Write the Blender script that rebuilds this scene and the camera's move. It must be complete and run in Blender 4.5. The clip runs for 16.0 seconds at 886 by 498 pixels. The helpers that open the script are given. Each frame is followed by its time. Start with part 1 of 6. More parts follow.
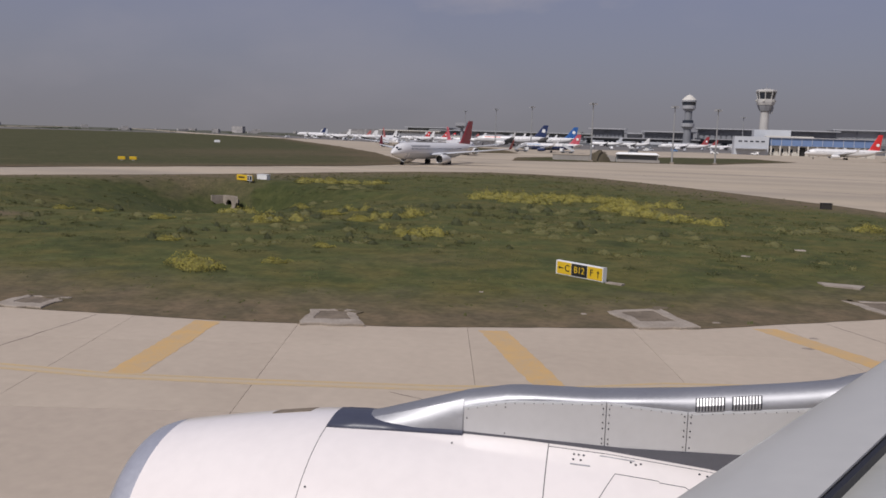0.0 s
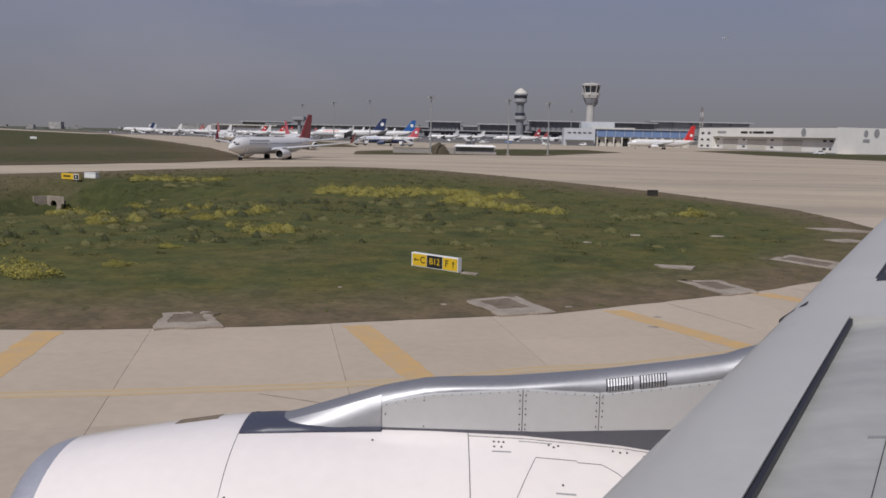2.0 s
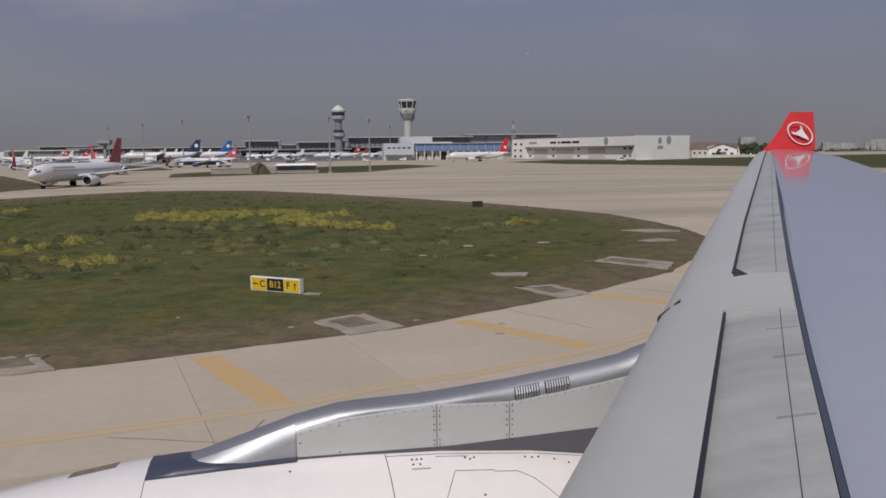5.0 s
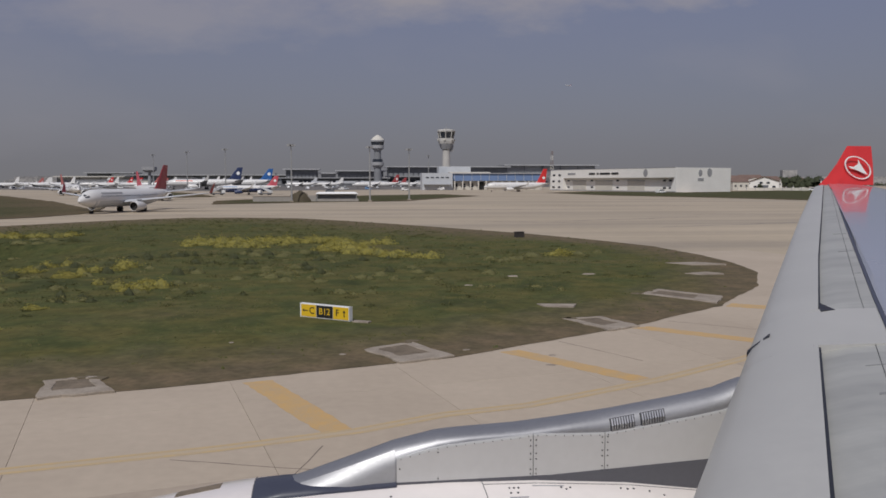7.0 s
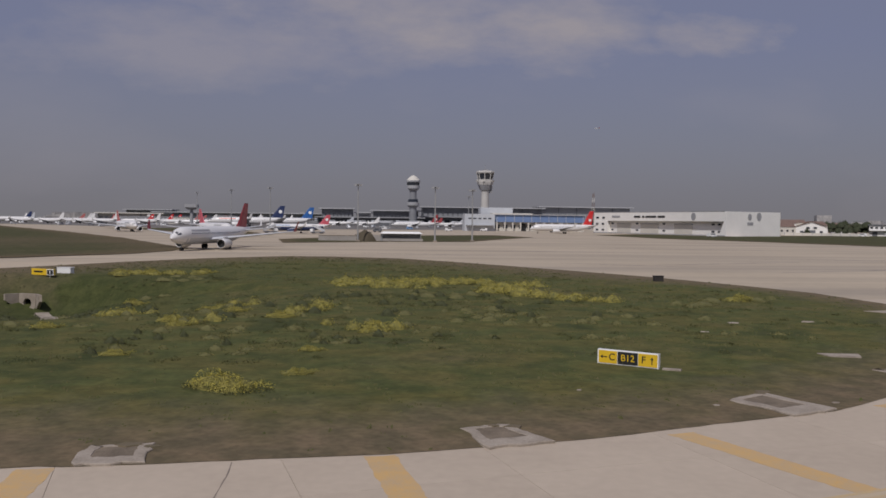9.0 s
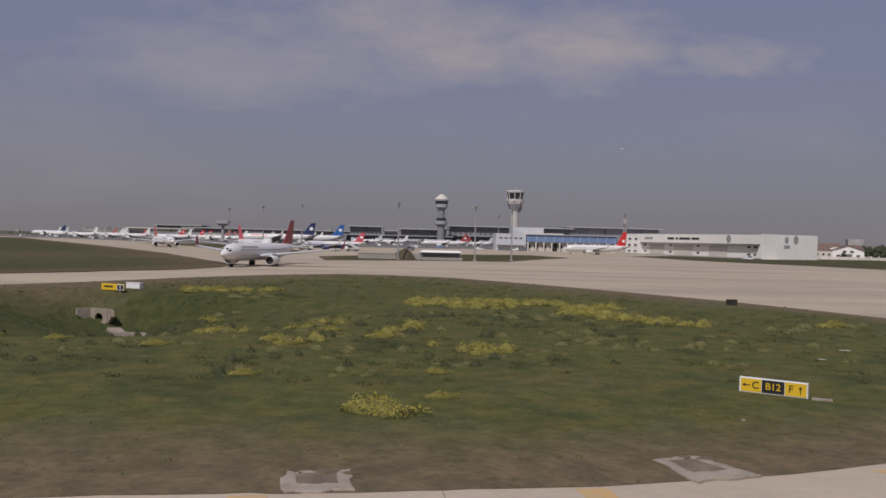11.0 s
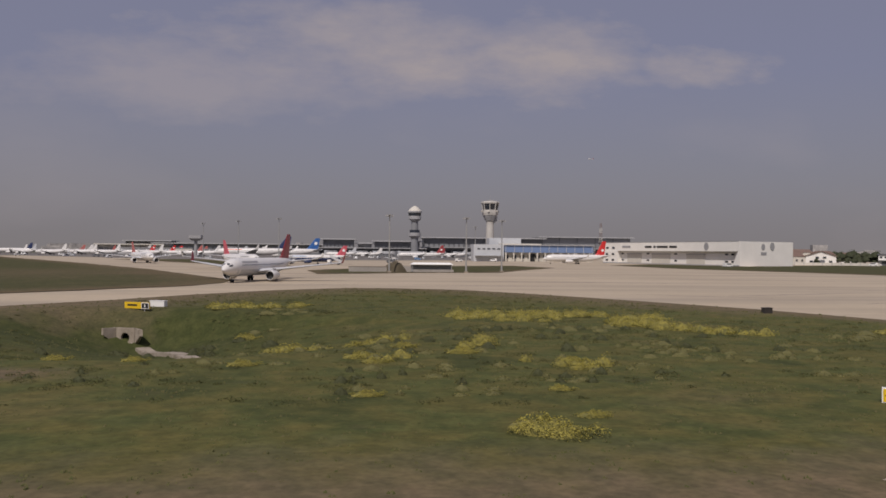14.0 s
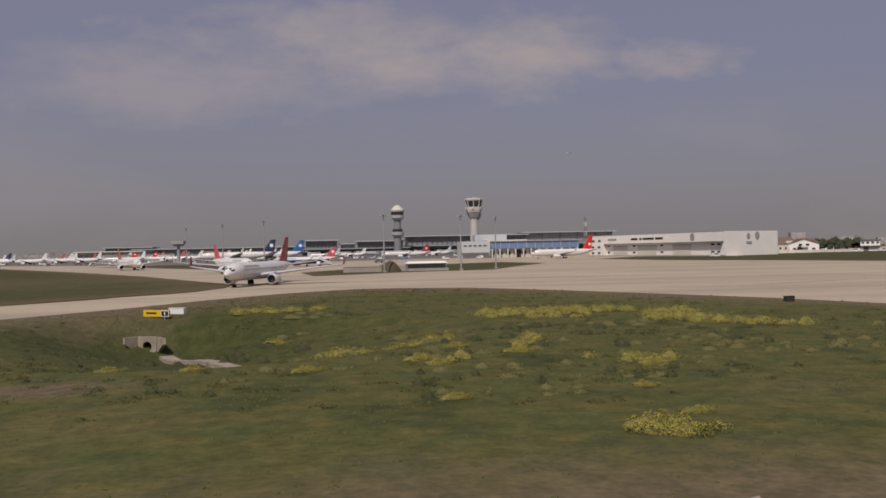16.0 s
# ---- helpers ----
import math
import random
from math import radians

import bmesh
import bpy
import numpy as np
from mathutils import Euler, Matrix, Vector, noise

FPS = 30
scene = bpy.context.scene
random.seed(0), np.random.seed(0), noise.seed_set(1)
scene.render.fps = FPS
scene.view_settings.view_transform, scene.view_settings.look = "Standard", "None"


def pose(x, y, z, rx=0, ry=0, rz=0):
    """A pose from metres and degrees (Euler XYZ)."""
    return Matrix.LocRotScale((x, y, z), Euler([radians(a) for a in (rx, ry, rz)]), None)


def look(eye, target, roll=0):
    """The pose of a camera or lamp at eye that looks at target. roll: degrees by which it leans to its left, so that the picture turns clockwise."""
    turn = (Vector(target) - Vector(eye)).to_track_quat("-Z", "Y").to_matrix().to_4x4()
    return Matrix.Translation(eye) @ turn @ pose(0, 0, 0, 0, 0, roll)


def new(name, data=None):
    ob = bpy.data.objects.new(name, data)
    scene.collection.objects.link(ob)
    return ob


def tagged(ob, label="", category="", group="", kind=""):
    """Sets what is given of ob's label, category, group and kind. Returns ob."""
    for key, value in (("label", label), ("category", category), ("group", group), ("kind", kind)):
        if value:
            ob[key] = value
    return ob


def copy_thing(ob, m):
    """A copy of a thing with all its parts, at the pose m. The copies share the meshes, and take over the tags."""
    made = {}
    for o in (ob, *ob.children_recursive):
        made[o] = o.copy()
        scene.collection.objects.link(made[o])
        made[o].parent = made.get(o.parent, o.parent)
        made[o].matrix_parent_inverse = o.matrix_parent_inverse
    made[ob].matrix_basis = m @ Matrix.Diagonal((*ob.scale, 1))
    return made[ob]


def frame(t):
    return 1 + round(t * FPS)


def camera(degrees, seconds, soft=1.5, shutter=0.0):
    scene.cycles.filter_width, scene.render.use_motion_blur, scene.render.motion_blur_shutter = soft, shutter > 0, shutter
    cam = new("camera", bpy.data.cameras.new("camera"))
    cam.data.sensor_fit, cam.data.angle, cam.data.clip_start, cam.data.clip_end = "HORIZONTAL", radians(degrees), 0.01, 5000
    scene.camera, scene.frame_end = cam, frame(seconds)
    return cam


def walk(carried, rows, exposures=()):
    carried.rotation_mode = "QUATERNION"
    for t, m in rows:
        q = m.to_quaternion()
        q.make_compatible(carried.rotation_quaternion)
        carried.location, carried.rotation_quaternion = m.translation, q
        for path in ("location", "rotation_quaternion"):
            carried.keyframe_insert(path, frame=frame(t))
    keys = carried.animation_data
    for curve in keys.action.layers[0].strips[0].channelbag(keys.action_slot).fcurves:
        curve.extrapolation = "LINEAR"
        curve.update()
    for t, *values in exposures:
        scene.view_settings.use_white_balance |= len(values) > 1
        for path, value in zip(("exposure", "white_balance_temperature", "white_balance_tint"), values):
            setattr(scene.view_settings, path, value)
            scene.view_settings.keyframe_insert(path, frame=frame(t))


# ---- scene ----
LENS = 56.1
cam = camera(LENS, 16.0, soft=1.65)
PATH = [
    (0.0, pose(-7.142, 1.472, 6.115, 82.28, -1.70, 14.38)),
    (0.5, pose(-7.305, 1.463, 6.111, 82.24, -1.37, 12.91)),
    (1.0, pose(-7.436, 1.476, 6.111, 83.12, -1.70, 9.10)),
    (1.5, pose(-7.605, 1.429, 6.091, 82.61, -1.63, 4.87)),
    (2.0, pose(-7.743, 1.402, 6.103, 82.12, -1.20, 3.35)),
    (2.5, pose(-7.896, 1.390, 6.091, 80.64, -1.05, -0.96)),
    (3.0, pose(-7.985, 1.395, 6.100, 81.73, -0.09, -3.99)),
    (3.5, pose(-8.088, 1.376, 6.111, 82.59, -0.59, -7.48)),
    (6.0, pose(-8.669, 1.344, 6.169, 83.75, 0.76, -9.05)),
    (6.5, pose(-8.820, 1.305, 6.176, 84.38, 0.31, -8.22)),
    (7.0, pose(-8.989, 1.295, 6.169, 85.35, 0.04, -6.39)),
    (7.5, pose(-9.350, 1.330, 6.170, 85.80, -0.20, -5.00)),
    (8.0, pose(-15.200, 2.200, 6.170, 87.41, -0.00, -4.60)),
    (8.5, pose(-19.350, 2.950, 6.190, 87.95, 0.12, -5.39)),
    (9.0, pose(-20.994, 3.173, 6.220, 88.12, -0.70, -4.63)),
    (9.5, pose(-22.267, 3.649, 6.173, 88.63, -1.17, -4.14)),
    (10.0, pose(-23.478, 3.829, 6.192, 88.85, -1.51, -2.38)),
    (12.5, pose(-29.277, 5.055, 6.244, 90.01, -0.84, -4.85)),
    (13.0, pose(-30.426, 5.418, 6.179, 89.91, -0.54, -5.32)),
    (13.5, pose(-31.486, 5.780, 6.164, 90.01, 0.12, -4.96)),
    (14.0, pose(-32.584, 5.934, 6.196, 90.22, -0.57, -5.14)),
    (14.5, pose(-33.635, 6.154, 6.190, 89.75, -1.53, -6.80)),
    (15.0, pose(-34.698, 6.442, 6.224, 88.65, 0.65, -6.92)),
    (15.5, pose(-35.818, 6.727, 6.264, 89.67, 0.80, -6.69)),
    (16.0, pose(-36.876, 6.944, 6.255, 90.08, 1.13, -6.50)),
]
walk(cam, PATH, [(0.0, 0.03, 6200, 13), (2.0, -0.03, 6150, 11), (3.5, -0.09, 6150, 11), (6.0, -0.17, 6200, 9), (8.5, -0.19, 6200, 12), (10.0, -0.14, 6250, 14), (12.5, -0.03, 6500, 14), (16.0, -0.03, 6820, 14)])

# ---- sky, sun ----
SUN_AZ, SUN_EL = radians(203), radians(50)
world = bpy.data.worlds.new("world")
scene.world = world
world.use_nodes = True
wn, wl = world.node_tree.nodes, world.node_tree.links
wn.clear()
w_out = wn.new("ShaderNodeOutputWorld")
w_bg = wn.new("ShaderNodeBackground")
w_sky = wn.new("ShaderNodeTexSky")
w_sky.sky_type = "NISHITA"
w_sky.sun_disc = False
w_sky.sun_elevation, w_sky.sun_rotation = SUN_EL, SUN_AZ
w_sky.dust_density, w_sky.air_density, w_sky.ozone_density = 4.0, 1.0, 2.0
w_bg.inputs["Strength"].default_value = 0.075
w_co = wn.new("ShaderNodeTexCoord")
w_sep = wn.new("ShaderNodeSeparateXYZ")
wl.new(w_co.outputs["Generated"], w_sep.inputs[0])
def w_math(op, a, b=None, c=None):
    n = wn.new("ShaderNodeMath"); n.operation = op
    for i, v in enumerate((a, b, c)):
        if v is None: continue
        if isinstance(v, (int, float)): n.inputs[i].default_value = v
        else: wl.new(v, n.inputs[i])
    return n.outputs[0]

# haze: warm grey at the horizon, dull violet blue higher up
w_up = w_math("MINIMUM", w_math("MAXIMUM", w_math("DIVIDE", w_sep.outputs["Z"], 0.20), 0.0), 1.0)
w_tone = wn.new("ShaderNodeMix"); w_tone.data_type = "RGBA"
wl.new(w_up, w_tone.inputs["Factor"])
w_tone.inputs["A"].default_value, w_tone.inputs["B"].default_value = (3.3, 3.15, 3.22, 1), (2.82, 2.90, 4.12, 1)
w_haze = wn.new("ShaderNodeMix"); w_haze.data_type = "RGBA"
w_haze.inputs["Factor"].default_value = 0.8
wl.new(w_sky.outputs[0], w_haze.inputs["A"]); wl.new(w_tone.outputs["Result"], w_haze.inputs["B"])
# a bank of thin cumulus over the airport and a faint veil elsewhere
w_u, w_v = w_math("DIVIDE", w_sep.outputs["X"], w_sep.outputs["Y"]), w_math("DIVIDE", w_sep.outputs["Z"], w_sep.outputs["Y"])
w_uv = wn.new("ShaderNodeCombineXYZ")
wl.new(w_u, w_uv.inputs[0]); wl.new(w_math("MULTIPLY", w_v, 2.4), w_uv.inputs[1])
def w_noise(scale, detail, rough):
    n = wn.new("ShaderNodeTexNoise")
    n.inputs["Scale"].default_value, n.inputs["Detail"].default_value, n.inputs["Roughness"].default_value = scale, detail, rough
    wl.new(w_uv.outputs[0], n.inputs["Vector"])
    return n.outputs["Fac"]
w_ruff = w_math("SUBTRACT", w_noise(5.5, 8, 0.6), 0.5)
w_veil = w_noise(2.2, 5, 0.5)
cover = w_math("MULTIPLY", w_math("MAXIMUM", w_math("SUBTRACT", w_veil, 0.52), 0.0), 1.1)
for u0, v0, ru, rv, amount in ((0.06, 0.240, 0.33, 0.070, 0.80), (0.14, 0.232, 0.20, 0.045, 0.95), (-0.19, 0.200, 0.30, 0.060, 0.52), (0.42, 0.238, 0.105, 0.036, 0.95), (0.30, 0.235, 0.04, 0.018, 0.3)):
    du, dv = w_math("DIVIDE", w_math("SUBTRACT", w_u, u0), ru), w_math("DIVIDE", w_math("SUBTRACT", w_v, v0), rv)
    r2 = w_math("ADD", w_math("MULTIPLY", du, du), w_math("MULTIPLY", dv, dv))
    m = w_math("ADD", w_math("SUBTRACT", 0.9, r2), w_math("MULTIPLY", w_ruff, 3.5))
    m = w_math("MINIMUM", w_math("MAXIMUM", w_math("MULTIPLY", m, 0.9), 0.0), 1.0)
    cover = w_math("MAXIMUM", cover, w_math("MULTIPLY", m, amount))
w_mix = wn.new("ShaderNodeMix"); w_mix.data_type = "RGBA"
wl.new(cover, w_mix.inputs["Factor"])
wl.new(w_haze.outputs["Result"], w_mix.inputs["A"])
w_mix.inputs["B"].default_value = (4.75, 4.32, 4.45, 1)
wl.new(w_mix.outputs["Result"], w_bg.inputs["Color"])
wl.new(w_bg.outputs[0], w_out.inputs[0])

sun = new("sun", bpy.data.lights.new("sun", "SUN"))
sun.data.energy, sun.data.angle, sun.data.color = 3.0, radians(0.6), (1.0, 0.95, 0.88)
sun_dir = Vector((math.sin(SUN_AZ) * math.cos(SUN_EL), math.cos(SUN_AZ) * math.cos(SUN_EL), math.sin(SUN_EL)))
sun.matrix_world = look(sun_dir * 50, (0, 0, 0))

# ---- materials ----
def surface(name, c1, c2, scale=1.0, rough=0.6, metal=0.0, bump=0.0, fine=12.0, ground=False, spread=0.12, coat=0.0, rnd=0.0):
    """Two colours mixed by noise at two sizes, with roughness variation and fine relief."""
    m = bpy.data.materials.new(name)
    m.use_nodes = True
    n, l = m.node_tree.nodes, m.node_tree.links
    b = n["Principled BSDF"]
    if ground:
        src = n.new("ShaderNodeNewGeometry").outputs["Position"]
    else:
        src = n.new("ShaderNodeTexCoord").outputs["Object"]
    big, small = n.new("ShaderNodeTexNoise"), n.new("ShaderNodeTexNoise")
    for tex, s, d in ((big, scale, 4), (small, scale * fine, 6)):
        tex.inputs["Scale"].default_value, tex.inputs["Detail"].default_value = s, d
        l.new(src, tex.inputs["Vector"])
    add = n.new("ShaderNodeMath"); add.operation = "MULTIPLY_ADD"; add.inputs[1].default_value = 0.55
    half = n.new("ShaderNodeMath"); half.operation = "MULTIPLY"; half.inputs[1].default_value = 0.45
    l.new(small.outputs["Fac"], half.inputs[0])
    l.new(big.outputs["Fac"], add.inputs[0]); l.new(half.outputs[0], add.inputs[2])
    ramp = n.new("ShaderNodeValToRGB")
    ramp.color_ramp.elements[0].position, ramp.color_ramp.elements[1].position = 0.5 - spread, 0.5 + spread
    ramp.color_ramp.elements[0].color, ramp.color_ramp.elements[1].color = (*c1, 1), (*c2, 1)
    fac = add.outputs[0]
    if rnd:
        info = n.new("ShaderNodeObjectInfo")
        sh = n.new("ShaderNodeMath"); sh.operation = "MULTIPLY_ADD"; sh.inputs[1].default_value = rnd
        sub = n.new("ShaderNodeMath"); sub.operation = "SUBTRACT"; sub.inputs[1].default_value = rnd / 2
        l.new(info.outputs["Random"], sh.inputs[0]); l.new(fac, sub.inputs[0]); l.new(sub.outputs[0], sh.inputs[2])
        fac = sh.outputs[0]
    l.new(fac, ramp.inputs[0])
    l.new(ramp.outputs[0], b.inputs["Base Color"])
    rr = n.new("ShaderNodeMapRange")
    rr.inputs["To Min"].default_value, rr.inputs["To Max"].default_value = max(0.02, rough * 0.8), min(1, rough * 1.2)
    l.new(small.outputs["Fac"], rr.inputs["Value"]); l.new(rr.outputs[0], b.inputs["Roughness"])
    b.inputs["Metallic"].default_value = metal
    b.inputs["Coat Weight"].default_value = coat
    if bump:
        bp = n.new("ShaderNodeBump"); bp.inputs["Strength"].default_value = bump; bp.inputs["Distance"].default_value = 0.02
        l.new(small.outputs["Fac"], bp.inputs["Height"]); l.new(bp.outputs[0], b.inputs["Normal"])
    return m


def near(c, d=0.9):
    return tuple(v * d for v in c)


M = {}
def plain(name, c, rough=0.5, metal=0.0, scale=2.0, d=0.88, coat=0.0):
    M[name] = surface(name, near(c, d), c, scale, rough, metal, coat=coat)
    return M[name]

M["concrete"] = surface("concrete", (0.365, 0.300, 0.231), (0.497, 0.415, 0.326), 0.22, 0.85, bump=0.08, fine=14, ground=True, rnd=0.10, spread=0.3)
M["concrete_worn"] = surface("concrete_worn", (0.322, 0.263, 0.205), (0.458, 0.380, 0.300), 0.16, 0.85, bump=0.08, fine=20, ground=True, rnd=0.10, spread=0.26)
M["joint"] = surface("joint", (0.06, 0.055, 0.05), (0.13, 0.11, 0.09), 1.0, 0.9, ground=True)
M["asphalt"] = surface("asphalt", (0.095, 0.088, 0.082), (0.19, 0.172, 0.155), 0.02, 0.85, fine=16, ground=True, spread=0.2)
M["stain"] = surface("stain", (0.20, 0.165, 0.135), (0.33, 0.275, 0.225), 2.2, 0.8, ground=True, spread=0.3)
M["crack"] = surface("crack", (0.12, 0.10, 0.085), (0.26, 0.21, 0.17), 1.4, 0.9, ground=True, spread=0.25)
M["far_land"] = surface("far_land", (0.055, 0.06, 0.035), (0.10, 0.095, 0.06), 0.012, 0.95, ground=True)
M["stripe"] = surface("stripe", (0.42, 0.32, 0.205), (0.56, 0.345, 0.115), 1.6, 0.8, bump=0.05, fine=7, ground=True, spread=0.2)
M["line_worn"] = surface("line_worn", (0.41, 0.325, 0.225), (0.52, 0.37, 0.17), 2.0, 0.8, bump=0.05, fine=7, ground=True, spread=0.2)
M["line_ghost"] = surface("line_ghost", (0.42, 0.345, 0.262), (0.48, 0.38, 0.245), 0.9, 0.85, bump=0.05, fine=9, ground=True, spread=0.25)
M["pad"] = surface("pad", (0.19, 0.155, 0.118), (0.40, 0.345, 0.285), 1.1, 0.9, bump=0.3, ground=True, spread=0.2)
M["soil"] = surface("soil", (0.10, 0.082, 0.045), (0.155, 0.118, 0.074), 1.8, 0.95, bump=0.3, ground=True, spread=0.2)
M["grate"] = surface("grate", (0.10, 0.078, 0.052), (0.21, 0.165, 0.115), 1.6, 0.8, ground=True)
M["skid"] = surface("skid", (0.19, 0.165, 0.145), (0.31, 0.265, 0.225), 0.5, 0.85, ground=True)
plain("cowl_white", (0.80, 0.742, 0.71), 0.22, scale=0.7, d=0.95, coat=0.3)
plain("slat_grey", (0.455, 0.447, 0.425), 0.38, scale=0.8, d=0.93)
def grime_mat():
    """Dull grey paint with soft grime drawn back across the edge by the airflow."""
    m = surface("edge_grey", (0.31, 0.308, 0.296), (0.42, 0.418, 0.40), 0.8, 0.42, fine=9, spread=0.3)
    n, l = m.node_tree.nodes, m.node_tree.links
    b = n["Principled BSDF"]
    c = b.inputs["Base Color"].links[0].from_socket
    co = n.new("ShaderNodeTexCoord")
    for turn, sx, sy, lo, a0, a1 in ((24, 0.45, 2.6, 0.87, 0.34, 0.60), (20, 1.2, 9.0, 0.95, 0.30, 0.55)):
        mp = n.new("ShaderNodeMapping")
        mp.inputs["Rotation"].default_value[2] = radians(turn)
        mp.inputs["Scale"].default_value = (sx, sy, 0)
        t = n.new("ShaderNodeTexNoise"); t.inputs["Scale"].default_value = 1.0; t.inputs["Detail"].default_value = 3
        rp = n.new("ShaderNodeValToRGB")
        rp.color_ramp.elements[0].position, rp.color_ramp.elements[1].position = a0, a1
        rp.color_ramp.elements[0].color, rp.color_ramp.elements[1].color = (lo, lo, lo, 1), (1.04, 1.04, 1.03, 1)
        mx = n.new("ShaderNodeMix"); mx.data_type = "RGBA"; mx.blend_type = "MULTIPLY"; mx.inputs["Factor"].default_value = 1
        l.new(co.outputs["Object"], mp.inputs[0]); l.new(mp.outputs[0], t.inputs["Vector"]); l.new(t.outputs["Fac"], rp.inputs[0])
        l.new(c, mx.inputs["A"]); l.new(rp.outputs[0], mx.inputs["B"])
        c = mx.outputs["Result"]
    l.new(c, b.inputs["Base Color"])
    return m

M["edge_grey"] = grime_mat()
plain("skin_grey", (0.36, 0.37, 0.42), 0.12, scale=0.5, d=0.96, coat=0.4)
plain("bright_metal", (0.70, 0.69, 0.69), 0.31, 1.0, scale=3, d=0.9)
plain("pylon_metal", (0.36, 0.36, 0.375), 0.46, 0.7, scale=2.5, d=0.90)
plain("line_grey", (0.11, 0.108, 0.11), 0.5)
# paler than the pylon metal, with the nose's reflected glare in its colour
plain("glare_metal", (0.44, 0.44, 0.45), 0.50, 0.6, scale=2.5, d=0.90)
plain("seal_grey", (0.10, 0.10, 0.115), 0.5)
plain("dull_metal", (0.60, 0.60, 0.60), 0.36, 0.35, scale=1.0, d=0.95)
plain("lip_metal", (0.66, 0.66, 0.69), 0.42, 0.75, scale=2.0, d=0.9)
plain("dark_seal", (0.02, 0.021, 0.028), 0.5)
plain("navy_seal", (0.055, 0.060, 0.088), 0.42)
plain("black", (0.015, 0.015, 0.016), 0.6)
plain("dark_box", (0.035, 0.030, 0.026), 0.7)
plain("rubber", (0.022, 0.022, 0.023), 0.85)
plain("tail_red", (0.33, 0.05, 0.055), 0.4)
plain("red_paint", (0.62, 0.035, 0.035), 0.3, coat=0.3)
plain("white_paint", (0.80, 0.80, 0.79), 0.35, d=0.94)
plain("jet_white", (0.70, 0.685, 0.67), 0.3, d=0.94)
plain("jet_grey", (0.50, 0.51, 0.53), 0.32, d=0.92)
plain("navy", (0.025, 0.04, 0.11), 0.35)
plain("blue_paint", (0.03, 0.12, 0.36), 0.35)
plain("sky_blue", (0.17, 0.30, 0.52), 0.4)
plain("pink_red", (0.55, 0.10, 0.13), 0.4)
# red of far tails, muted so that distance haze sits in the colour
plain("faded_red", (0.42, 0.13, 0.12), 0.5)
plain("orange_red", (0.66, 0.10, 0.05), 0.4)
plain("glass_dark", (0.03, 0.035, 0.045), 0.12)
plain("sign_yellow", (0.72, 0.47, 0.02), 0.45, d=0.92)
plain("sign_black", (0.02, 0.02, 0.02), 0.5)
plain("galv", (0.42, 0.42, 0.41), 0.5, 0.5)
plain("wall_white", (0.81, 0.79, 0.75), 0.7, scale=0.15, d=0.92)
plain("wall_cream", (0.60, 0.57, 0.51), 0.75, scale=0.15, d=0.88)
plain("wall_grey", (0.33, 0.33, 0.34), 0.7, scale=0.1, d=0.85)
plain("drum_grey", (0.23, 0.235, 0.25), 0.7, scale=0.1, d=0.85)
plain("drum_pale", (0.36, 0.36, 0.37), 0.7, scale=0.1, d=0.85)
plain("shaft_pale", (0.52, 0.50, 0.47), 0.75, scale=0.12, d=0.86)
plain("wall_dark", (0.15, 0.155, 0.17), 0.55, scale=0.1, d=0.75)
plain("wall_pale", (0.50, 0.52, 0.55), 0.7, scale=0.15, d=0.9)
plain("wall_blue", (0.15, 0.225, 0.40), 0.6, scale=0.1, d=0.9)
plain("roof_pale", (0.42, 0.42, 0.43), 0.55, scale=0.1, d=0.85)
plain("roof_tile", (0.19, 0.125, 0.10), 0.8, scale=0.3, d=0.75)
plain("blockwork", (0.36, 0.33, 0.30), 0.9, scale=0.4, d=0.8)


def apron_mat():
    """Old concrete: broad tone patches, long wheel-worn bands and fine grain."""
    m = surface("apron", (0.345, 0.289, 0.217), (0.475, 0.401, 0.308), 0.03, 0.85, bump=0.08, fine=22, ground=True, spread=0.24)
    n, l = m.node_tree.nodes, m.node_tree.links
    b = n["Principled BSDF"]
    src = b.inputs["Base Color"].links[0].from_socket
    geo = n.new("ShaderNodeNewGeometry")
    c = src
    for ang, sx, sy, lo in ((38, 0.006, 0.12, 0.87), (5, 0.008, 0.07, 0.88)):
        mp = n.new("ShaderNodeMapping")
        mp.inputs["Rotation"].default_value[2] = radians(ang)
        mp.inputs["Scale"].default_value = (sx, sy, 0)
        t = n.new("ShaderNodeTexNoise"); t.inputs["Scale"].default_value = 1.0; t.inputs["Detail"].default_value = 5
        rp = n.new("ShaderNodeValToRGB")
        rp.color_ramp.elements[0].position, rp.color_ramp.elements[1].position = 0.36, 0.56
        rp.color_ramp.elements[0].color, rp.color_ramp.elements[1].color = (lo, lo, lo * 1.01, 1), (1.03, 1.02, 1.0, 1)
        mx = n.new("ShaderNodeMix"); mx.data_type = "RGBA"; mx.blend_type = "MULTIPLY"; mx.inputs["Factor"].default_value = 1
        l.new(geo.outputs["Position"], mp.inputs[0]); l.new(mp.outputs[0], t.inputs["Vector"]); l.new(t.outputs["Fac"], rp.inputs[0])
        l.new(c, mx.inputs["A"]); l.new(rp.outputs[0], mx.inputs["B"])
        c = mx.outputs["Result"]
    l.new(c, b.inputs["Base Color"])
    return m

M["apron"] = apron_mat()


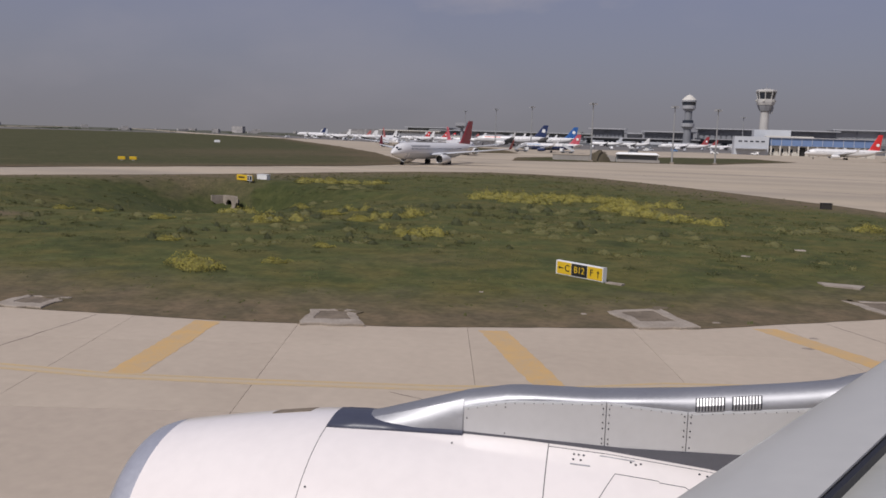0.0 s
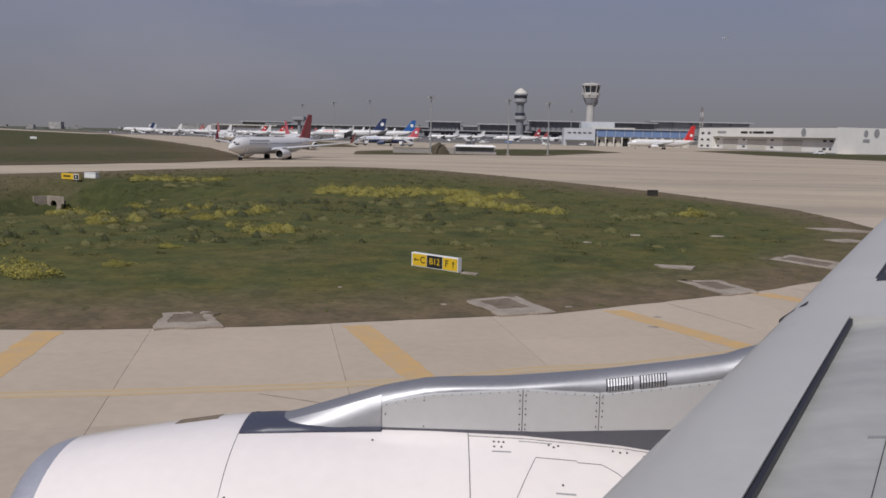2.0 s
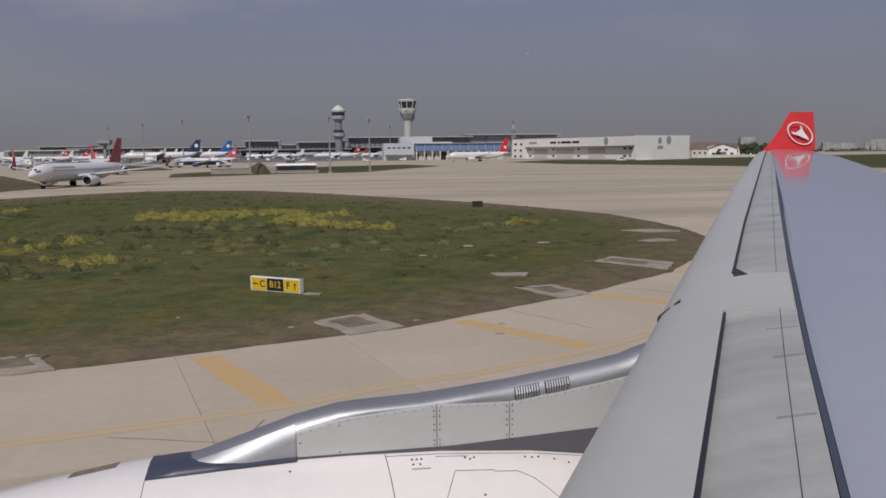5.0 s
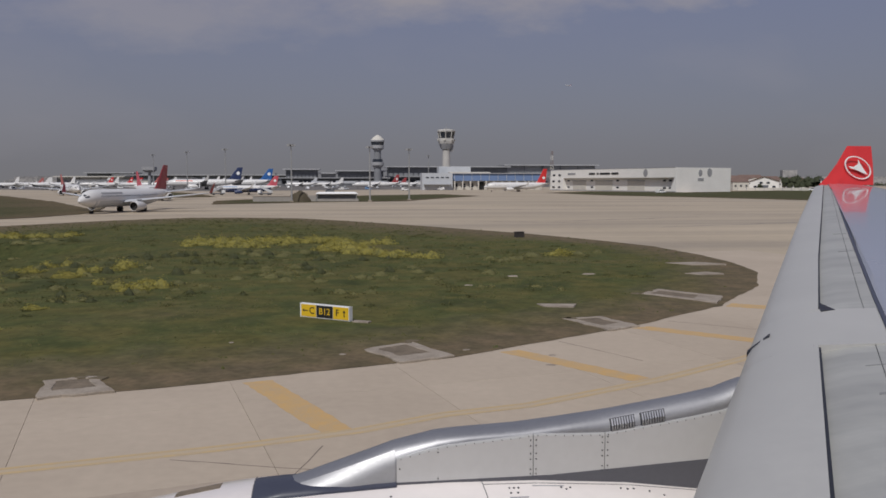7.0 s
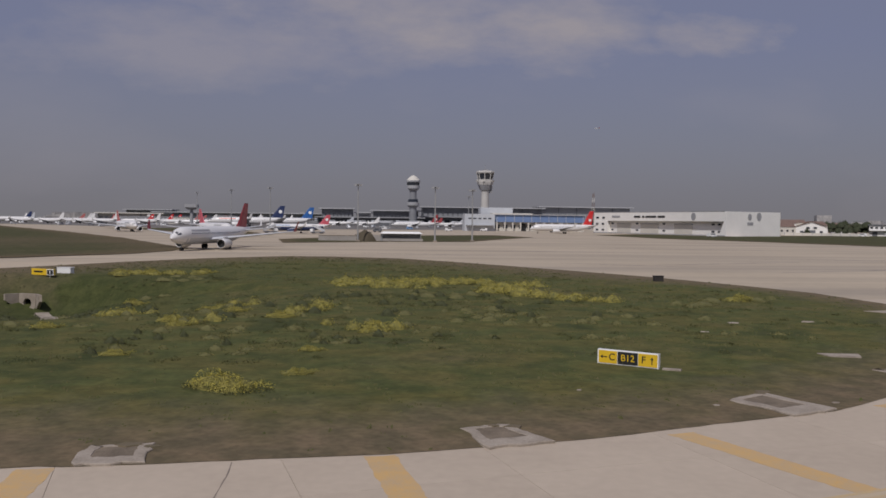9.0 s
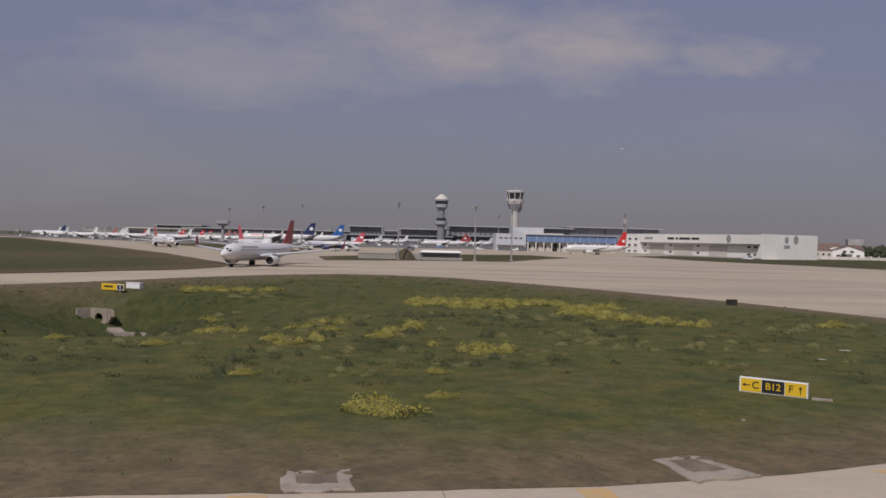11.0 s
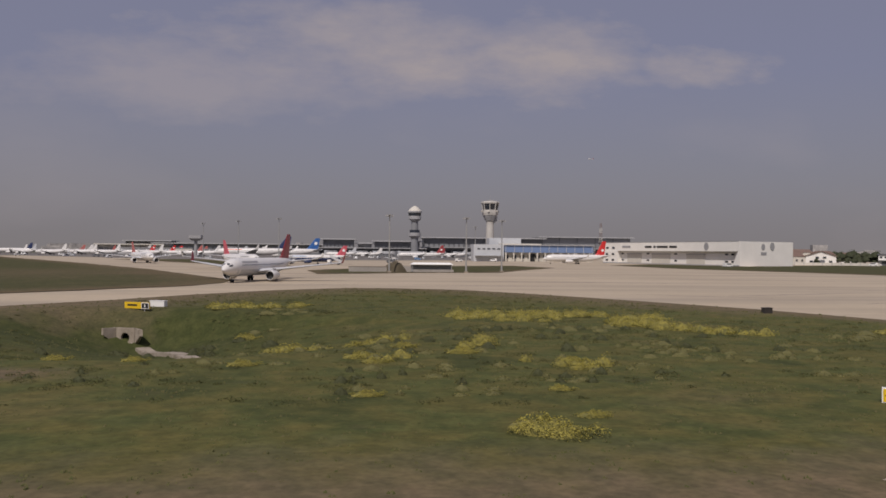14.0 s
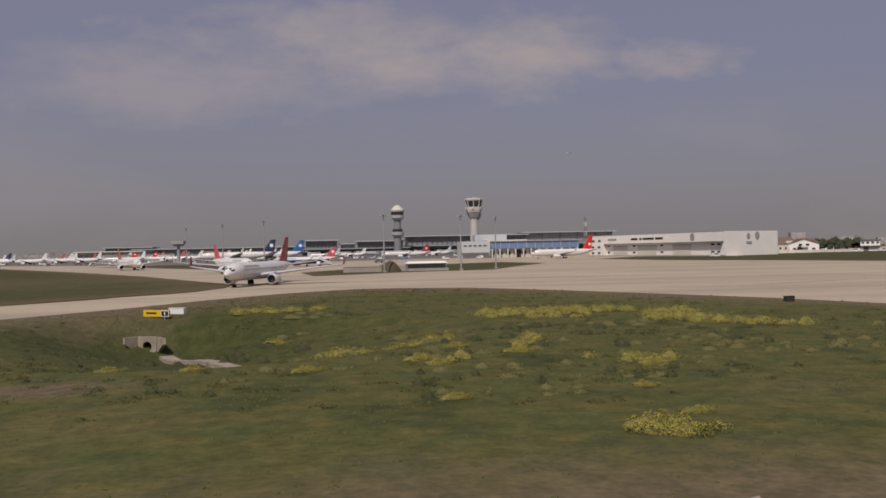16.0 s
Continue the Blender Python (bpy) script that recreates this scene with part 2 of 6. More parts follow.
def grass_mat(name, green, lush, dry, bare, deep=(0.05, 0.056, 0.02)):
    """Rough grass: lush and dull patches, dry towards the worn margins (the layer 'dry'), darker in the ditch (a layer
    of its own).
    """
    m = bpy.data.materials.new(name)
    m.use_nodes = True
    n, l = m.node_tree.nodes, m.node_tree.links
    b = n["Principled BSDF"]
    pos = n.new("ShaderNodeNewGeometry").outputs["Position"]
    tex = []
    for s, d in ((0.09, 5), (0.32, 5), (3.6, 7), (0.16, 5)):
        t = n.new("ShaderNodeTexNoise"); t.inputs["Scale"].default_value, t.inputs["Detail"].default_value = s, d
        l.new(pos, t.inputs["Vector"]); tex.append(t)
    def mix(a, c, f):
        q = n.new("ShaderNodeMix"); q.data_type = "RGBA"
        for k, v in (("A", a), ("B", c)):
            if isinstance(v, tuple): q.inputs[k].default_value = (*v, 1)
            else: l.new(v, q.inputs[k])
        l.new(f, q.inputs["Factor"])
        return q.outputs["Result"]
    def band(v, lo, hi):
        r = n.new("ShaderNodeMapRange"); r.inputs["From Min"].default_value, r.inputs["From Max"].default_value = lo, hi
        l.new(v, r.inputs["Value"])
        return r.outputs[0]
    c = mix(green, lush, band(tex[1].outputs["Fac"], 0.40, 0.60))
    c = mix(c, deep, band(tex[3].outputs["Fac"], 0.54, 0.68))
    c = mix(c, dry, band(tex[0].outputs["Fac"], 0.54, 0.80))
    ditch_at = n.new("ShaderNodeAttribute"); ditch_at.attribute_name = "ditch_dark"
    c = mix(c, deep, ditch_at.outputs["Fac"])
    at = n.new("ShaderNodeAttribute"); at.attribute_name = "dry"
    ad = n.new("ShaderNodeMath"); ad.operation = "MULTIPLY_ADD"; ad.inputs[1].default_value = 0.9
    sb = n.new("ShaderNodeMath"); sb.operation = "SUBTRACT"; sb.inputs[1].default_value = 0.5
    l.new(tex[1].outputs["Fac"], sb.inputs[0]); l.new(sb.outputs[0], ad.inputs[0]); l.new(at.outputs["Fac"], ad.inputs[2])
    c = mix(c, bare, band(ad.outputs[0], 0.1, 0.8))
    dk = n.new("ShaderNodeMix"); dk.data_type = "RGBA"; dk.blend_type = "MULTIPLY"; dk.inputs["Factor"].default_value = 1
    rp = n.new("ShaderNodeValToRGB")
    rp.color_ramp.elements[0].position, rp.color_ramp.elements[1].position = 0.32, 0.66
    rp.color_ramp.elements[0].color, rp.color_ramp.elements[1].color = (0.84, 0.84, 0.84, 1), (1.14, 1.14, 1.12, 1)
    l.new(tex[2].outputs["Fac"], rp.inputs[0]); l.new(c, dk.inputs["A"]); l.new(rp.outputs[0], dk.inputs["B"])
    mid = n.new("ShaderNodeTexNoise"); mid.inputs["Scale"].default_value, mid.inputs["Detail"].default_value = 0.85, 4
    l.new(pos, mid.inputs["Vector"])
    mp = n.new("ShaderNodeValToRGB")
    mp.color_ramp.elements[0].position, mp.color_ramp.elements[1].position = 0.38, 0.64
    mp.color_ramp.elements[0].color, mp.color_ramp.elements[1].color = (0.80, 0.84, 0.80, 1), (1.15, 1.12, 1.08, 1)
    mk = n.new("ShaderNodeMix"); mk.data_type = "RGBA"; mk.blend_type = "MULTIPLY"; mk.inputs["Factor"].default_value = 1
    l.new(mid.outputs["Fac"], mp.inputs[0]); l.new(dk.outputs["Result"], mk.inputs["A"]); l.new(mp.outputs[0], mk.inputs["B"])
    l.new(mk.outputs["Result"], b.inputs["Base Color"])
    b.inputs["Roughness"].default_value = 0.95
    b.inputs["Specular IOR Level"].default_value = 0.15
    bp = n.new("ShaderNodeBump"); bp.inputs["Strength"].default_value = 0.25; bp.inputs["Distance"].default_value = 0.08
    l.new(tex[2].outputs["Fac"], bp.inputs["Height"]); l.new(bp.outputs[0], b.inputs["Normal"])
    return m

M["grass"] = grass_mat("grass", (0.098, 0.090, 0.031), (0.074, 0.083, 0.029), (0.122, 0.100, 0.045), (0.132, 0.102, 0.065), (0.054, 0.061, 0.022))
M["grass_far"] = grass_mat("grass_far", (0.062, 0.060, 0.027), (0.072, 0.070, 0.031), (0.105, 0.088, 0.047), (0.115, 0.088, 0.053))


def leaf_mat(name, cols, rough=0.8):
    """Leaves whose colour changes from one to the next."""
    m = bpy.data.materials.new(name)
    m.use_nodes = True
    n, l = m.node_tree.nodes, m.node_tree.links
    b = n["Principled BSDF"]
    g = n.new("ShaderNodeNewGeometry")
    rp = n.new("ShaderNodeValToRGB")
    e = rp.color_ramp.elements
    e[0].position, e[0].color = 0.0, (*cols[0], 1)
    e[1].position, e[1].color = 1.0, (*cols[-1], 1)
    for i, c in enumerate(cols[1:-1]):
        k = e.new((i + 1) / (len(cols) - 1)); k.color = (*c, 1)
    l.new(g.outputs["Random Per Island"], rp.inputs[0]); l.new(rp.outputs[0], b.inputs["Base Color"])
    b.inputs["Roughness"].default_value = rough
    b.inputs["Specular IOR Level"].default_value = 0.2
    return m

M["blade"] = leaf_mat("blade", [(0.054, 0.060, 0.021), (0.068, 0.074, 0.025), (0.084, 0.082, 0.031), (0.100, 0.088, 0.041)])
M["flower"] = leaf_mat("flower", [(0.17, 0.165, 0.045), (0.26, 0.235, 0.052), (0.34, 0.295, 0.060), (0.40, 0.340, 0.075), (0.22, 0.205, 0.050)])
M["tussock"] = leaf_mat("tussock", [(0.048, 0.055, 0.020), (0.062, 0.068, 0.024), (0.076, 0.077, 0.027), (0.090, 0.084, 0.032)])
M["pale_weed"] = leaf_mat("pale_weed", [(0.10, 0.10, 0.038), (0.145, 0.137, 0.050), (0.19, 0.172, 0.062), (0.23, 0.20, 0.070)])
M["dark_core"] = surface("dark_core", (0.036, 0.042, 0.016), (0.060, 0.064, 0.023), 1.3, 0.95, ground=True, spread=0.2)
M["weed_core"] = surface("weed_core", (0.072, 0.073, 0.026), (0.14, 0.13, 0.046), 1.3, 0.95, ground=True, spread=0.2)
M["flower_core"] = surface("flower_core", (0.075, 0.078, 0.024), (0.27, 0.230, 0.048), 1.6, 0.95, ground=True, spread=0.16, fine=4)
M["leaf_core"] = surface("leaf_core", (0.022, 0.028, 0.012), (0.045, 0.052, 0.022), 0.8, 0.9)
M["brown_leaf"] = leaf_mat("brown_leaf", [(0.045, 0.036, 0.024), (0.07, 0.056, 0.036), (0.09, 0.075, 0.05)])
M["leaf"] = leaf_mat("leaf", [(0.03, 0.04, 0.018), (0.05, 0.062, 0.025), (0.075, 0.08, 0.035)])

# ---- mesh helpers ----
def part(name, bm, material, parent=None, label="", smooth=False):
    me = bpy.data.meshes.new(name)
    bm.to_mesh(me)
    bm.free()
    if material:
        me.materials.append(material)
    if smooth:
        for p in me.polygons:
            p.use_smooth = True
        me.set_sharp_from_angle(angle=radians(38))
    ob = new(name, me)
    ob.parent = parent
    if label:
        tagged(ob, label)
    return ob


def thing(name, m, label, category, group="", kind=""):
    ob = new(name)
    ob.empty_display_size = 0.2
    ob.matrix_world = m
    return tagged(ob, label, category, group, kind)


def loft(rings, caps=True, close=True, bm=None):
    """A skin over rings of equal count."""
    bm = bm or bmesh.new()
    vs = [[bm.verts.new(p) for p in r] for r in rings]
    k = len(rings[0])
    for a, b in zip(vs, vs[1:]):
        for i in range(k if close else k - 1):
            j = (i + 1) % k
            bm.faces.new((a[i], a[j], b[j], b[i]))
    if caps and close:
        bm.faces.new(list(reversed(vs[0])))
        bm.faces.new(vs[-1])
    bmesh.ops.recalc_face_normals(bm, faces=bm.faces)
    return bm


def box(c, s, rz=0.0, bm=None, bevel=0.0, m=None):
    """A box with centre c and size s, turned rz degrees."""
    own = bmesh.new()
    bmesh.ops.create_cube(own, size=1, matrix=(m or Matrix()) @ pose(*c, 0, 0, rz) @ Matrix.Diagonal((*s, 1)))
    if bevel:
        bmesh.ops.bevel(own, geom=own.edges[:], offset=bevel, segments=2, affect="EDGES", profile=0.6)
    return merge(bm, own)


def merge(bm, own):
    if bm is None:
        return own
    me = bpy.data.meshes.new("tmp")
    own.to_mesh(me); own.free()
    bm.from_mesh(me)
    bpy.data.meshes.remove(me)
    return bm


def tube(p, q, r1, r2=None, n=10, bm=None):
    p, q = Vector(p), Vector(q)
    r2 = r1 if r2 is None else r2
    d = (q - p).normalized()
    u = d.orthogonal().normalized(); v = d.cross(u)
    ring = lambda c, r: [c + r * (math.cos(2 * math.pi * i / n) * u + math.sin(2 * math.pi * i / n) * v) for i in range(n)]
    return loft([ring(p, r1), ring(q, r2)], bm=bm)


def spin(profile, axis="x", n=40, centre=(0, 0, 0), bm=None, close=False):
    """A surface turned about x or z; the profile holds (along, radius)."""
    c = Vector(centre)
    rings = []
    for s, r in profile:
        ring = []
        for i in range(n):
            a = 2 * math.pi * i / n
            ring.append(c + (Vector((s, r * math.cos(a), r * math.sin(a))) if axis == "x" else Vector((r * math.cos(a), r * math.sin(a), s))))
        rings.append(ring)
    return loft(rings, caps=close, bm=bm)


def slab(poly, z0, z1, bm=None, shrink=0.0):
    """A flat prism over a polygon."""
    c = sum((Vector((*p, 0)) for p in poly), Vector()) / len(poly)
    top = [Vector((*p, z1)) for p in poly]
    top = [v + (Vector((c.x, c.y, z1)) - v) * shrink for v in top]
    return loft([[Vector((*p, z0)) for p in poly], top], bm=bm)


def lerp_table(t, rows):
    if t <= rows[0][0]:
        return rows[0][1]
    for (a, u), (b, v) in zip(rows, rows[1:]):
        if t <= b:
            return u + (v - u) * (t - a) / (b - a)
    return rows[-1][1]


def letters(text, size, m, material, parent, name="letters", bold=0.0):
    cu = bpy.data.curves.new(name, "FONT")
    cu.body, cu.size, cu.align_x, cu.align_y, cu.extrude, cu.offset = text, size, "CENTER", "CENTER", 0.004, bold
    tmp = new(name, cu)
    dg = bpy.context.evaluated_depsgraph_get()
    me = bpy.data.meshes.new_from_object(tmp.evaluated_get(dg))
    bpy.data.objects.remove(tmp)
    bpy.data.curves.remove(cu)
    me.name = name
    me.materials.clear(); me.materials.append(material)
    ob = new(name, me)
    ob.parent = parent
    ob.matrix_local = m
    return ob

# ---- ground ----
from mathutils import geometry

DITCH = (-49.0, 77.0, 25.0)


def sheet(name, outline, z, material):
    """A flat sheet that leaves the ditch open."""
    hole = [(DITCH[0] + DITCH[2] * math.cos(a * math.pi / 12), DITCH[1] + DITCH[2] * math.sin(a * math.pi / 12)) for a in range(24)]
    pts = [Vector(p) for p in outline + hole]
    k, h = len(outline), len(hole)
    edges = [(i, (i + 1) % k) for i in range(k)] + [(k + i, k + (i + 1) % h) for i in range(h)]
    vs, _, fs, *_ = geometry.delaunay_2d_cdt(pts, edges, [], 1, 1e-4)
    keep = []
    for f in fs:
        c = sum((vs[i] for i in f), Vector((0, 0))) / 3
        if math.hypot(c.x - DITCH[0], c.y - DITCH[1]) > DITCH[2] * 0.98:
            keep.append(tuple(f))
    me = bpy.data.meshes.new(name)
    me.from_pydata([(v.x, v.y, z) for v in vs], [], keep)
    me.materials.append(material)
    return new(name, me)

tagged(sheet("ground", [(4800 * math.cos(a * math.pi / 32), 4800 * math.sin(a * math.pi / 32)) for a in range(64)], -0.35, M["far_land"]),
       "flat dull green airfield land reaching to the horizon", "ground", kind="structure")
APRON = [(-1100, -350), (900, -350), (900, 420), (700, 980), (-420, 1150), (-1100, 1150)]
tagged(sheet("apron", APRON, -0.05, M["apron"]), "pale worn concrete taxiways and apron", "pavement", kind="structure")

FAR_APRON = [(-1000, 640), (-330, 745), (-140, 540), (-20, 600), (40, 640), (130, 640), (150, 1140), (-420, 1140), (-1000, 1140)]
tagged(part("far_apron", slab(FAR_APRON, -0.049, -0.042), M["asphalt"]), "dark grey patched asphalt of the far apron", "pavement", kind="structure")

ISLAND = [(-125, 18), (-60, 20.8), (-45, 22.4), (-32.8, 24.15), (-26.6, 24.5), (-20.6, 25.2), (-16.7, 26.0), (-14, 26.8), (-7.9, 29.0), (-5.5, 29.8),
          (-1.2, 32.6), (2.9, 35.2), (9.2, 40.4), (14.8, 47.5), (18.6, 55.0), (19.9, 61.5), (20.2, 68.0), (19.6, 77.5), (17.0, 85.5),
          (11.8, 98.0), (4.5, 110.5), (-2.5, 122.0), (-9.5, 132.5), (-17, 142.0), (-28, 147.0), (-36, 147.3), (-47, 138.0), (-57, 123.0),
          (-63, 111.0), (-71, 99.0), (-82, 86.0), (-102, 57.0)]
ISLAND_B = [(-150, 30), (-125, 62), (-95, 102), (-82, 124), (-71, 139.5), (-63, 153), (-59.8, 166), (-60.5, 182), (-76, 217), (-101, 273),
            (-160, 386), (-245, 536), (-500, 1000), (-760, 950), (-700, 500), (-420, 150)]
ISLAND_C = [(-46, 232), (-22, 250), (8, 262), (22, 298), (46, 352), (36, 400), (-2, 372), (-32, 322), (-52, 275)]
ISLAND_D = [(96, 440), (103, 355), (126, 302), (138, 258), (170, 185), (480, 330), (520, 640), (330, 560), (222, 492), (176, 445), (140, 505)]
ISLAND_E = [(-185, 520), (-150, 470), (-75, 330), (-62, 345), (-95, 470), (-150, 570)]


def edge_distance(x, y, poly):
    best = 1e9
    for (ax, ay), (bx, by) in zip(poly, poly[1:] + poly[:1]):
        dx, dy = bx - ax, by - ay
        t = max(0, min(1, ((x - ax) * dx + (y - ay) * dy) / (dx * dx + dy * dy)))
        best = min(best, math.hypot(x - ax - t * dx, y - ay - t * dy))
    return best


def inside(x, y, poly):
    odd = False
    for (ax, ay), (bx, by) in zip(poly, poly[1:] + poly[:1]):
        if (ay > y) != (by > y) and x < (bx - ax) * (y - ay) / (by - ay) + ax:
            odd = not odd
    return odd


def turf_height(x, y, e=5.0):
    """Height of the grass: a low crown, small bumps and the ditch by the culvert."""
    n = noise.noise(Vector((x * 0.12, y * 0.12, 3.1))) * 0.14 + noise.noise(Vector((x * 0.5, y * 0.5, 7.7))) * 0.05
    d = -3.45 * math.exp(-((x + 55.2) ** 2 + (y - 89.0) ** 2) / 100) - 3.0 * math.exp(-((x + 47) ** 2 + (y - 72) ** 2) / 200)
    back = (x + 57) * 0.375 + (y - 92.4) * 0.927
    if back > 1.0:
        d *= max(0.0, 0.45 - (back - 1.6) * 0.14) if back > 1.6 else 1 - (back - 1.0) * 0.917
    d *= max(0.0, min(1.0, (24.3 - math.hypot(x - DITCH[0], y - DITCH[1])) / 6))
    return 0.012 + min(1.0, e / 5) * (0.09 + 0.5 * n + d)


def turf(name, poly, step, material, label, margin, bumps=True):
    """A grass field: triangles inside the outline, with a ragged edge and a dry margin."""
    outline = []
    for (ax, ay), (bx, by) in zip(poly, poly[1:] + poly[:1]):
        k = max(1, int(math.hypot(bx - ax, by - ay) / (step * 0.4)))
        for i in range(k):
            t = i / k
            x, y = ax + (bx - ax) * t, ay + (by - ay) * t
            j = step * (0.09 + 0.05 * noise.noise(Vector((x * 2.6, y * 2.6, 4))))
            outline.append(Vector((x + j * noise.noise(Vector((x * 0.9, y * 0.9, 0))), y + j * noise.noise(Vector((x * 0.9, y * 0.9, 9))))))
    pts, count = list(outline), len(outline)
    rng = random.Random(len(name))
    xs, ys = [p[0] for p in poly], [p[1] for p in poly]
    y = min(ys) + step
    while y < max(ys):
        x = min(xs) + step
        while x < max(xs):
            px, py = x + rng.uniform(-0.3, 0.3) * step, y + rng.uniform(-0.3, 0.3) * step
            if inside(px, py, poly) and edge_distance(px, py, poly) > step * 0.4:
                pts.append(Vector((px, py)))
            x += step
        y += step
    vs, _, fs, *_ = geometry.delaunay_2d_cdt(pts, [(i, (i + 1) % count) for i in range(count)], [], 1, 1e-4)
    me = bpy.data.meshes.new(name)
    co, dry, ditch_dark = [], [], []
    for v in vs:
        e = edge_distance(v.x, v.y, poly)
        co.append((v.x, v.y, turf_height(v.x, v.y, e) if bumps else 0.03 + 0.05 * noise.noise(Vector((v.x * 0.05, v.y * 0.05, 0)))))
        bare = math.exp(-((v.x + 51) ** 2 / 14 + (v.y - 47.5) ** 2 / 5)) if bumps else 0.5 * math.exp(-((v.x + 118) ** 2 / 900 + (v.y - 228) ** 2 / 3600))
        wide = margin * (1 + 0.45 * max(0.0, min(1.0, (-18 - v.x) / 16)) + 1.5 * max(0.0, min(1.0, (v.y - 82) / 14))) if bumps else margin
        dry.append(max(0.0, 1 - e / wide, 1.1 * bare))
        ditch_dark.append(min(1.0, 1.5 * math.exp(-((v.x + 55) ** 2 / 260 + (v.y - 86) ** 2 / 170))) if bumps else 0.0)
    me.from_pydata(co, [], [tuple(f) for f in fs])
    layer = me.attributes.new("dry", "FLOAT", "POINT")
    for i, v in enumerate(dry):
        layer.data[i].value = v
    layer = me.attributes.new("ditch_dark", "FLOAT", "POINT")
    for i, v in enumerate(ditch_dark):
        layer.data[i].value = v
    for p in me.polygons:
        p.use_smooth = True
    me.materials.append(material)
    return tagged(new(name, me), label, "grass", kind="structure")

turf("lawn_1", ISLAND, 1.6, M["grass"], "rough green grass island with brown dry margins between taxiways", 7.2)
turf("lawn_2", ISLAND_B, 14, M["grass_far"], "wide flat green grass field beside a taxiway", 14, False)
turf("lawn_3", ISLAND_C, 8, M["grass_far"], "thin grass island round tall light masts", 7, False)
turf("lawn_4", ISLAND_D, 12, M["grass_far"], "strip of grass before the white hangar", 10, False)
turf("lawn_5", ISLAND_E, 14, M["grass_far"], "far grass strip between taxiways", 12, False)

# pale strips far out: a runway beyond the field, a link to it, and a road past the hangar
for name, label, w, pts in (("far_runway", "pale far runway beyond the grass field", 22, [(-900, 930), (-1105, 1158), (-1700, 2000), (-2600, 3300)]),
                            ("far_runway", "pale far taxiway joining the runway", 16, [(-330, 690), (-420, 800), (-589, 997), (-1000, 1560), (-2300, 3300)]),
                            ("perimeter_road", "narrow pale road across the grass beyond the hangar", 3.2, [(296, 470), (330, 520), (520, 810), (900, 1380)])):
    rows = []
    for i, p in enumerate(pts):
        a, b = Vector(pts[max(0, i - 1)]), Vector(pts[min(len(pts) - 1, i + 1)])
        nrm = Vector((-(b - a).y, (b - a).x)).normalized() * w
        c = Vector(p)
        rows.append([(*(c - nrm), -0.3), (*(c + nrm), -0.3), (*(c + nrm), 0.14), (*(c - nrm), 0.14)])
    tagged(part(name, loft(rows), M["apron"]), label, "pavement", kind="structure")

# dark joint bed below the near slabs, then the painted markings
U, V = Vector((0.25, -0.968)), Vector((0.968, 0.25))
ORIGIN = Vector((-6.8, 26.0))
pavement = tagged(part("pavement", slab([tuple(ORIGIN + V * a + U * b) for a, b in ((-59.9, -36.5), (43.5, -36.5), (43.5, 42.6), (-59.9, 42.6))], -0.045, -0.035), M["joint"]),
                  "taxiway of large pale concrete slabs with dark sealed joints", "pavement", kind="structure")


def mark(name, poly, label, z=0.004):
    jr, q = random.Random(int(poly[0][0] * 10)), []
    for a, b in zip(poly, poly[1:] + poly[:1]):
        k = max(2, int(math.hypot(b[0] - a[0], b[1] - a[1]) / 0.22))
        q += [(a[0] + (b[0] - a[0]) * i / k + jr.uniform(-0.035, 0.035), a[1] + (b[1] - a[1]) * i / k + jr.uniform(-0.035, 0.035)) for i in range(k)]
    tagged(part(name, slab(q, 0.0008, z), M["stripe"]), label, "marking", "taxiway markings", "structure")

BARS = [[(-12.3, 27.0), (-11.45, 27.25), (-8.95, 21.75), (-9.75, 21.5)], [(-3.65, 30.6), (-2.85, 30.9), (0.35, 26.15), (-0.35, 25.8)],
        [(-21.25, 25.0), (-20.4, 25.1), (-19.3, 19.2), (-20.15, 19.0)], [(-29.75, 24.2), (-28.85, 24.3), (-28.3, 18.4), (-29.2, 18.3)],
        [(2.75, 34.8), (3.6, 35.2), (8.0, 30.9), (7.3, 30.4)], [(9.4, 40.2), (10.2, 41.2), (15.4, 37.4), (14.7, 36.6)]]
for b in BARS:
    mark("shoulder_bar", b, "worn yellow painted shoulder bar on concrete")
EDGE = [(-75, 17.0), (-50, 17.5), (-30, 18.3), (-20, 19.0), (-16.5, 19.7), (-12.1, 20.75), (-8.9, 21.75), (-6.6, 22.95), (-4.2, 23.6), (0.4, 26.0), (4.1, 28.4),
        (8.0, 31.2), (14.0, 36.6), (20.0, 43.5), (25.0, 52.0)]
for off in (0.0, 0.32):
    bm = bmesh.new()
    rows = []
    for i, p in enumerate(EDGE):
        a, b = Vector(EDGE[max(0, i - 1)]), Vector(EDGE[min(len(EDGE) - 1, i + 1)])
        nrm = Vector((-(b - a).y, (b - a).x)).normalized()
        c = Vector(p) - nrm * off
        rows.append([(*(c - nrm * 0.055), 0.0045), (*(c + nrm * 0.055), 0.0045), (*(c + nrm * 0.055), 0.007), (*(c - nrm * 0.055), 0.007)])
    tagged(part("edge_line", loft(rows), M["line_worn"]), "faded yellow double edge line of the taxiway", "marking", "taxiway markings", "structure")

bm = bmesh.new()
rows = []
for i, p in enumerate(EDGE):
    a, b = Vector(EDGE[max(0, i - 1)]), Vector(EDGE[min(len(EDGE) - 1, i + 1)])
    nrm = Vector((-(b - a).y, (b - a).x)).normalized()
    c = Vector(p) - nrm * 0.16
    rows.append([(*(c - nrm * 0.26), 0.0008), (*(c + nrm * 0.26), 0.0008), (*(c + nrm * 0.26), 0.0034), (*(c - nrm * 0.26), 0.0034)])
tagged(part("edge_wear", loft(rows), M["line_ghost"]), "faint yellow ghost of an older edge line", "marking", "taxiway markings", "structure")

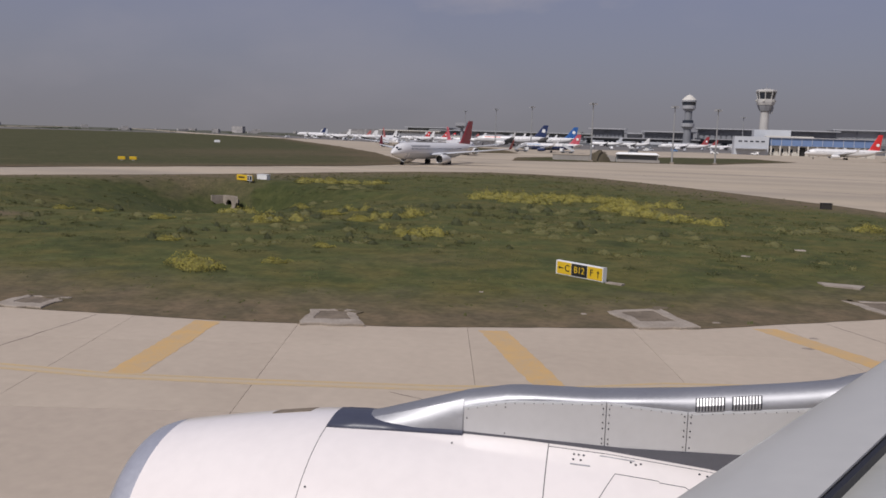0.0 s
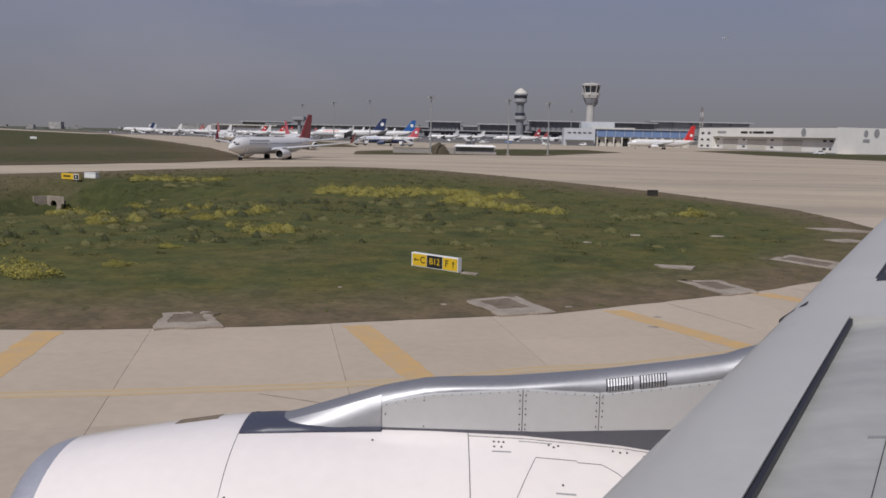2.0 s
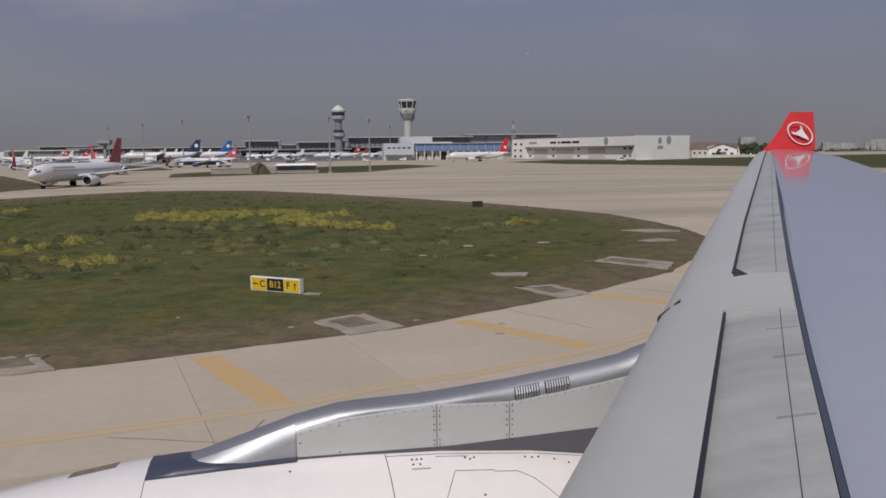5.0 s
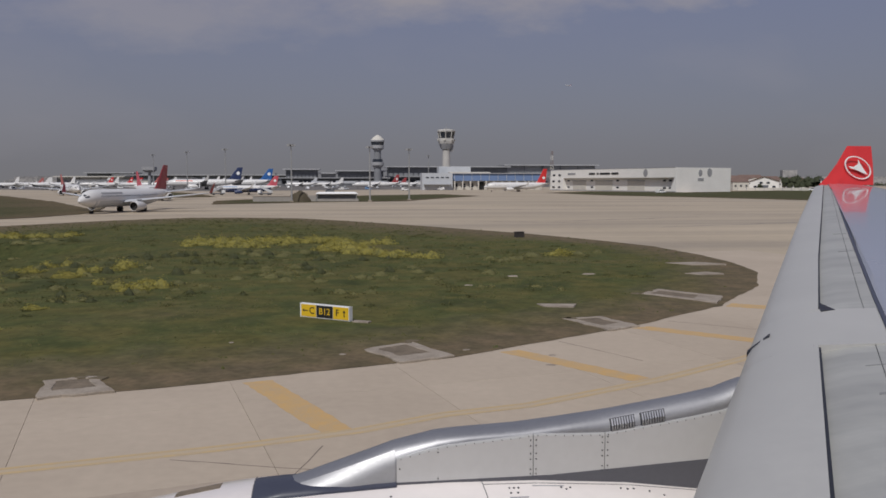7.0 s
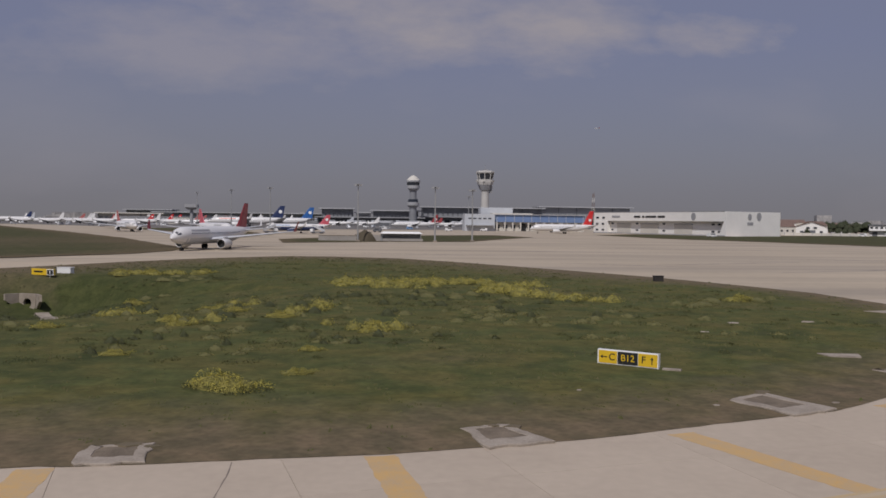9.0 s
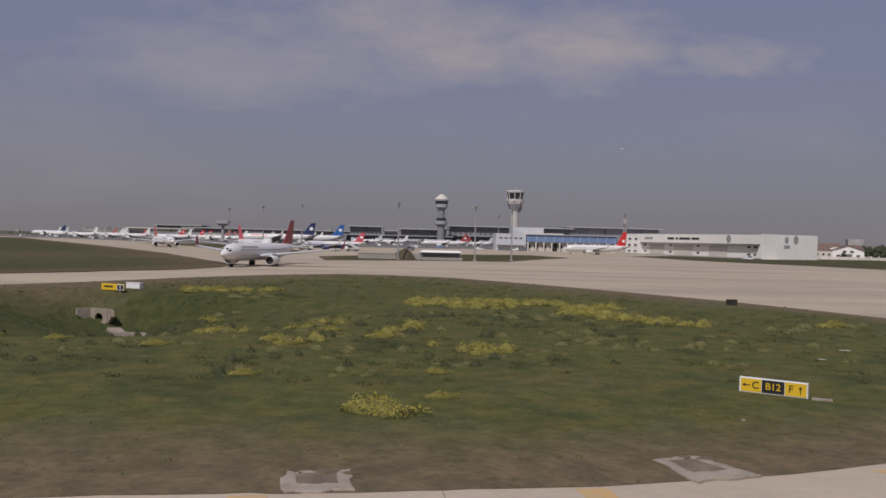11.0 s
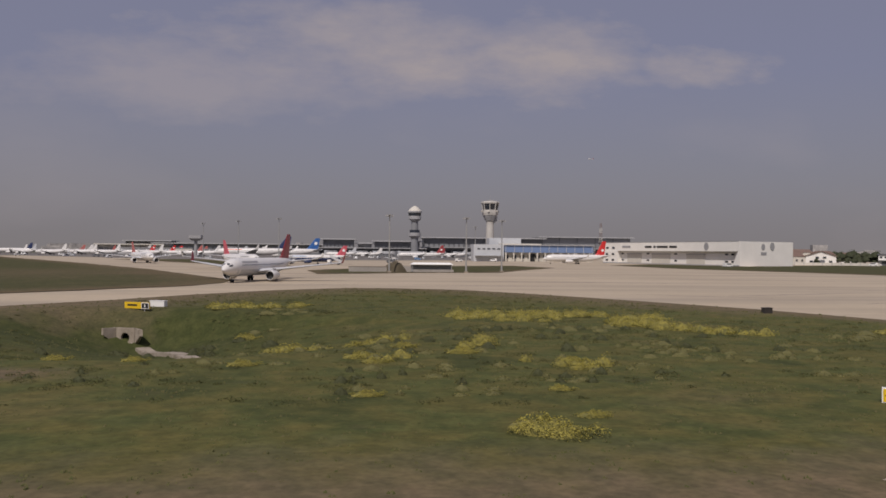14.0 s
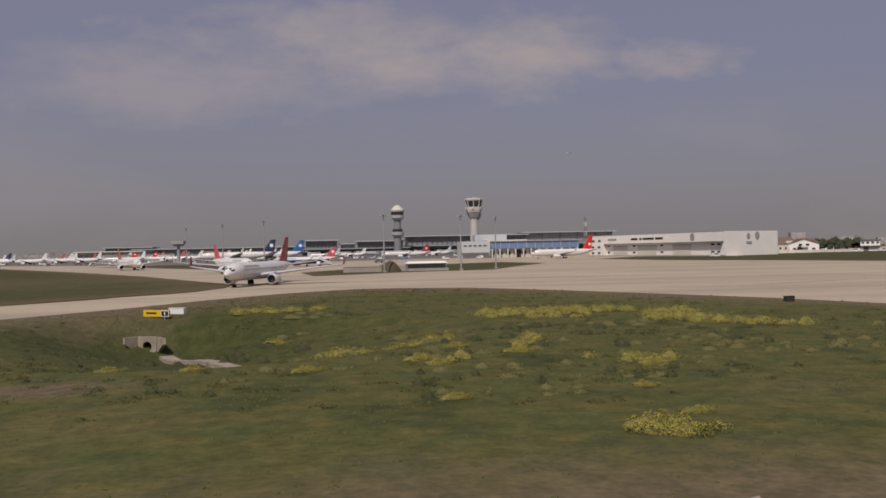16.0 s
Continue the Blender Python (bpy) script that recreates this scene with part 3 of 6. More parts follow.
# long rubber and joint streaks on the wide taxiway behind the grass
sr = random.Random(17)
for x0, y0, x1, y1, w in [(33, 110, 78, 128, 0.9), (22, 128, 52, 141, 0.7), (-24, 164, 2, 160, 0.9), (8, 132, 26, 122, 0.7), (48, 152, 96, 148, 1.0), (-10, 186, 40, 178, 1.2), (20, 212, 84, 204, 1.3), (-60, 158, -20, 168, 0.8)]:
    rows = []
    for i in range(13):
        q = i / 12
        x, y = x0 + (x1 - x0) * q, y0 + (y1 - y0) * q + sr.uniform(-0.4, 0.4)
        h = w * math.sin(math.pi * (0.06 + 0.88 * q)) * sr.uniform(0.4, 1.0)
        rows.append([(x, y - h, -0.052), (x, y + h, -0.052), (x, y + h, -0.041), (x, y - h, -0.041)])
    tagged(part("tyre_streak", loft(rows), M["skid"]), "dark tyre streak on pale concrete", "marking", "tyre streaks", "structure")

# ---- the airliner's wing and engine ----
# local axes: x aft, y outboard, z up
airliner = thing("airliner", pose(-8.168, 1.394, 0, 0, 0, 1.75), "white and grey airliner wing and engine with a red winglet", "aircraft")

Z_NOSE = [(0.0, 3.62), (4.41, 4.08), (6.86, 4.32), (11.65, 4.82), (16.57, 5.30), (23.2, 5.80), (27.0, 6.00)]
nose_x = lambda l: 2.80 + 0.665 * (l - 6.8)
nose_z = lambda l: lerp_table(l, Z_NOSE)
top_z = lambda l: lerp_table(l, [(0.0, 4.10), (6.8, 4.63), (14.8, 5.26), (23.5, 5.92), (27.0, 6.06)])
chord = lambda l: lerp_table(l, [(0.0, 10.6), (6.8, 7.6), (19.0, 4.1), (27.0, 2.1)])
slat_c = lambda l: lerp_table(l, [(0.0, 1.05), (3.65, 0.98), (7.1, 0.78), (11.7, 0.62), (27.0, 0.30)])
seam_c = lambda l: lerp_table(l, [(0.0, 2.10), (3.55, 1.83), (5.9, 1.64), (8.95, 1.44), (14.9, 1.12), (23.5, 0.72), (27.0, 0.58)])


def stations(a, b, n):
    return [a + (b - a) * i / n for i in range(n + 1)]


def along(ls, f):
    """Rings whose points are (distance behind the nose line, height) at each station."""
    return [[(nose_x(l) + x, l, z) for x, z in f(l)] for l in ls]

wing = part("wing", loft(along(stations(0.3, 27.0, 40), lambda l: [
    (seam_c(l) + 0.03, top_z(l)), (0.22 * chord(l), top_z(l) + 0.006 * chord(l)), (0.4 * chord(l), top_z(l) + 0.010 * chord(l)), (0.65 * chord(l), top_z(l) + 0.004 * chord(l)),
    (chord(l), top_z(l) - 0.03 * chord(l)), (chord(l), top_z(l) - 0.034 * chord(l)), (0.6 * chord(l), top_z(l) - 0.09 * chord(l)),
    (0.3 * chord(l), top_z(l) - 0.12 * chord(l)), (seam_c(l) + 0.03, top_z(l) - 0.10 * chord(l))])), M["skin_grey"], airliner, "glossy blue-grey upper wing skin", True)
part("leading_edge", loft(along(stations(0.3, 27.0, 40), lambda l: [
    (seam_c(l) - 0.03, top_z(l) - 0.002), (slat_c(l) * 1.35, top_z(l) - 0.022), (slat_c(l) * 1.0, top_z(l) - 0.06 * slat_c(l) - 0.03), (slat_c(l) * 0.7, top_z(l) - 0.16 * slat_c(l) - 0.03),
    (slat_c(l) * 0.5, top_z(l) - 0.36 * slat_c(l)), (slat_c(l) * 0.55, nose_z(l) - 0.12), (seam_c(l) - 0.03, nose_z(l) - 0.25)])), M["edge_grey"], wing,
    "dull grey fixed leading edge with grease stains", True)
part("seam", loft(along(stations(0.3, 26.9, 40), lambda l: [(seam_c(l) - 0.024, top_z(l) + 0.002), (seam_c(l) + 0.024, top_z(l) + 0.004), (seam_c(l) + 0.024, top_z(l) - 0.03), (seam_c(l) - 0.024, top_z(l) - 0.03)])),
     M["navy_seal"], wing, "dark blue sealed panel seam")
part("panel_line", loft(along(stations(0.3, 26.5, 30), lambda l: [(seam_c(l) * 0.87, top_z(l) - 0.003), (seam_c(l) * 0.87 + 0.005, top_z(l) - 0.003), (seam_c(l) * 0.87 + 0.005, top_z(l) - 0.02), (seam_c(l) * 0.87, top_z(l) - 0.02)])),
     M["dark_seal"], wing, "thin dark panel joint")
SLAT = lambda l: [(slat_c(l), top_z(l) + 0.012), (slat_c(l) * 0.72, top_z(l) + 0.012 - 0.10 * (top_z(l) - nose_z(l))), (slat_c(l) * 0.45, top_z(l) - 0.24 * (top_z(l) - nose_z(l))),
                  (slat_c(l) * 0.2, top_z(l) - 0.5 * (top_z(l) - nose_z(l))), (slat_c(l) * 0.06, top_z(l) - 0.78 * (top_z(l) - nose_z(l))), (0.0, nose_z(l)), (slat_c(l) * 0.05, nose_z(l) - 0.06), (slat_c(l) * 0.2, nose_z(l) - 0.05),
                  (slat_c(l) * 0.45, top_z(l) - 0.5 * (top_z(l) - nose_z(l))), (slat_c(l) * 0.75, top_z(l) - 0.22 * (top_z(l) - nose_z(l))), (slat_c(l), top_z(l) - 0.004)]
for a, b, n in ((0.4, 6.98, 14), (8.30, 14.2, 10), (14.2, 20.2, 10), (20.2, 26.3, 10)):
    part("slat", loft(along(stations(a, b, n), SLAT)), M["slat_grey"], wing, "pale grey lowered slat", True)
    # black strip that paints the shade of the cove behind the slat
    part("slat_gap", loft(along(stations(a, b, n), lambda l: [(slat_c(l) + 0.002, top_z(l) - 0.012), (slat_c(l) + 0.028 * slat_c(l) + 0.006, top_z(l) - 0.018), (slat_c(l) + 0.03, top_z(l) - 0.10), (slat_c(l) + 0.002, top_z(l) - 0.10)])),
         M["dark_seal"], wing, "dark strip painting the shade in the gap behind the slat")
# fixed nose over the pylon, between the slats
part("pylon_fairing", loft(along(stations(6.98, 8.35, 6), lambda l: [(seam_c(l) - 0.05, top_z(l) + 0.006), (slat_c(l), top_z(l) + 0.008)] + SLAT(l)[1:8] + [(seam_c(l) - 0.05, nose_z(l) - 0.2)])),
     M["slat_grey"], wing, "pale grey fixed nose panel above the pylon", True)
for l0 in (6.99,):
    part("slat_end", loft(along([l0 - 0.008, l0 + 0.008], lambda l: [(slat_c(l) * 0.95, top_z(l) + 0.004), (slat_c(l) * 0.4, top_z(l) - 0.29 * (top_z(l) - nose_z(l))), (slat_c(l) * 0.02, nose_z(l) + 0.02), (slat_c(l) * 0.06, nose_z(l) - 0.10), (slat_c(l) * 0.9, nose_z(l))])),
         M["dark_seal"], wing, "dark end gap of a slat")
# dark notches at the inner end of the outboard slat
part("slat_notch", loft([[(nose_x(8.3) + x, y, top_z(8.3) + z) for x, y in ((slat_c(8.3) - 0.02, 8.22), (slat_c(8.3) + 0.20, 8.30), (slat_c(8.8) + 0.36, 8.85), (slat_c(8.8) + 0.33, 8.85))] for z in (-0.06, 0.012)]), M["dark_seal"], wing, "dark notch at the slat end")
part("slat_notch", loft([[(nose_x(l) + x, l, z) for x, z in ((0.30 * slat_c(l), top_z(l) - 0.36 * (top_z(l) - nose_z(l)) + 0.01), (-0.012, nose_z(l) + 0.03), (-0.012, nose_z(l) - 0.07), (0.3 * slat_c(l), nose_z(l)))] for l in (7.72, 7.80)]), M["dark_seal"], wing, "dark gap at the slat nose")
# smears of grease across the leading edge
rng = random.Random(5)
M["grease"] = surface("grease", (0.17, 0.17, 0.165), (0.31, 0.315, 0.31), 6.0, 0.5, spread=0.3)
for l0 in (4.6, 5.7, 6.4, 10.4, 12.2, 14.1, 16.3, 18.5):
    w0 = rng.uniform(0.010, 0.022)
    k0, k1 = rng.uniform(0.72, 0.84), rng.uniform(0.95, 0.975)
    part("grease_streak", loft([[(nose_x(l) + seam_c(l) * k, l, top_z(l) - 0.0005 - dz) for k, dz in ((k0, 0.012), (k1, -0.0005), (k1, 0.03), (k0, 0.03))] for l in (l0 - w0, l0 + w0)]),
         M["grease"], wing, "dark grease streak")

# winglet
WL = [(0.0, 16.30, 18.40, 26.95), (0.28, 16.64, 18.44, 27.02), (0.75, 17.08, 18.48, 27.14), (1.38, 17.56, 18.50, 27.30)]
bm = loft([[(a, y - 0.03, 6.03 + h), (a + (b - a) * 0.3, y - 0.075 + 0.03 * h, 6.03 + h), (b, y - 0.01, 6.03 + h), (b, y + 0.01, 6.03 + h), (a + (b - a) * 0.3, y + 0.06 - 0.03 * h, 6.03 + h)] for h, a, b, y in WL])
winglet = part("winglet", bm, M["red_paint"], airliner, "red painted winglet with a white round emblem")
bm = bmesh.new()
ring_o, ring_i = [], []
for i in range(40):
    a = 2 * math.pi * i / 40
    for ring, k in ((ring_o, 1.0), (ring_i, 0.92)):
        u, v = 0.53 * k * math.cos(a), 0.36 * k * math.sin(a)
        ring.append((17.78 + u * 0.93 + v * 0.2, 26.985, 6.64 + v - u * 0.35))
lift = lambda r, d: [(x, 26.955 + 0.10 * (z - 6.1) - d, z) for x, y, z in r]
part("emblem_ring", loft([lift(ring_o, 0.05), lift(ring_o, 0.075), lift(ring_i, 0.075), lift(ring_i, 0.05), lift(ring_o, 0.05)], caps=False), M["white_paint"], winglet, "white oval ring")
swoosh = [(17.42, 6.70), (17.62, 6.66), (17.80, 6.78), (17.80, 6.92), (17.92, 6.70), (18.05, 6.52), (18.14, 6.40), (17.95, 6.46), (17.72, 6.56), (17.5, 6.62)]
sw = [(x, 0, z) for x, z in swoosh]
part("emblem_mark", loft([lift(sw, 0.05), lift(sw, 0.075)]), M["white_paint"], winglet, "plain white swept mark")

# nacelle
EY, EZ = 7.0, 2.2
def nac(a, phi, dr=0.0):
    r = lerp_table(a, NAC) + dr
    return (a, EY + r * math.sin(radians(phi)), EZ + r * math.cos(radians(phi)))
NAC = [(-3.30, 0.97), (-3.285, 1.01), (-3.24, 1.045), (-3.14, 1.085), (-3.03, 1.114), (-2.80, 1.16), (-2.45, 1.225), (-2.1, 1.285), (-1.75, 1.34), (-1.45, 1.37), (-0.9, 1.385), (0.2, 1.39), (1.0, 1.37), (1.8, 1.31), (2.6, 1.20), (3.4, 1.02)]
nacelle = part("nacelle", spin([p for p in NAC if p[0] >= -3.03] + [(3.4, 0.9), (2.0, 0.9)], n=96, centre=(0, EY, EZ)), M["cowl_white"], airliner, "white painted engine cowl", True)
part("inlet_lip", spin([(-2.0, 0.99), (-2.9, 0.93), (-3.22, 0.935)] + [p for p in NAC if p[0] <= -3.03], n=96, centre=(0, EY, EZ)), M["lip_metal"], nacelle, "bare metal inlet lip", True)
part("fan", spin([(-2.25, 0.12), (-2.0, 0.35), (-2.0, 0.985)], n=48, centre=(0, EY, EZ)), M["black"], nacelle, "dark fan")
part("exhaust", spin([(2.0, 0.88), (4.2, 0.62), (4.3, 0.5), (3.0, 0.4)], n=48, centre=(0, EY, EZ)), M["dull_metal"], nacelle, "metal exhaust nozzle", True)


def cowl_line(pts, name="panel_joint", w=0.008, mat="line_grey", up=0.003):
    """A thin dark joint over the cowl through (a, phi) points."""
    fine = []
    for (a0, p0), (a1, p1) in zip(pts, pts[1:]):
        k = max(1, int(abs(p1 - p0) / 4) + int(abs(a1 - a0) / 0.15))
        fine += [(a0 + (a1 - a0) * i / k, p0 + (p1 - p0) * i / k) for i in range(k)]
    fine.append(pts[-1])
    rows = []
    for i, (a, p) in enumerate(fine):
        a0, p0 = fine[max(0, i - 1)]; a1, p1 = fine[min(len(fine) - 1, i + 1)]
        d = Vector((a1 - a0, radians(p1 - p0) * 1.38)).normalized()
        s = Vector((-d.y, d.x)) * w
        e = (a + s.x, p + math.degrees(s.y / 1.38)); f = (a - s.x, p - math.degrees(s.y / 1.38))
        rows.append([nac(*e, up), nac(*f, up), nac(*f, -0.01), nac(*e, -0.01)])
    return part(name, loft(rows), M[mat], nacelle, "thin dark panel joint")

cowl_line([(-1.45, -110), (-1.45, 60)], w=0.0022)
cowl_line([(0.50, -6), (0.58, -110)], w=0.0035)
cowl_line([(0.50, 8), (0.58, 60)], w=0.005)
cowl_line([(0.80, -46), (1.06, -19.5), (1.40, -19.5), (1.40, -20.3), (1.60, -20.3), (1.72, -24), (1.98, -38), (1.98, -46)], w=0.0024)
cowl_line([(0.5, -9), (2.6, -9.5)], w=0.002)
bm = loft([[nac(a, p, 0.004) for p in (4, 8.5, 13)] + [nac(a, p, -0.01) for p in (13, 8.5, 4)] for a in (-2.12, -2.0, -1.85, -1.74)])
part("access_panel", bm, M["grate"], nacelle, "dark recessed access panel")
bm = bmesh.new()
for a, p in ((0.72, -12), (0.76, -12), (0.80, -12), (0.72, -15), (0.78, -15), (1.18, -12), (1.22, -13), (1.26, -12), (1.72, -12), (1.78, -12.5), (1.84, -12), (1.98, -13), (2.1, -15), (1.26, -31), (-1.40, -40), (-1.40, -46), (0.75, -60), (-0.3, -14)):
    tube(nac(a, p, -0.01), nac(a, p, 0.006), 0.0095, n=6, bm=bm)
tagged(part("cowl_fastener", bm, M["dark_seal"], nacelle, "dark fasteners on the cowl"), kind="stuff")
for a, p, ln in ((0.70, -17.2, 0.16), (1.20, -34, 0.16), (0.93, -10.6, 0.28)):
    bm = loft([[nac(x, q, 0.003) for q in (p, p - 0.6)] + [nac(x, q, -0.005) for q in (p - 0.6, p)] for x in (a, a + ln)])
    part("stencil_bar", bm, M["wall_grey"], nacelle, "small dark stencil bar")

# pylon
RIDGE = [(-1.37, 3.56), (-1.0, 3.66), (-0.24, 3.91), (0.15, 3.99), (0.84, 4.02), (1.25, 4.06), (1.66, 4.11), (2.41, 4.22), (2.73, 4.28), (2.95, 4.36), (3.6, 4.42)]
ridge = lambda a: lerp_table(a, RIDGE)
pyl_w = lambda a: lerp_table(a, [(-1.37, 0.13), (-0.9, 0.16), (-0.24, 0.165), (3.6, 0.165)])
PY = 7.02
def pylon_ring(a):
    w, r = pyl_w(a), ridge(a)
    s = min(1.0, max(0.35, (r - 3.45) / 0.5)) * lerp_table(a, [(-0.4, 1.0), (0.4, 0.45), (1.3, 0.55), (1.72, 1.0)])
    f = lerp_table(a, [(-1.37, 1.0), (-0.6, 0.75), (-0.24, 0.3), (-0.1, 0.0)])
    side = [(a, PY - w, 3.40), (a, PY - w, r - 0.15 * s), (a, PY - w * 0.94, r - 0.10 * s), (a, PY - w * 0.72, r - 0.045 * s), (a, PY - w * 0.35, r - 0.008), (a, PY, r)]
    round_ = [(a, PY - (w + 0.12 * f) * math.cos(radians(q)) ** 0.8, 3.46 + (r - 3.46) * math.sin(radians(q))) for q in (0, 26, 46, 64, 79, 90)]
    side = [Vector(p).lerp(Vector(q), f) for p, q in zip(side, round_)]
    return side + [(a, PY + w * 0.5, r - 0.015 * s), (a, PY + w * 0.9, r - 0.08 * s), (a, PY + w, r - 0.15 * s), (a, PY + w + 0.05, 3.40)]
pylon = part("pylon", loft([pylon_ring(a) for a in stations(-1.37, 3.6, 40)]), M["pylon_metal"], airliner, "brushed metal engine pylon", True)
# skin over the nose whose lighter metal paints in the sun's reflection
part("nose_glare", loft([[Vector(p) + Vector((0, -0.005, 0.001)) for p in pylon_ring(a)[:4]] + [Vector(p) + Vector((0, 0.03, -0.01)) for p in reversed(pylon_ring(a)[:4])] for a in stations(-1.05, -0.248, 10)]), M["glare_metal"], pylon, "bare metal nose plate, paler to paint in the reflected glare", True)
EDGES = [-0.24, 0.96, 1.61, 3.4]
low = lambda a: ridge(a) - lerp_table(a, [(-0.24, 0.10), (0.4, 0.075), (0.96, 0.055), (1.61, 0.15), (3.4, 0.17)])
for a, b in zip(EDGES, EDGES[1:]):
    rows = []
    for x in stations(a + 0.004, b - 0.004, 8):
        y0 = PY - pyl_w(x)
        rows.append([(x, y0 - 0.012, low(x)), (x, y0 - 0.016, low(x) - 0.02), (x, y0 - 0.016, 3.592), (x, y0 + 0.02, 3.592), (x, y0 + 0.03, low(x))])
    part("side_panel", loft(rows), M["dull_metal"], pylon, "dull aluminium side panel")
bm = bmesh.new()
for i in range(44):
    x = -0.2 + i * 0.08
    tube((x, PY - pyl_w(x) - 0.01, low(x) - 0.018), (x, PY - pyl_w(x) - 0.021, low(x) - 0.018), 0.0042, n=6, bm=bm)
for x in (0.935, 0.985, 1.585, 1.635):
    for z in (3.62, 3.66, 3.75, 3.80, 3.87, 3.92):
        tube((x, PY - pyl_w(x) - 0.01, z), (x, PY - pyl_w(x) - 0.023, z), 0.006, n=6, bm=bm)
for x, z in ((-0.21, 3.72), (0.12, 3.85), (0.12, 3.62)):
    tube((x, PY - pyl_w(x) - 0.01, z), (x, PY - pyl_w(x) - 0.023, z), 0.006, n=6, bm=bm)
tagged(part("rivet", bm, M["dark_seal"], pylon, "rows of dark rivets"), kind="stuff")
SEAL = [(-1.36, 3.57), (-1.25, 3.60), (-1.0, 3.625), (-0.6, 3.615), (-0.24, 3.600), (3.4, 3.600)]
part("seal_strip", loft([[(x, PY - pyl_w(x) - 0.018 - 0.10 * (1 - min(1, max(0, (x + 1.37) / 1.1))), 3.42), (x, PY - pyl_w(x) - 0.018, lerp_table(x, SEAL)), (x, PY - pyl_w(x) + 0.03, lerp_table(x, SEAL)), (x, PY - pyl_w(x) + 0.03, 3.42)] for x in stations(-0.26, 1.7, 16)]), M["seal_grey"], pylon, "dark seal between cowl and pylon")
foot = lambda x: lerp_table(x, [(-1.44, 11.2), (-1.0, 10.4), (-0.24, 8.2)])
part("nose_cap", loft([[nac(x, foot(x) * k, d) for k, d in ((-1.05, -0.02), (-1.0, 0.018), (-0.85, h), (-0.4, h + 0.004), (0.0, h + 0.006), (0.5, h), (1.0, 0.0), (1.05, -0.02))]
     for x, h in ((-1.445, 0.02), (-1.435, 0.034), (-1.2, 0.046), (-1.0, 0.044), (-0.8, 0.038), (-0.5, 0.030), (-0.24, 0.024))]), M["navy_seal"], pylon, "dark blue front cap where the pylon meets the cowl", True)
part("aft_fillet", loft([[(x, PY - 0.186, 3.25), (x, PY - 0.186, 3.594 + 0.05 * (x - 1.0)), (x, PY - 0.14, 3.594 + 0.05 * (x - 1.0)), (x, PY - 0.14, 3.25)] for x in stations(1.0, 3.4, 6)]), M["seal_grey"], pylon, "dark grey fillet panel")
for a0 in (1.665, 1.945):
    prof = lambda q, o: [(q, PY - pyl_w(q) * k - o, ridge(q) - dz) for k, dz in ((1.0, 0.145), (0.95, 0.10), (0.76, 0.045))]
    inner = lambda q: [(q, PY - pyl_w(q) * 0.66, ridge(q) - 0.06), (q, PY - pyl_w(q) * 0.85, ridge(q) - 0.15)]
    fr = part("vent", loft([prof(x, 0.006) + inner(x) for x in (a0, a0 + 0.113, a0 + 0.226)]), M["dark_seal"], pylon, "louvred vent")
    for i in range(9):
        x = a0 + 0.010 + i * 0.0238
        part("louvre", loft([prof(q, 0.020) + inner(q) for q in (x, x + 0.013)]), M["bright_metal"], fr)

# main landing gear, hidden below the wing
gear = part("landing_gear", tube((6.0, 2.9, 0.6), (5.8, 2.6, 3.8), 0.2, 0.24, n=16), M["bright_metal"], airliner, "main gear leg")
for gx in (-0.7, 0.7):
    for gy in (-0.55, 0.55):
        part("wheel", tube((6.0 + gx, 2.9 + gy - 0.2, 0.66), (6.0 + gx, 2.9 + gy + 0.2, 0.66), 0.66, n=24), M["rubber"], gear, "black tyre")
part("bogie", box((6.0, 2.9, 0.66), (1.7, 0.3, 0.3), bevel=0.05), M["dull_metal"], gear)

# ---- things on the near grass ----
def pit(poly, label, grate=True):
    """A concrete drain pit cover with a recessed grating."""
    c = sum((Vector(p) for p in poly), Vector((0, 0))) / 4
    z = turf_height(c.x, c.y, edge_distance(c.x, c.y, ISLAND)) + 0.05
    t = thing("drain_pit", Matrix.Translation((c.x, c.y, 0)), label, "drain cover", "drain pits")
    jr = random.Random(int(c.x * 10))
    q = []
    for a, b in zip(poly, poly[1:] + poly[:1]):
        for k in range(6):
            q.append((a[0] + (b[0] - a[0]) * k / 6 - c.x + jr.uniform(-0.085, 0.085), a[1] + (b[1] - a[1]) * k / 6 - c.y + jr.uniform(-0.085, 0.085)))
    far = (Vector(poly[0]) + Vector(poly[1])) / 2 - c
    rim = lambda k, zz: [(x * k + far.x * (0.22 if k < 0.9 else 0), y * k + far.y * (0.22 if k < 0.9 else 0), zz) for x, y in q]
    part("concrete_slab", loft([rim(1.0, -0.04), rim(1.0, z - 0.02), rim(0.97, z), rim(0.60, z), rim(0.58, z - 0.03)], caps=False), M["pad"], t, "pale worn concrete surround")
    part("grating", loft([rim(0.59, z - 0.05), rim(0.59, z - 0.02)]), M["grate"] if grate else M["pad"], t, "dark brown sunken grating")
    for k in range(2):
        i = jr.randrange(len(q) // 2)
        f, r = jr.uniform(0.85, 1.05), jr.uniform(0.14, 0.28)
        ring = [(q[i][0] * f + r * jr.uniform(0.55, 1.25) * math.cos(j * 0.571) * 1.5, q[i][1] * f + r * jr.uniform(0.55, 1.25) * math.sin(j * 0.571)) for j in range(11)]
        part("soil_patch", slab(ring, z - 0.06, z + 0.012, shrink=0.1), M["soil"], t, "brown soil washed over the concrete")

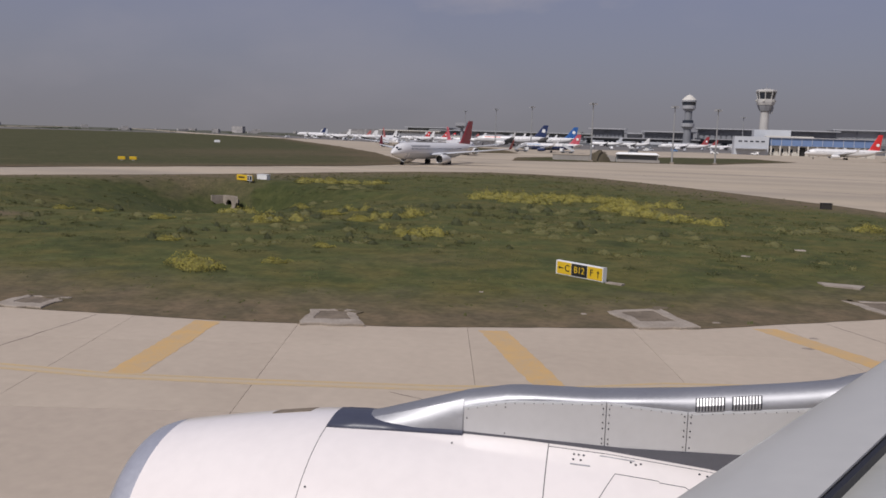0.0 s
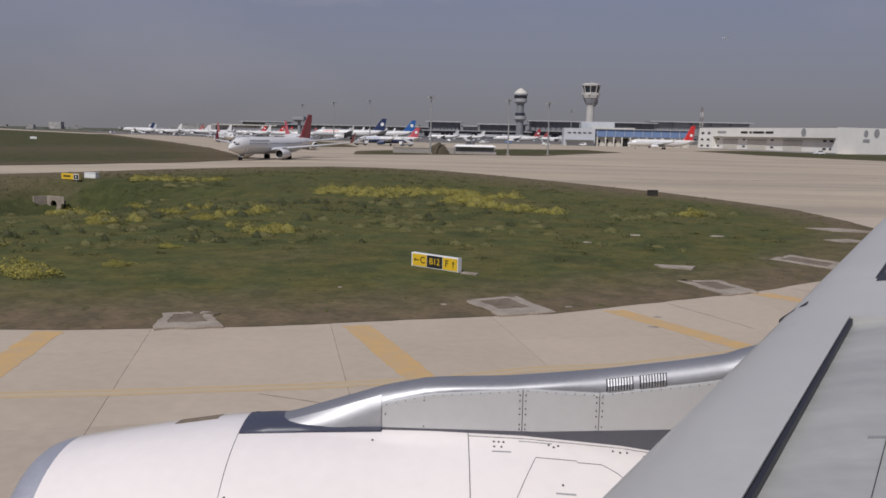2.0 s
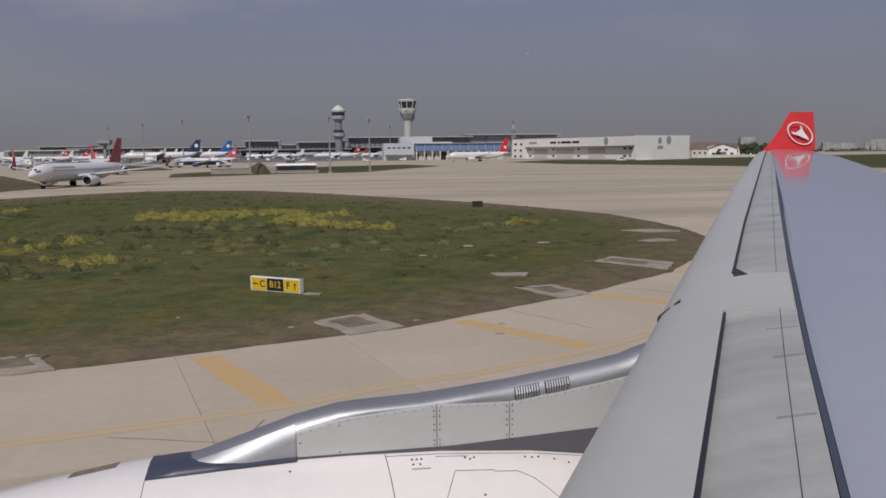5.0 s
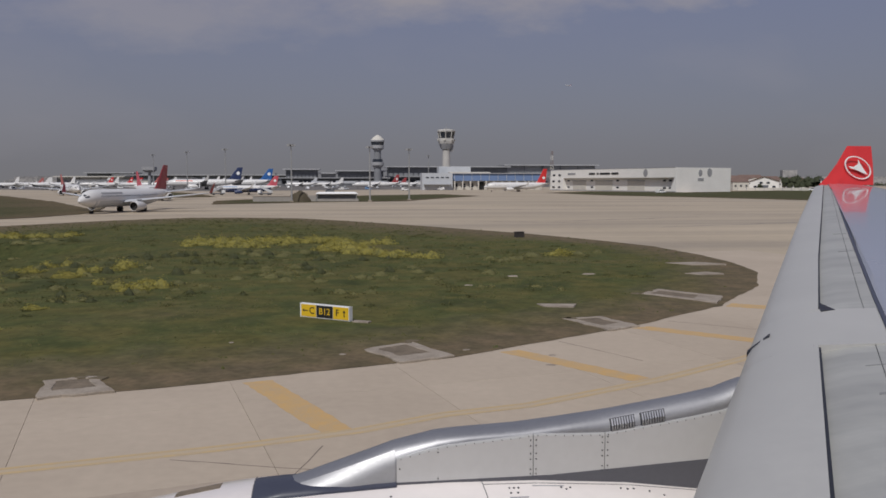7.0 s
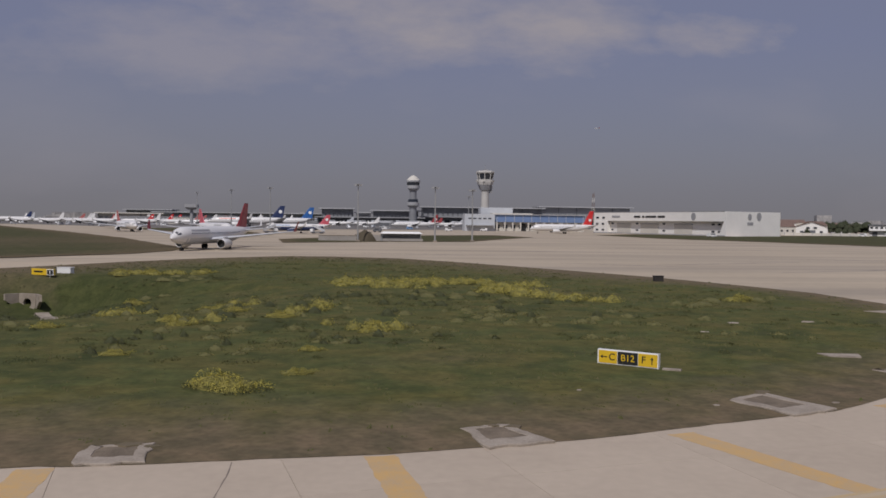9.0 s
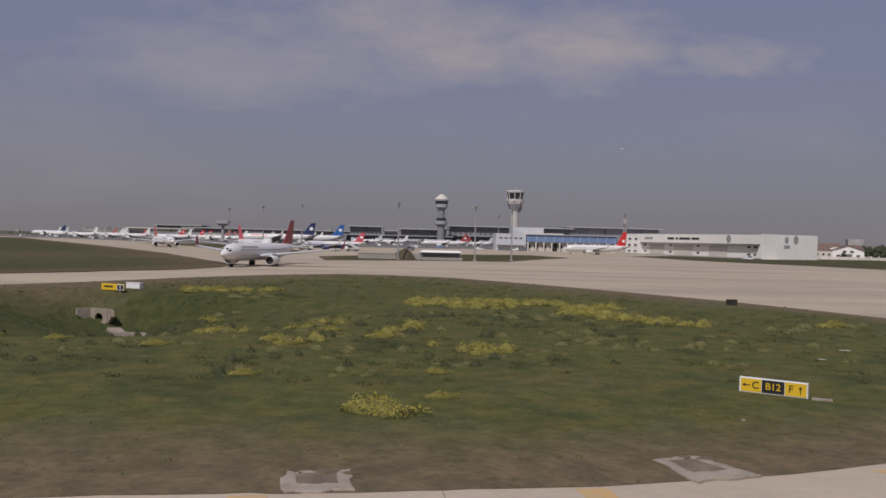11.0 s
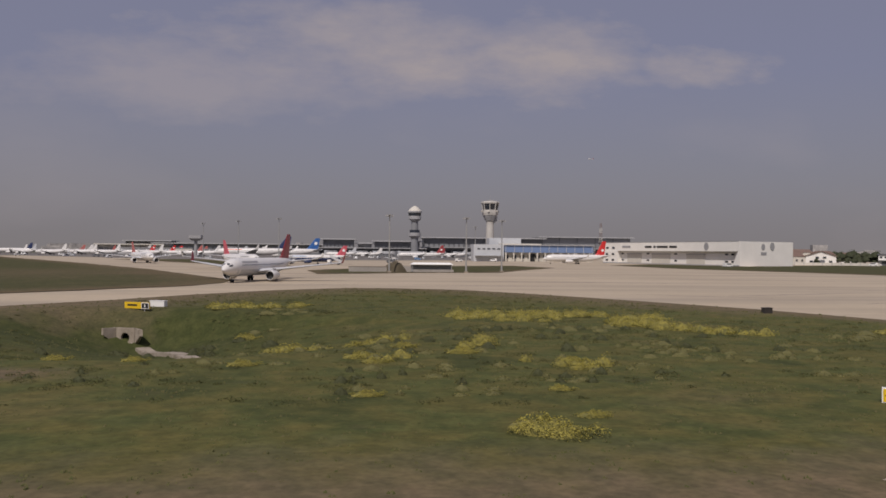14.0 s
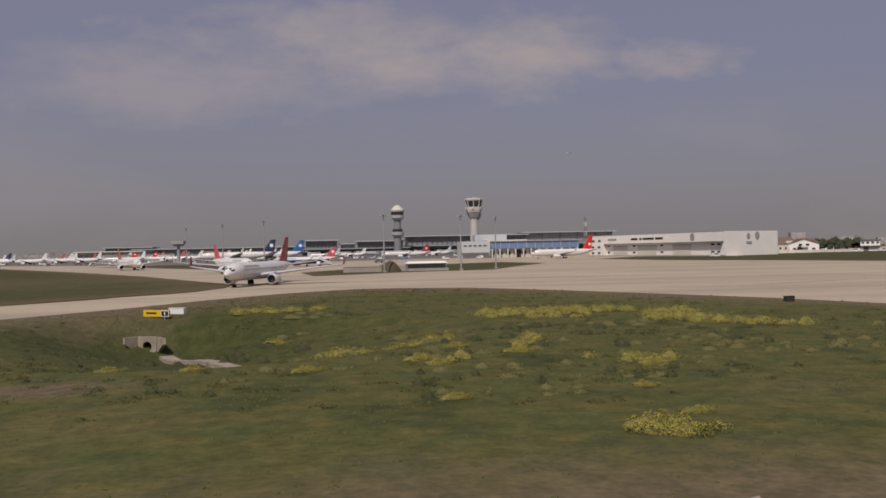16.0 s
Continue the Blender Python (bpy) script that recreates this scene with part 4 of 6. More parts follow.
pit([(-18.4, 27.7), (-16.9, 28.15), (-15.95, 26.15), (-17.9, 25.6)], "pale concrete drain pit set in the grass edge")
pit([(-8.55, 31.4), (-6.65, 32.6), (-5.4, 29.9), (-7.3, 29.1)], "pale concrete drain pit set in the grass edge")
pit([(0.4, 37.2), (2.2, 37.6), (3.2, 35.0), (1.6, 34.2)], "pale concrete drain pit set in the grass edge")
pit([(6.6, 44.7), (8.3, 46.5), (10.7, 43.3), (9.3, 41.0)], "pale concrete drain pit set in the grass edge")
pit([(-28.7, 26.1), (-27.0, 26.35), (-26.75, 24.55), (-28.5, 24.4)], "pale concrete drain pit set in the grass edge")
for poly in ([(0.15, 41.3), (2.1, 41.0), (1.7, 40.1), (0.3, 40.4)], [(14.2, 60.5), (16.8, 60.9), (18.4, 59.2), (15.6, 58.9)], [(12.8, 53.5), (14.6, 54.3), (15.4, 53.2), (13.6, 52.6)]):
    tagged(part("concrete_plate", slab(poly, -0.03, 0.15, shrink=0.02), M["pad"]), "flat weathered concrete plate lying in dry grass", "slab", "concrete plates")

# taxiway sign: yellow, black, yellow panels on a low frame
SX = Vector((0.8087, -0.5882, 0))
SN = Vector((-0.5882, -0.8087, 0))
sign_m = Matrix(((SX.x, -SN.x, 0, -10.135), (SX.y, -SN.y, 0, 37.99), (0, 0, 1, 0), (0, 0, 0, 1)))
sign = thing("taxiway_sign", sign_m, "yellow and black taxiway sign on the grass", "sign")
G0 = 0.12
part("cabinet", box((0, 0.10, 0.43), (2.66, 0.22, 0.62), bevel=0.015), M["white_paint"], sign, "white metal cabinet")
for x in (-1.15, 0.0, 1.15):
    part("foot", merge(box((x, 0.10, 0.13), (0.08, 0.08, 0.30)), box((x, 0.10, 0.01), (0.2, 0.2, 0.04))), M["galv"], sign)
face = lambda x, w, mat, lab: part("panel", box((x, -0.014, 0.43), (w, 0.014, 0.54), bevel=0.004), mat, sign, lab)
pa = face(-0.885, 0.83, M["sign_yellow"], "yellow panel with black arrow and letter")
pb = face(0.0, 0.90, M["sign_black"], "black panel with yellow characters")
pc = face(0.885, 0.83, M["sign_yellow"], "yellow panel with black letter and arrow")
up = lambda x: Matrix.Translation((x, -0.023, 0.43)) @ pose(0, 0, 0, 90)
letters("C", 0.42, up(-0.70), M["sign_black"], pa, bold=0.004)
letters("B12", 0.40, up(0.0), M["sign_yellow"], pb, bold=0.003)
letters("F", 0.42, up(0.70), M["sign_black"], pc, bold=0.004)


def arrow(cx, rz, parent):
    pts = [(-0.16, -0.022), (0.04, -0.022), (0.04, -0.075), (0.16, 0.0), (0.04, 0.075), (0.04, 0.022), (-0.16, 0.022)]
    m = Matrix.Translation((cx, -0.024, 0.43)) @ pose(0, 0, 0, 90) @ pose(0, 0, 0, 0, 0, rz)
    bm = loft([[m @ Vector((x, y, z)) for x, y in pts] for z in (-0.002, 0.003)])
    part("arrow", bm, M["sign_black"], parent, "black arrow")
arrow(-1.08, 180, pa)
arrow(1.07, 90, pc)
for side in (-1.335, 1.335):
    part("end_rim", box((side, 0.09, 0.43), (0.03, 0.25, 0.64)), M["white_paint"], sign)
tagged(part("concrete_plate", slab([(-8.8, 37.35), (-8.1, 37.0), (-8.25, 36.7), (-8.95, 37.05)], -0.02, 0.16, shrink=0.03), M["pad"]), "small pale concrete base beside the sign", "slab", "concrete plates")

# broken bits of concrete lying in the grass
jr = random.Random(31)
for x, y, r in ((1.3, 53.2, 0.32), (-2.1, 49.4, 0.22), (6.4, 53.8, 0.30), (-4.8, 31.0, 0.10), (-9.3, 30.6, 0.09), (-13.5, 33.0, 0.08)):
    n = 7
    ring = [(x + 1.5 * r * math.cos(a * 6.283 / n) * jr.uniform(0.7, 1.2), y + r * math.sin(a * 6.283 / n) * jr.uniform(0.6, 1.2)) for a in range(n)]
    z = turf_height(x, y, edge_distance(x, y, ISLAND))
    tagged(part("concrete_fragment", slab(ring, z - 0.05, z + 0.02 + 0.08 * r, shrink=0.12), M["pad"]), "small pale broken concrete fragment in the grass", "rubble", "concrete fragments")

# far sign by the culvert, with the white junction box next to it
def gz(x, y):
    return turf_height(x, y, edge_distance(x, y, ISLAND))
t = thing("taxiway_sign", pose(-57.0, 96.2, 0, 0, 0, -28), "small yellow and black taxiway sign above a culvert", "sign")
part("cabinet", box((0.2, 0.1, 0.27), (3.3, 0.22, 0.68), bevel=0.015), M["sign_yellow"], t)
part("panel_border", box((1.35, -0.02, 0.27), (1.0, 0.03, 0.64)), M["white_paint"], t, "white panel border")
part("panel", box((1.35, -0.04, 0.27), (0.86, 0.03, 0.50)), M["sign_black"], t, "black panel")
part("legend_bar", box((1.35, -0.06, 0.27), (0.12, 0.02, 0.34)), M["white_paint"], t, "plain white legend")
part("legend_bar", box((-0.4, -0.02, 0.30), (1.3, 0.02, 0.18)), M["sign_black"], t, "dark unreadable legend")
for x in (-1.2, 0, 1.2):
    part("foot", box((x, 0.1, -0.35), (0.09, 0.09, 0.7)), M["galv"], t)
t = thing("junction_box", pose(-54.95, 97.6, 0.12, 0, 0, -20) @ Matrix.Scale(0.68, 4), "white painted junction box behind the yellow sign", "box")
part("body", box((0, 0, 0.35), (2.6, 0.9, 0.9), bevel=0.05), M["white_paint"], t)
part("lid", box((0, 0, 0.83), (2.75, 1.0, 0.08), bevel=0.02), M["white_paint"], t)
part("plinth", box((0, 0, -0.6), (2.5, 0.8, 1.1)), M["pad"], t)

# culvert: headwall with wings, round pipe mouth and channel
cul = thing("culvert", pose(-56.9, 92.3, -3.35, 0, 0, -22) @ Matrix.Scale(0.82, 4), "grey concrete culvert headwall with a dark round pipe", "culvert")
bm = bmesh.new()
N = 28
outer = [(-1.25, 0.0), (1.25, 0.0), (1.3, 1.55), (1.3, 1.95), (-1.3, 1.95), (-1.3, 1.55)]
hole = [(0.62 * math.cos(2 * math.pi * i / N), 0.74 + 0.62 * math.sin(2 * math.pi * i / N)) for i in range(N)]
pts = [Vector(p) for p in outer + hole]
vs, _, fs, *_ = geometry.delaunay_2d_cdt(pts, [(i, (i + 1) % 6) for i in range(6)] + [(6 + i, 6 + (i + 1) % N) for i in range(N)], [], 1, 1e-4)
fr = [bm.verts.new((v.x, 0, v.y)) for v in vs]
for f in fs:
    c = sum((vs[i] for i in f), Vector((0, 0))) / 3
    if math.hypot(c.x, c.y - 0.74) > 0.60:
        bm.faces.new([fr[i] for i in f])
ex = bmesh.ops.extrude_face_region(bm, geom=bm.faces[:])
bmesh.ops.translate(bm, verts=[v for v in ex["geom"] if isinstance(v, bmesh.types.BMVert)], vec=(0, 0.35, 0))
bmesh.ops.recalc_face_normals(bm, faces=bm.faces)
part("headwall", bm, M["pad"], cul, "weathered grey concrete wall")
part("pipe", spin([(0, 0.62), (2.5, 0.62), (2.5, 0.01)], n=28, bm=None), M["black"], cul, "dark pipe mouth").matrix_local = Matrix.Translation((0, 0.05, 0.74)) @ pose(0, 0, 0, 0, 0, 90)
for s in (-1, 1):
    fx, fy = (2.0, -1.5) if s < 0 else (3.0, -1.2)
    rows = [[(s * 1.32, 0.0, -0.1), (s * 1.32, 0.0, 1.93), (s * 1.62, 0.22, 1.93), (s * 1.62, 0.22, -0.1)], [(s * fx, fy, 1.15), (s * fx, fy, 1.93), (s * (fx + 0.34), fy + 0.1, 1.93), (s * (fx + 0.34), fy + 0.1, 1.15)]]
    part("wing_wall", loft(rows), M["pad"], cul)

chan = thing("drain_channel", Matrix.Translation((-53.5, 84.5, 0)), "pale concrete channel slabs running down from the culvert", "channel")
for i in range(7):
    t0, t1 = i / 7, (i + 0.95) / 7
    rows = []
    for q in (t0, t1):
        x, y = -54.6 + 9.0 * q, 90.0 - 16.5 * q
        z = gz(x, y) + 0.32
        rows.append([(x - 0.6 + 53.5, y - 0.25 - 84.5, z - 0.6), (x + 0.6 + 53.5, y + 0.25 - 84.5, z - 0.6), (x + 0.6 + 53.5, y + 0.25 - 84.5, z), (x - 0.6 + 53.5, y - 0.25 - 84.5, z)])
    part("slab", loft(rows), M["pad"], chan)

# dark inset light housing by the far grass edge
t = thing("marker_box", pose(9.3, 90.1, gz(9.3, 90.1), 0, 0, 10), "small dark metal box standing in the grass", "box")
part("body", box((0, 0, 0.26), (0.98, 0.6, 0.60), bevel=0.05), M["dark_box"], t)
part("lid", box((0, 0, 0.58), (1.05, 0.68, 0.06), bevel=0.02), M["dark_box"], t)
for x, y, s in ((-101.6, 134.6, 0.7), (-99.9, 135.6, 0.7), (-214, 368, 1.5)):
    t = thing("edge_marker", pose(x, y, 0, 0, 0, 20), "pale boundary marker box on the grass", "marker", "edge markers")
    part("body", box((0, 0, 0.5), (1.8 * s, 0.3, 0.8 * s), bevel=0.03), M["sign_yellow"] if y < 150 else M["white_paint"], t)
    part("foot", box((0, 0, 0.06), (0.5, 0.3, 0.2)), M["galv"], t)

# ---- flowering bushes, tufts ----
TOPS = []


def leaves(rng, n, rx, ry, h, size, low=0.25):
    """A mound of small leaf and flower pieces."""
    co, fs = [], []
    TOPS.clear()
    for _ in range(n):
        a, r = rng.uniform(0, 2 * math.pi), rng.random() ** 0.62
        lump = 0.75 + 0.5 * noise.noise(Vector((math.cos(a) * 1.7, math.sin(a) * 1.7, rx * 9)))
        x, y = r * rx * lump * math.cos(a), r * ry * lump * math.sin(a)
        z = h * (1 - 0.72 * r * r) * rng.uniform(low, 1.1) * (0.72 + 0.75 * noise.noise(Vector((x * 2.3, y * 2.3, rx * 5)))) + 0.02
        TOPS.append(z > h * rng.uniform(0.02, 0.44))
        s = size * rng.uniform(0.6, 1.4)
        d = Vector((rng.uniform(-1, 1), rng.uniform(-1, 1), rng.uniform(-0.2, 1.0))).normalized() * s
        e = d.orthogonal().normalized() * s * 0.55
        e.rotate(Euler((0, 0, rng.uniform(0, 6.28))))
        p, k = Vector((x, y, z)), len(co)
        co += [p - d * 0.5, p + e * 0.5, p + d * 0.5, p - e * 0.5]
        fs.append((k, k + 1, k + 2, k + 3))
    return co, fs


def leaf_mesh(name, co, fs, mat, core=None, split=None, tops=None):
    """Leaves, green below and in flower above, and from face `split` on the solid core."""
    me = bpy.data.meshes.new(name)
    me.from_pydata(co, [], fs)
    me.materials.append(mat)
    if core:
        me.materials.append(core)
        for p in me.polygons[split:]:
            p.material_index = 1
            p.use_smooth = True
    if tops:
        me.materials.append(M["tussock"])
        for p, top in zip(me.polygons, tops):
            if not top:
                p.material_index = 2
    return me


def mound(rx, ry, h, seed, k0=0):
    """A lumpy low dome."""
    co, fs, n = [], [], 12
    for j, (q, z) in enumerate(((1.0, -0.05), (0.85, 0.42), (0.6, 0.72), (0.3, 0.92))):
        for i in range(n):
            a = 2 * math.pi * i / n
            g = 1 + 0.35 * noise.noise(Vector((math.cos(a) * 1.4 + seed, math.sin(a) * 1.4, j * 0.5)))
            co.append(Vector((rx * q * g * math.cos(a), ry * q * g * math.sin(a), h * z * (0.85 + 0.3 * noise.noise(Vector((math.cos(a) * 2, math.sin(a) * 2 + seed, j)))))))
    co.append(Vector((0, 0, h * 0.98)))
    for j in range(3):
        for i in range(n):
            fs.append((k0 + j * n + i, k0 + j * n + (i + 1) % n, k0 + (j + 1) * n + (i + 1) % n, k0 + (j + 1) * n + i))
    for i in range(n):
        fs.append((k0 + 3 * n + i, k0 + 3 * n + (i + 1) % n, k0 + 4 * n))
    return co, fs

rng = random.Random(11)
kinds = []
for i in range(4):
    co, fs = leaves(rng, 5200, 1.25, 0.8, 0.62, 0.043, 0.3)
    tops = TOPS[:]
    c2, f2 = mound(0.80, 0.50, 0.44, i * 3.3, len(co))
    b = new("flowering_bush", leaf_mesh("flowering_bush", co + c2, fs + f2, M["flower"], M["flower_core"], len(fs), tops))
    tagged(b, "low yellow-flowering bush in rough grass", "bush", "flowering bushes")
    kinds.append(b)
SPOTS = [(-26.4, 33.7, 1.75), (-24.1, 36.6, 0.75), (-32.6, 41.2, 0.8), (-39.2, 50.7, 0.95), (-33.0, 53.6, 1.1), (-32.2, 51.6, 0.9), (-30.3, 59.4, 1.0), (-26.9, 56.0, 1.15), (-24.9, 59.8, 0.85),
         (-21.2, 49.0, 0.95), (-21.0, 52.4, 0.8), (-33.3, 65.4, 1.2), (-43.6, 83.8, 1.5), (-24.0, 42.4, 0.7), (-48.5, 95.4, 1.4), (-45.4, 96.9, 1.6), (-40.0, 99.0, 1.3), (8.0, 67.6, 1.5),
         (-50.2, 54.7, 0.9), (-45.3, 52.7, 0.8)]
for i, (x, y, s) in enumerate(SPOTS):
    m = Matrix.Translation((x, y, gz(x, y) - 0.03)) @ pose(0, 0, 0, 0, 0, (i * 47) % 50 - 35) @ Matrix.Diagonal((s * 1.05, s, s * 0.72, 1))
    if i < 4:
        kinds[i].matrix_world = m
    else:
        c = copy_thing(kinds[i % 4], Matrix())
        c.matrix_world = m


def drift(name, bands, leaf, core, label, category, size, fill=0.62, top=True, low=0.22, tall=1.0):
    """Clumps that run together along strips: (x0, y0, x1, y1, spread, count, clump size)."""
    co, fs, cores, all_tops = [], [], [], []
    for x0, y0, x1, y1, w, n, big in bands:
        for _ in range(n):
            t = rng.random()
            x, y = x0 + (x1 - x0) * t + rng.gauss(0, w * 0.5), y0 + (y1 - y0) * t + rng.gauss(0, w * 0.5)
            g = gz(x, y)
            if max(abs(gz(x + 1.5, y) - g), abs(gz(x, y + 1.5) - g), abs(gz(x, y - 1.5) - g)) > 0.35:
                continue
            s = big * rng.uniform(0.55, 1.3)
            h = (0.24 + 0.36 * s) * rng.uniform(0.6, 1.4) * tall
            c, f = leaves(rng, int(430 * s * s) + 70, s * 1.5, s * 0.85, h * 1.15, size, low)
            turn = Matrix.Rotation(rng.uniform(-0.5, 0.1), 3, "Z")
            all_tops += TOPS
            k = len(co)
            for p in c:
                q = turn @ p
                co.append((q.x + x, q.y + y, q.z + g - 0.03))
            fs += [tuple(i + k for i in q) for q in f]
            cores.append((x, y, g, s, h, turn))
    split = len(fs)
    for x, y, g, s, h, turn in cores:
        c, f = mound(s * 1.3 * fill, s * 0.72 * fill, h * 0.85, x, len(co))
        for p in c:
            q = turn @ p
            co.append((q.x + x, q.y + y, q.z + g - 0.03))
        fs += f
    tagged(new(name, leaf_mesh(name, co, fs, M[leaf], M[core], split, all_tops if top else None)), label, category, kind="stuff")

drift("yellow_flowers", [(-24.7, 83.2, -13.7, 85.1, 2.4, 46, 1.0), (-14, 85.2, -9.0, 85.0, 2.0, 18, 0.9), (-11.5, 77.5, -8.2, 72.4, 1.6, 30, 1.1), (-8.4, 70.8, -3.3, 66.4, 1.3, 22, 0.8), (-38.2, 56.2, -35.4, 65.3, 0.8, 20, 0.7),
                         (-35.2, 65.4, -30.4, 65.2, 1.0, 12, 0.8), (-50, 96, -40, 97, 1.6, 24, 0.9), (-22, 79.5, -15, 81, 2.0, 14, 0.7), (-4.5, 83.4, -8, 80, 1.6, 8, 0.7), (-33, 53, -30, 53, 0.9, 5, 0.7),
                         (-27.5, 56.6, -24.5, 61.8, 1.2, 8, 0.7), (-24, 52, -20.5, 49.5, 1.2, 8, 0.65), (-44, 60, -38, 58, 2.0, 6, 0.6)], "flower", "flower_core",
      "drifts of yellow wild flowers in rough grass", "flowers", 0.085)
drift("pale_weeds", [(-40, 52, -12, 56, 7.0, 42, 0.55), (-42, 68, -6, 72, 6.0, 36, 0.68), (-34, 41, -18, 46, 3.0, 16, 0.42), (-16, 58, -2, 52, 4.0, 22, 0.6), (-62, 60, -46, 56, 5.0, 18, 0.7), (-50, 92, -38, 86, 4.0, 16, 0.9),
                     (0, 62, 12, 70, 3.0, 8, 0.9), (-12, 46, 2, 47, 2.0, 10, 0.4)], "pale_weed", "weed_core", "pale yellow-green weed clumps in the grass", "weeds", 0.065, tall=0.72)
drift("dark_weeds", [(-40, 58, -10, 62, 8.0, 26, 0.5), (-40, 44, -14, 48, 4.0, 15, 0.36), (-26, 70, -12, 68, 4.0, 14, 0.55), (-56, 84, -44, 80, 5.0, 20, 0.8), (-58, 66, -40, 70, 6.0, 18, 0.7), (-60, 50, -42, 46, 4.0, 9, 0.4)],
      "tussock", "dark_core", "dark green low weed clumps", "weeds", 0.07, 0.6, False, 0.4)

# tussocks of coarse grass over the whole island
co, fs = [], []
while len(fs) < 62000:
    x, y = rng.uniform(-85, 19), rng.uniform(26, 140)
    e = edge_distance(x, y, ISLAND) if inside(x, y, ISLAND) else 0
    if e < 6 or y < 39 or rng.random() > min(1, (e - 3) / 10) or noise.noise(Vector((x * 0.1, y * 0.1, 2))) < -0.22 or math.hypot(x + 10, y - 37) < 4 or math.hypot(x + 55, y - 88) < 4:
        continue
    s = rng.uniform(0.3, 1.1)
    c, f = leaves(rng, int(90 * s) + 30, s, s * 0.75, 0.10 + 0.17 * s, 0.075)
    k, g = len(co), gz(x, y)
    co += [(p.x + x, p.y + y, p.z + g - 0.03) for p in c]
    fs += [tuple(i + k for i in q) for q in f]
tagged(new("grass_tussocks", leaf_mesh("grass_tussocks", co, fs, M["tussock"])), "coarse olive-green grass tussocks", "grass", kind="stuff")


def tufts(name, count, box4, poly, lo, hi, mat, label, seed, keep):
    r = random.Random(seed)
    co, fs = [], []
    while len(fs) < count * 3:
        x, y = r.uniform(box4[0], box4[1]), r.uniform(box4[2], box4[3])
        if not inside(x, y, poly):
            continue
        e = edge_distance(x, y, poly)
        if r.random() > keep(x, y, e):
            continue
        g = turf_height(x, y, e)
        h = r.uniform(lo, hi) * (0.55 + 0.9 * (0.5 + noise.noise(Vector((x * 0.3, y * 0.3, 1)))))
        for _ in range(3):
            a = -0.40 + r.uniform(-0.7, 0.7)
            w = r.uniform(0.03, 0.09)
            dx, dy = math.cos(a) * w, math.sin(a) * w
            lx, ly = (0.39 * 0.8 + r.uniform(-0.4, 0.4)) * h, r.uniform(0.2, 1.3) * h
            k = len(co)
            ox, oy = r.uniform(-0.12, 0.12), r.uniform(-0.12, 0.12)
            co += [(x + ox - dx, y + oy - dy, g - 0.02), (x + ox + dx, y + oy + dy, g - 0.02), (x + ox + lx, y + oy + ly, g + h)]
            fs.append((k, k + 1, k + 2))
    tagged(new(name, leaf_mesh(name, co, fs, mat)), label, "grass", kind="stuff")

CLEAR = [(-10.1, 38.0, 2.6), (-17.2, 26.9, 1.6), (-7, 30.8, 2.0), (1.8, 36, 2.0), (8.7, 43.8, 2.4), (-27.8, 25.4, 1.5), (1.0, 40.7, 1.4), (16.2, 60, 2.2), (14, 53.4, 1.5), (-8.5, 37.1, 1.0), (-55.4, 90, 5.0)]
def meadow(x, y, e):
    if any(math.hypot(x - a, y - b) < r for a, b, r in CLEAR):
        return 0
    return min(1, 0.04 + e / 14) * (1 if noise.noise(Vector((x * 0.12, y * 0.12, 5))) > -0.15 else 0.25)
tufts("grass_tufts", 7000, (-80, 20, 24, 70), ISLAND, 0.025, 0.075, M["blade"], "rough unmown green grass tufts", 3, meadow)
tufts("grass_tufts", 4000, (-80, 20, 60, 145), ISLAND, 0.06, 0.17, M["blade"], "rough unmown green grass tufts", 4, meadow)

# ---- parked and taxiing jets ----
FUS = [(0.0, 0.03, -0.28), (0.006, 0.16, -0.26), (0.018, 0.33, -0.21), (0.035, 0.50, -0.14), (0.055, 0.68, -0.08), (0.085, 0.86, -0.03), (0.12, 0.97, 0.0), (0.15, 1.0, 0.0),
       (0.64, 1.0, 0.0), (0.72, 0.94, 0.06), (0.80, 0.78, 0.20), (0.88, 0.54, 0.40), (0.95, 0.30, 0.56), (1.0, 0.10, 0.66)]


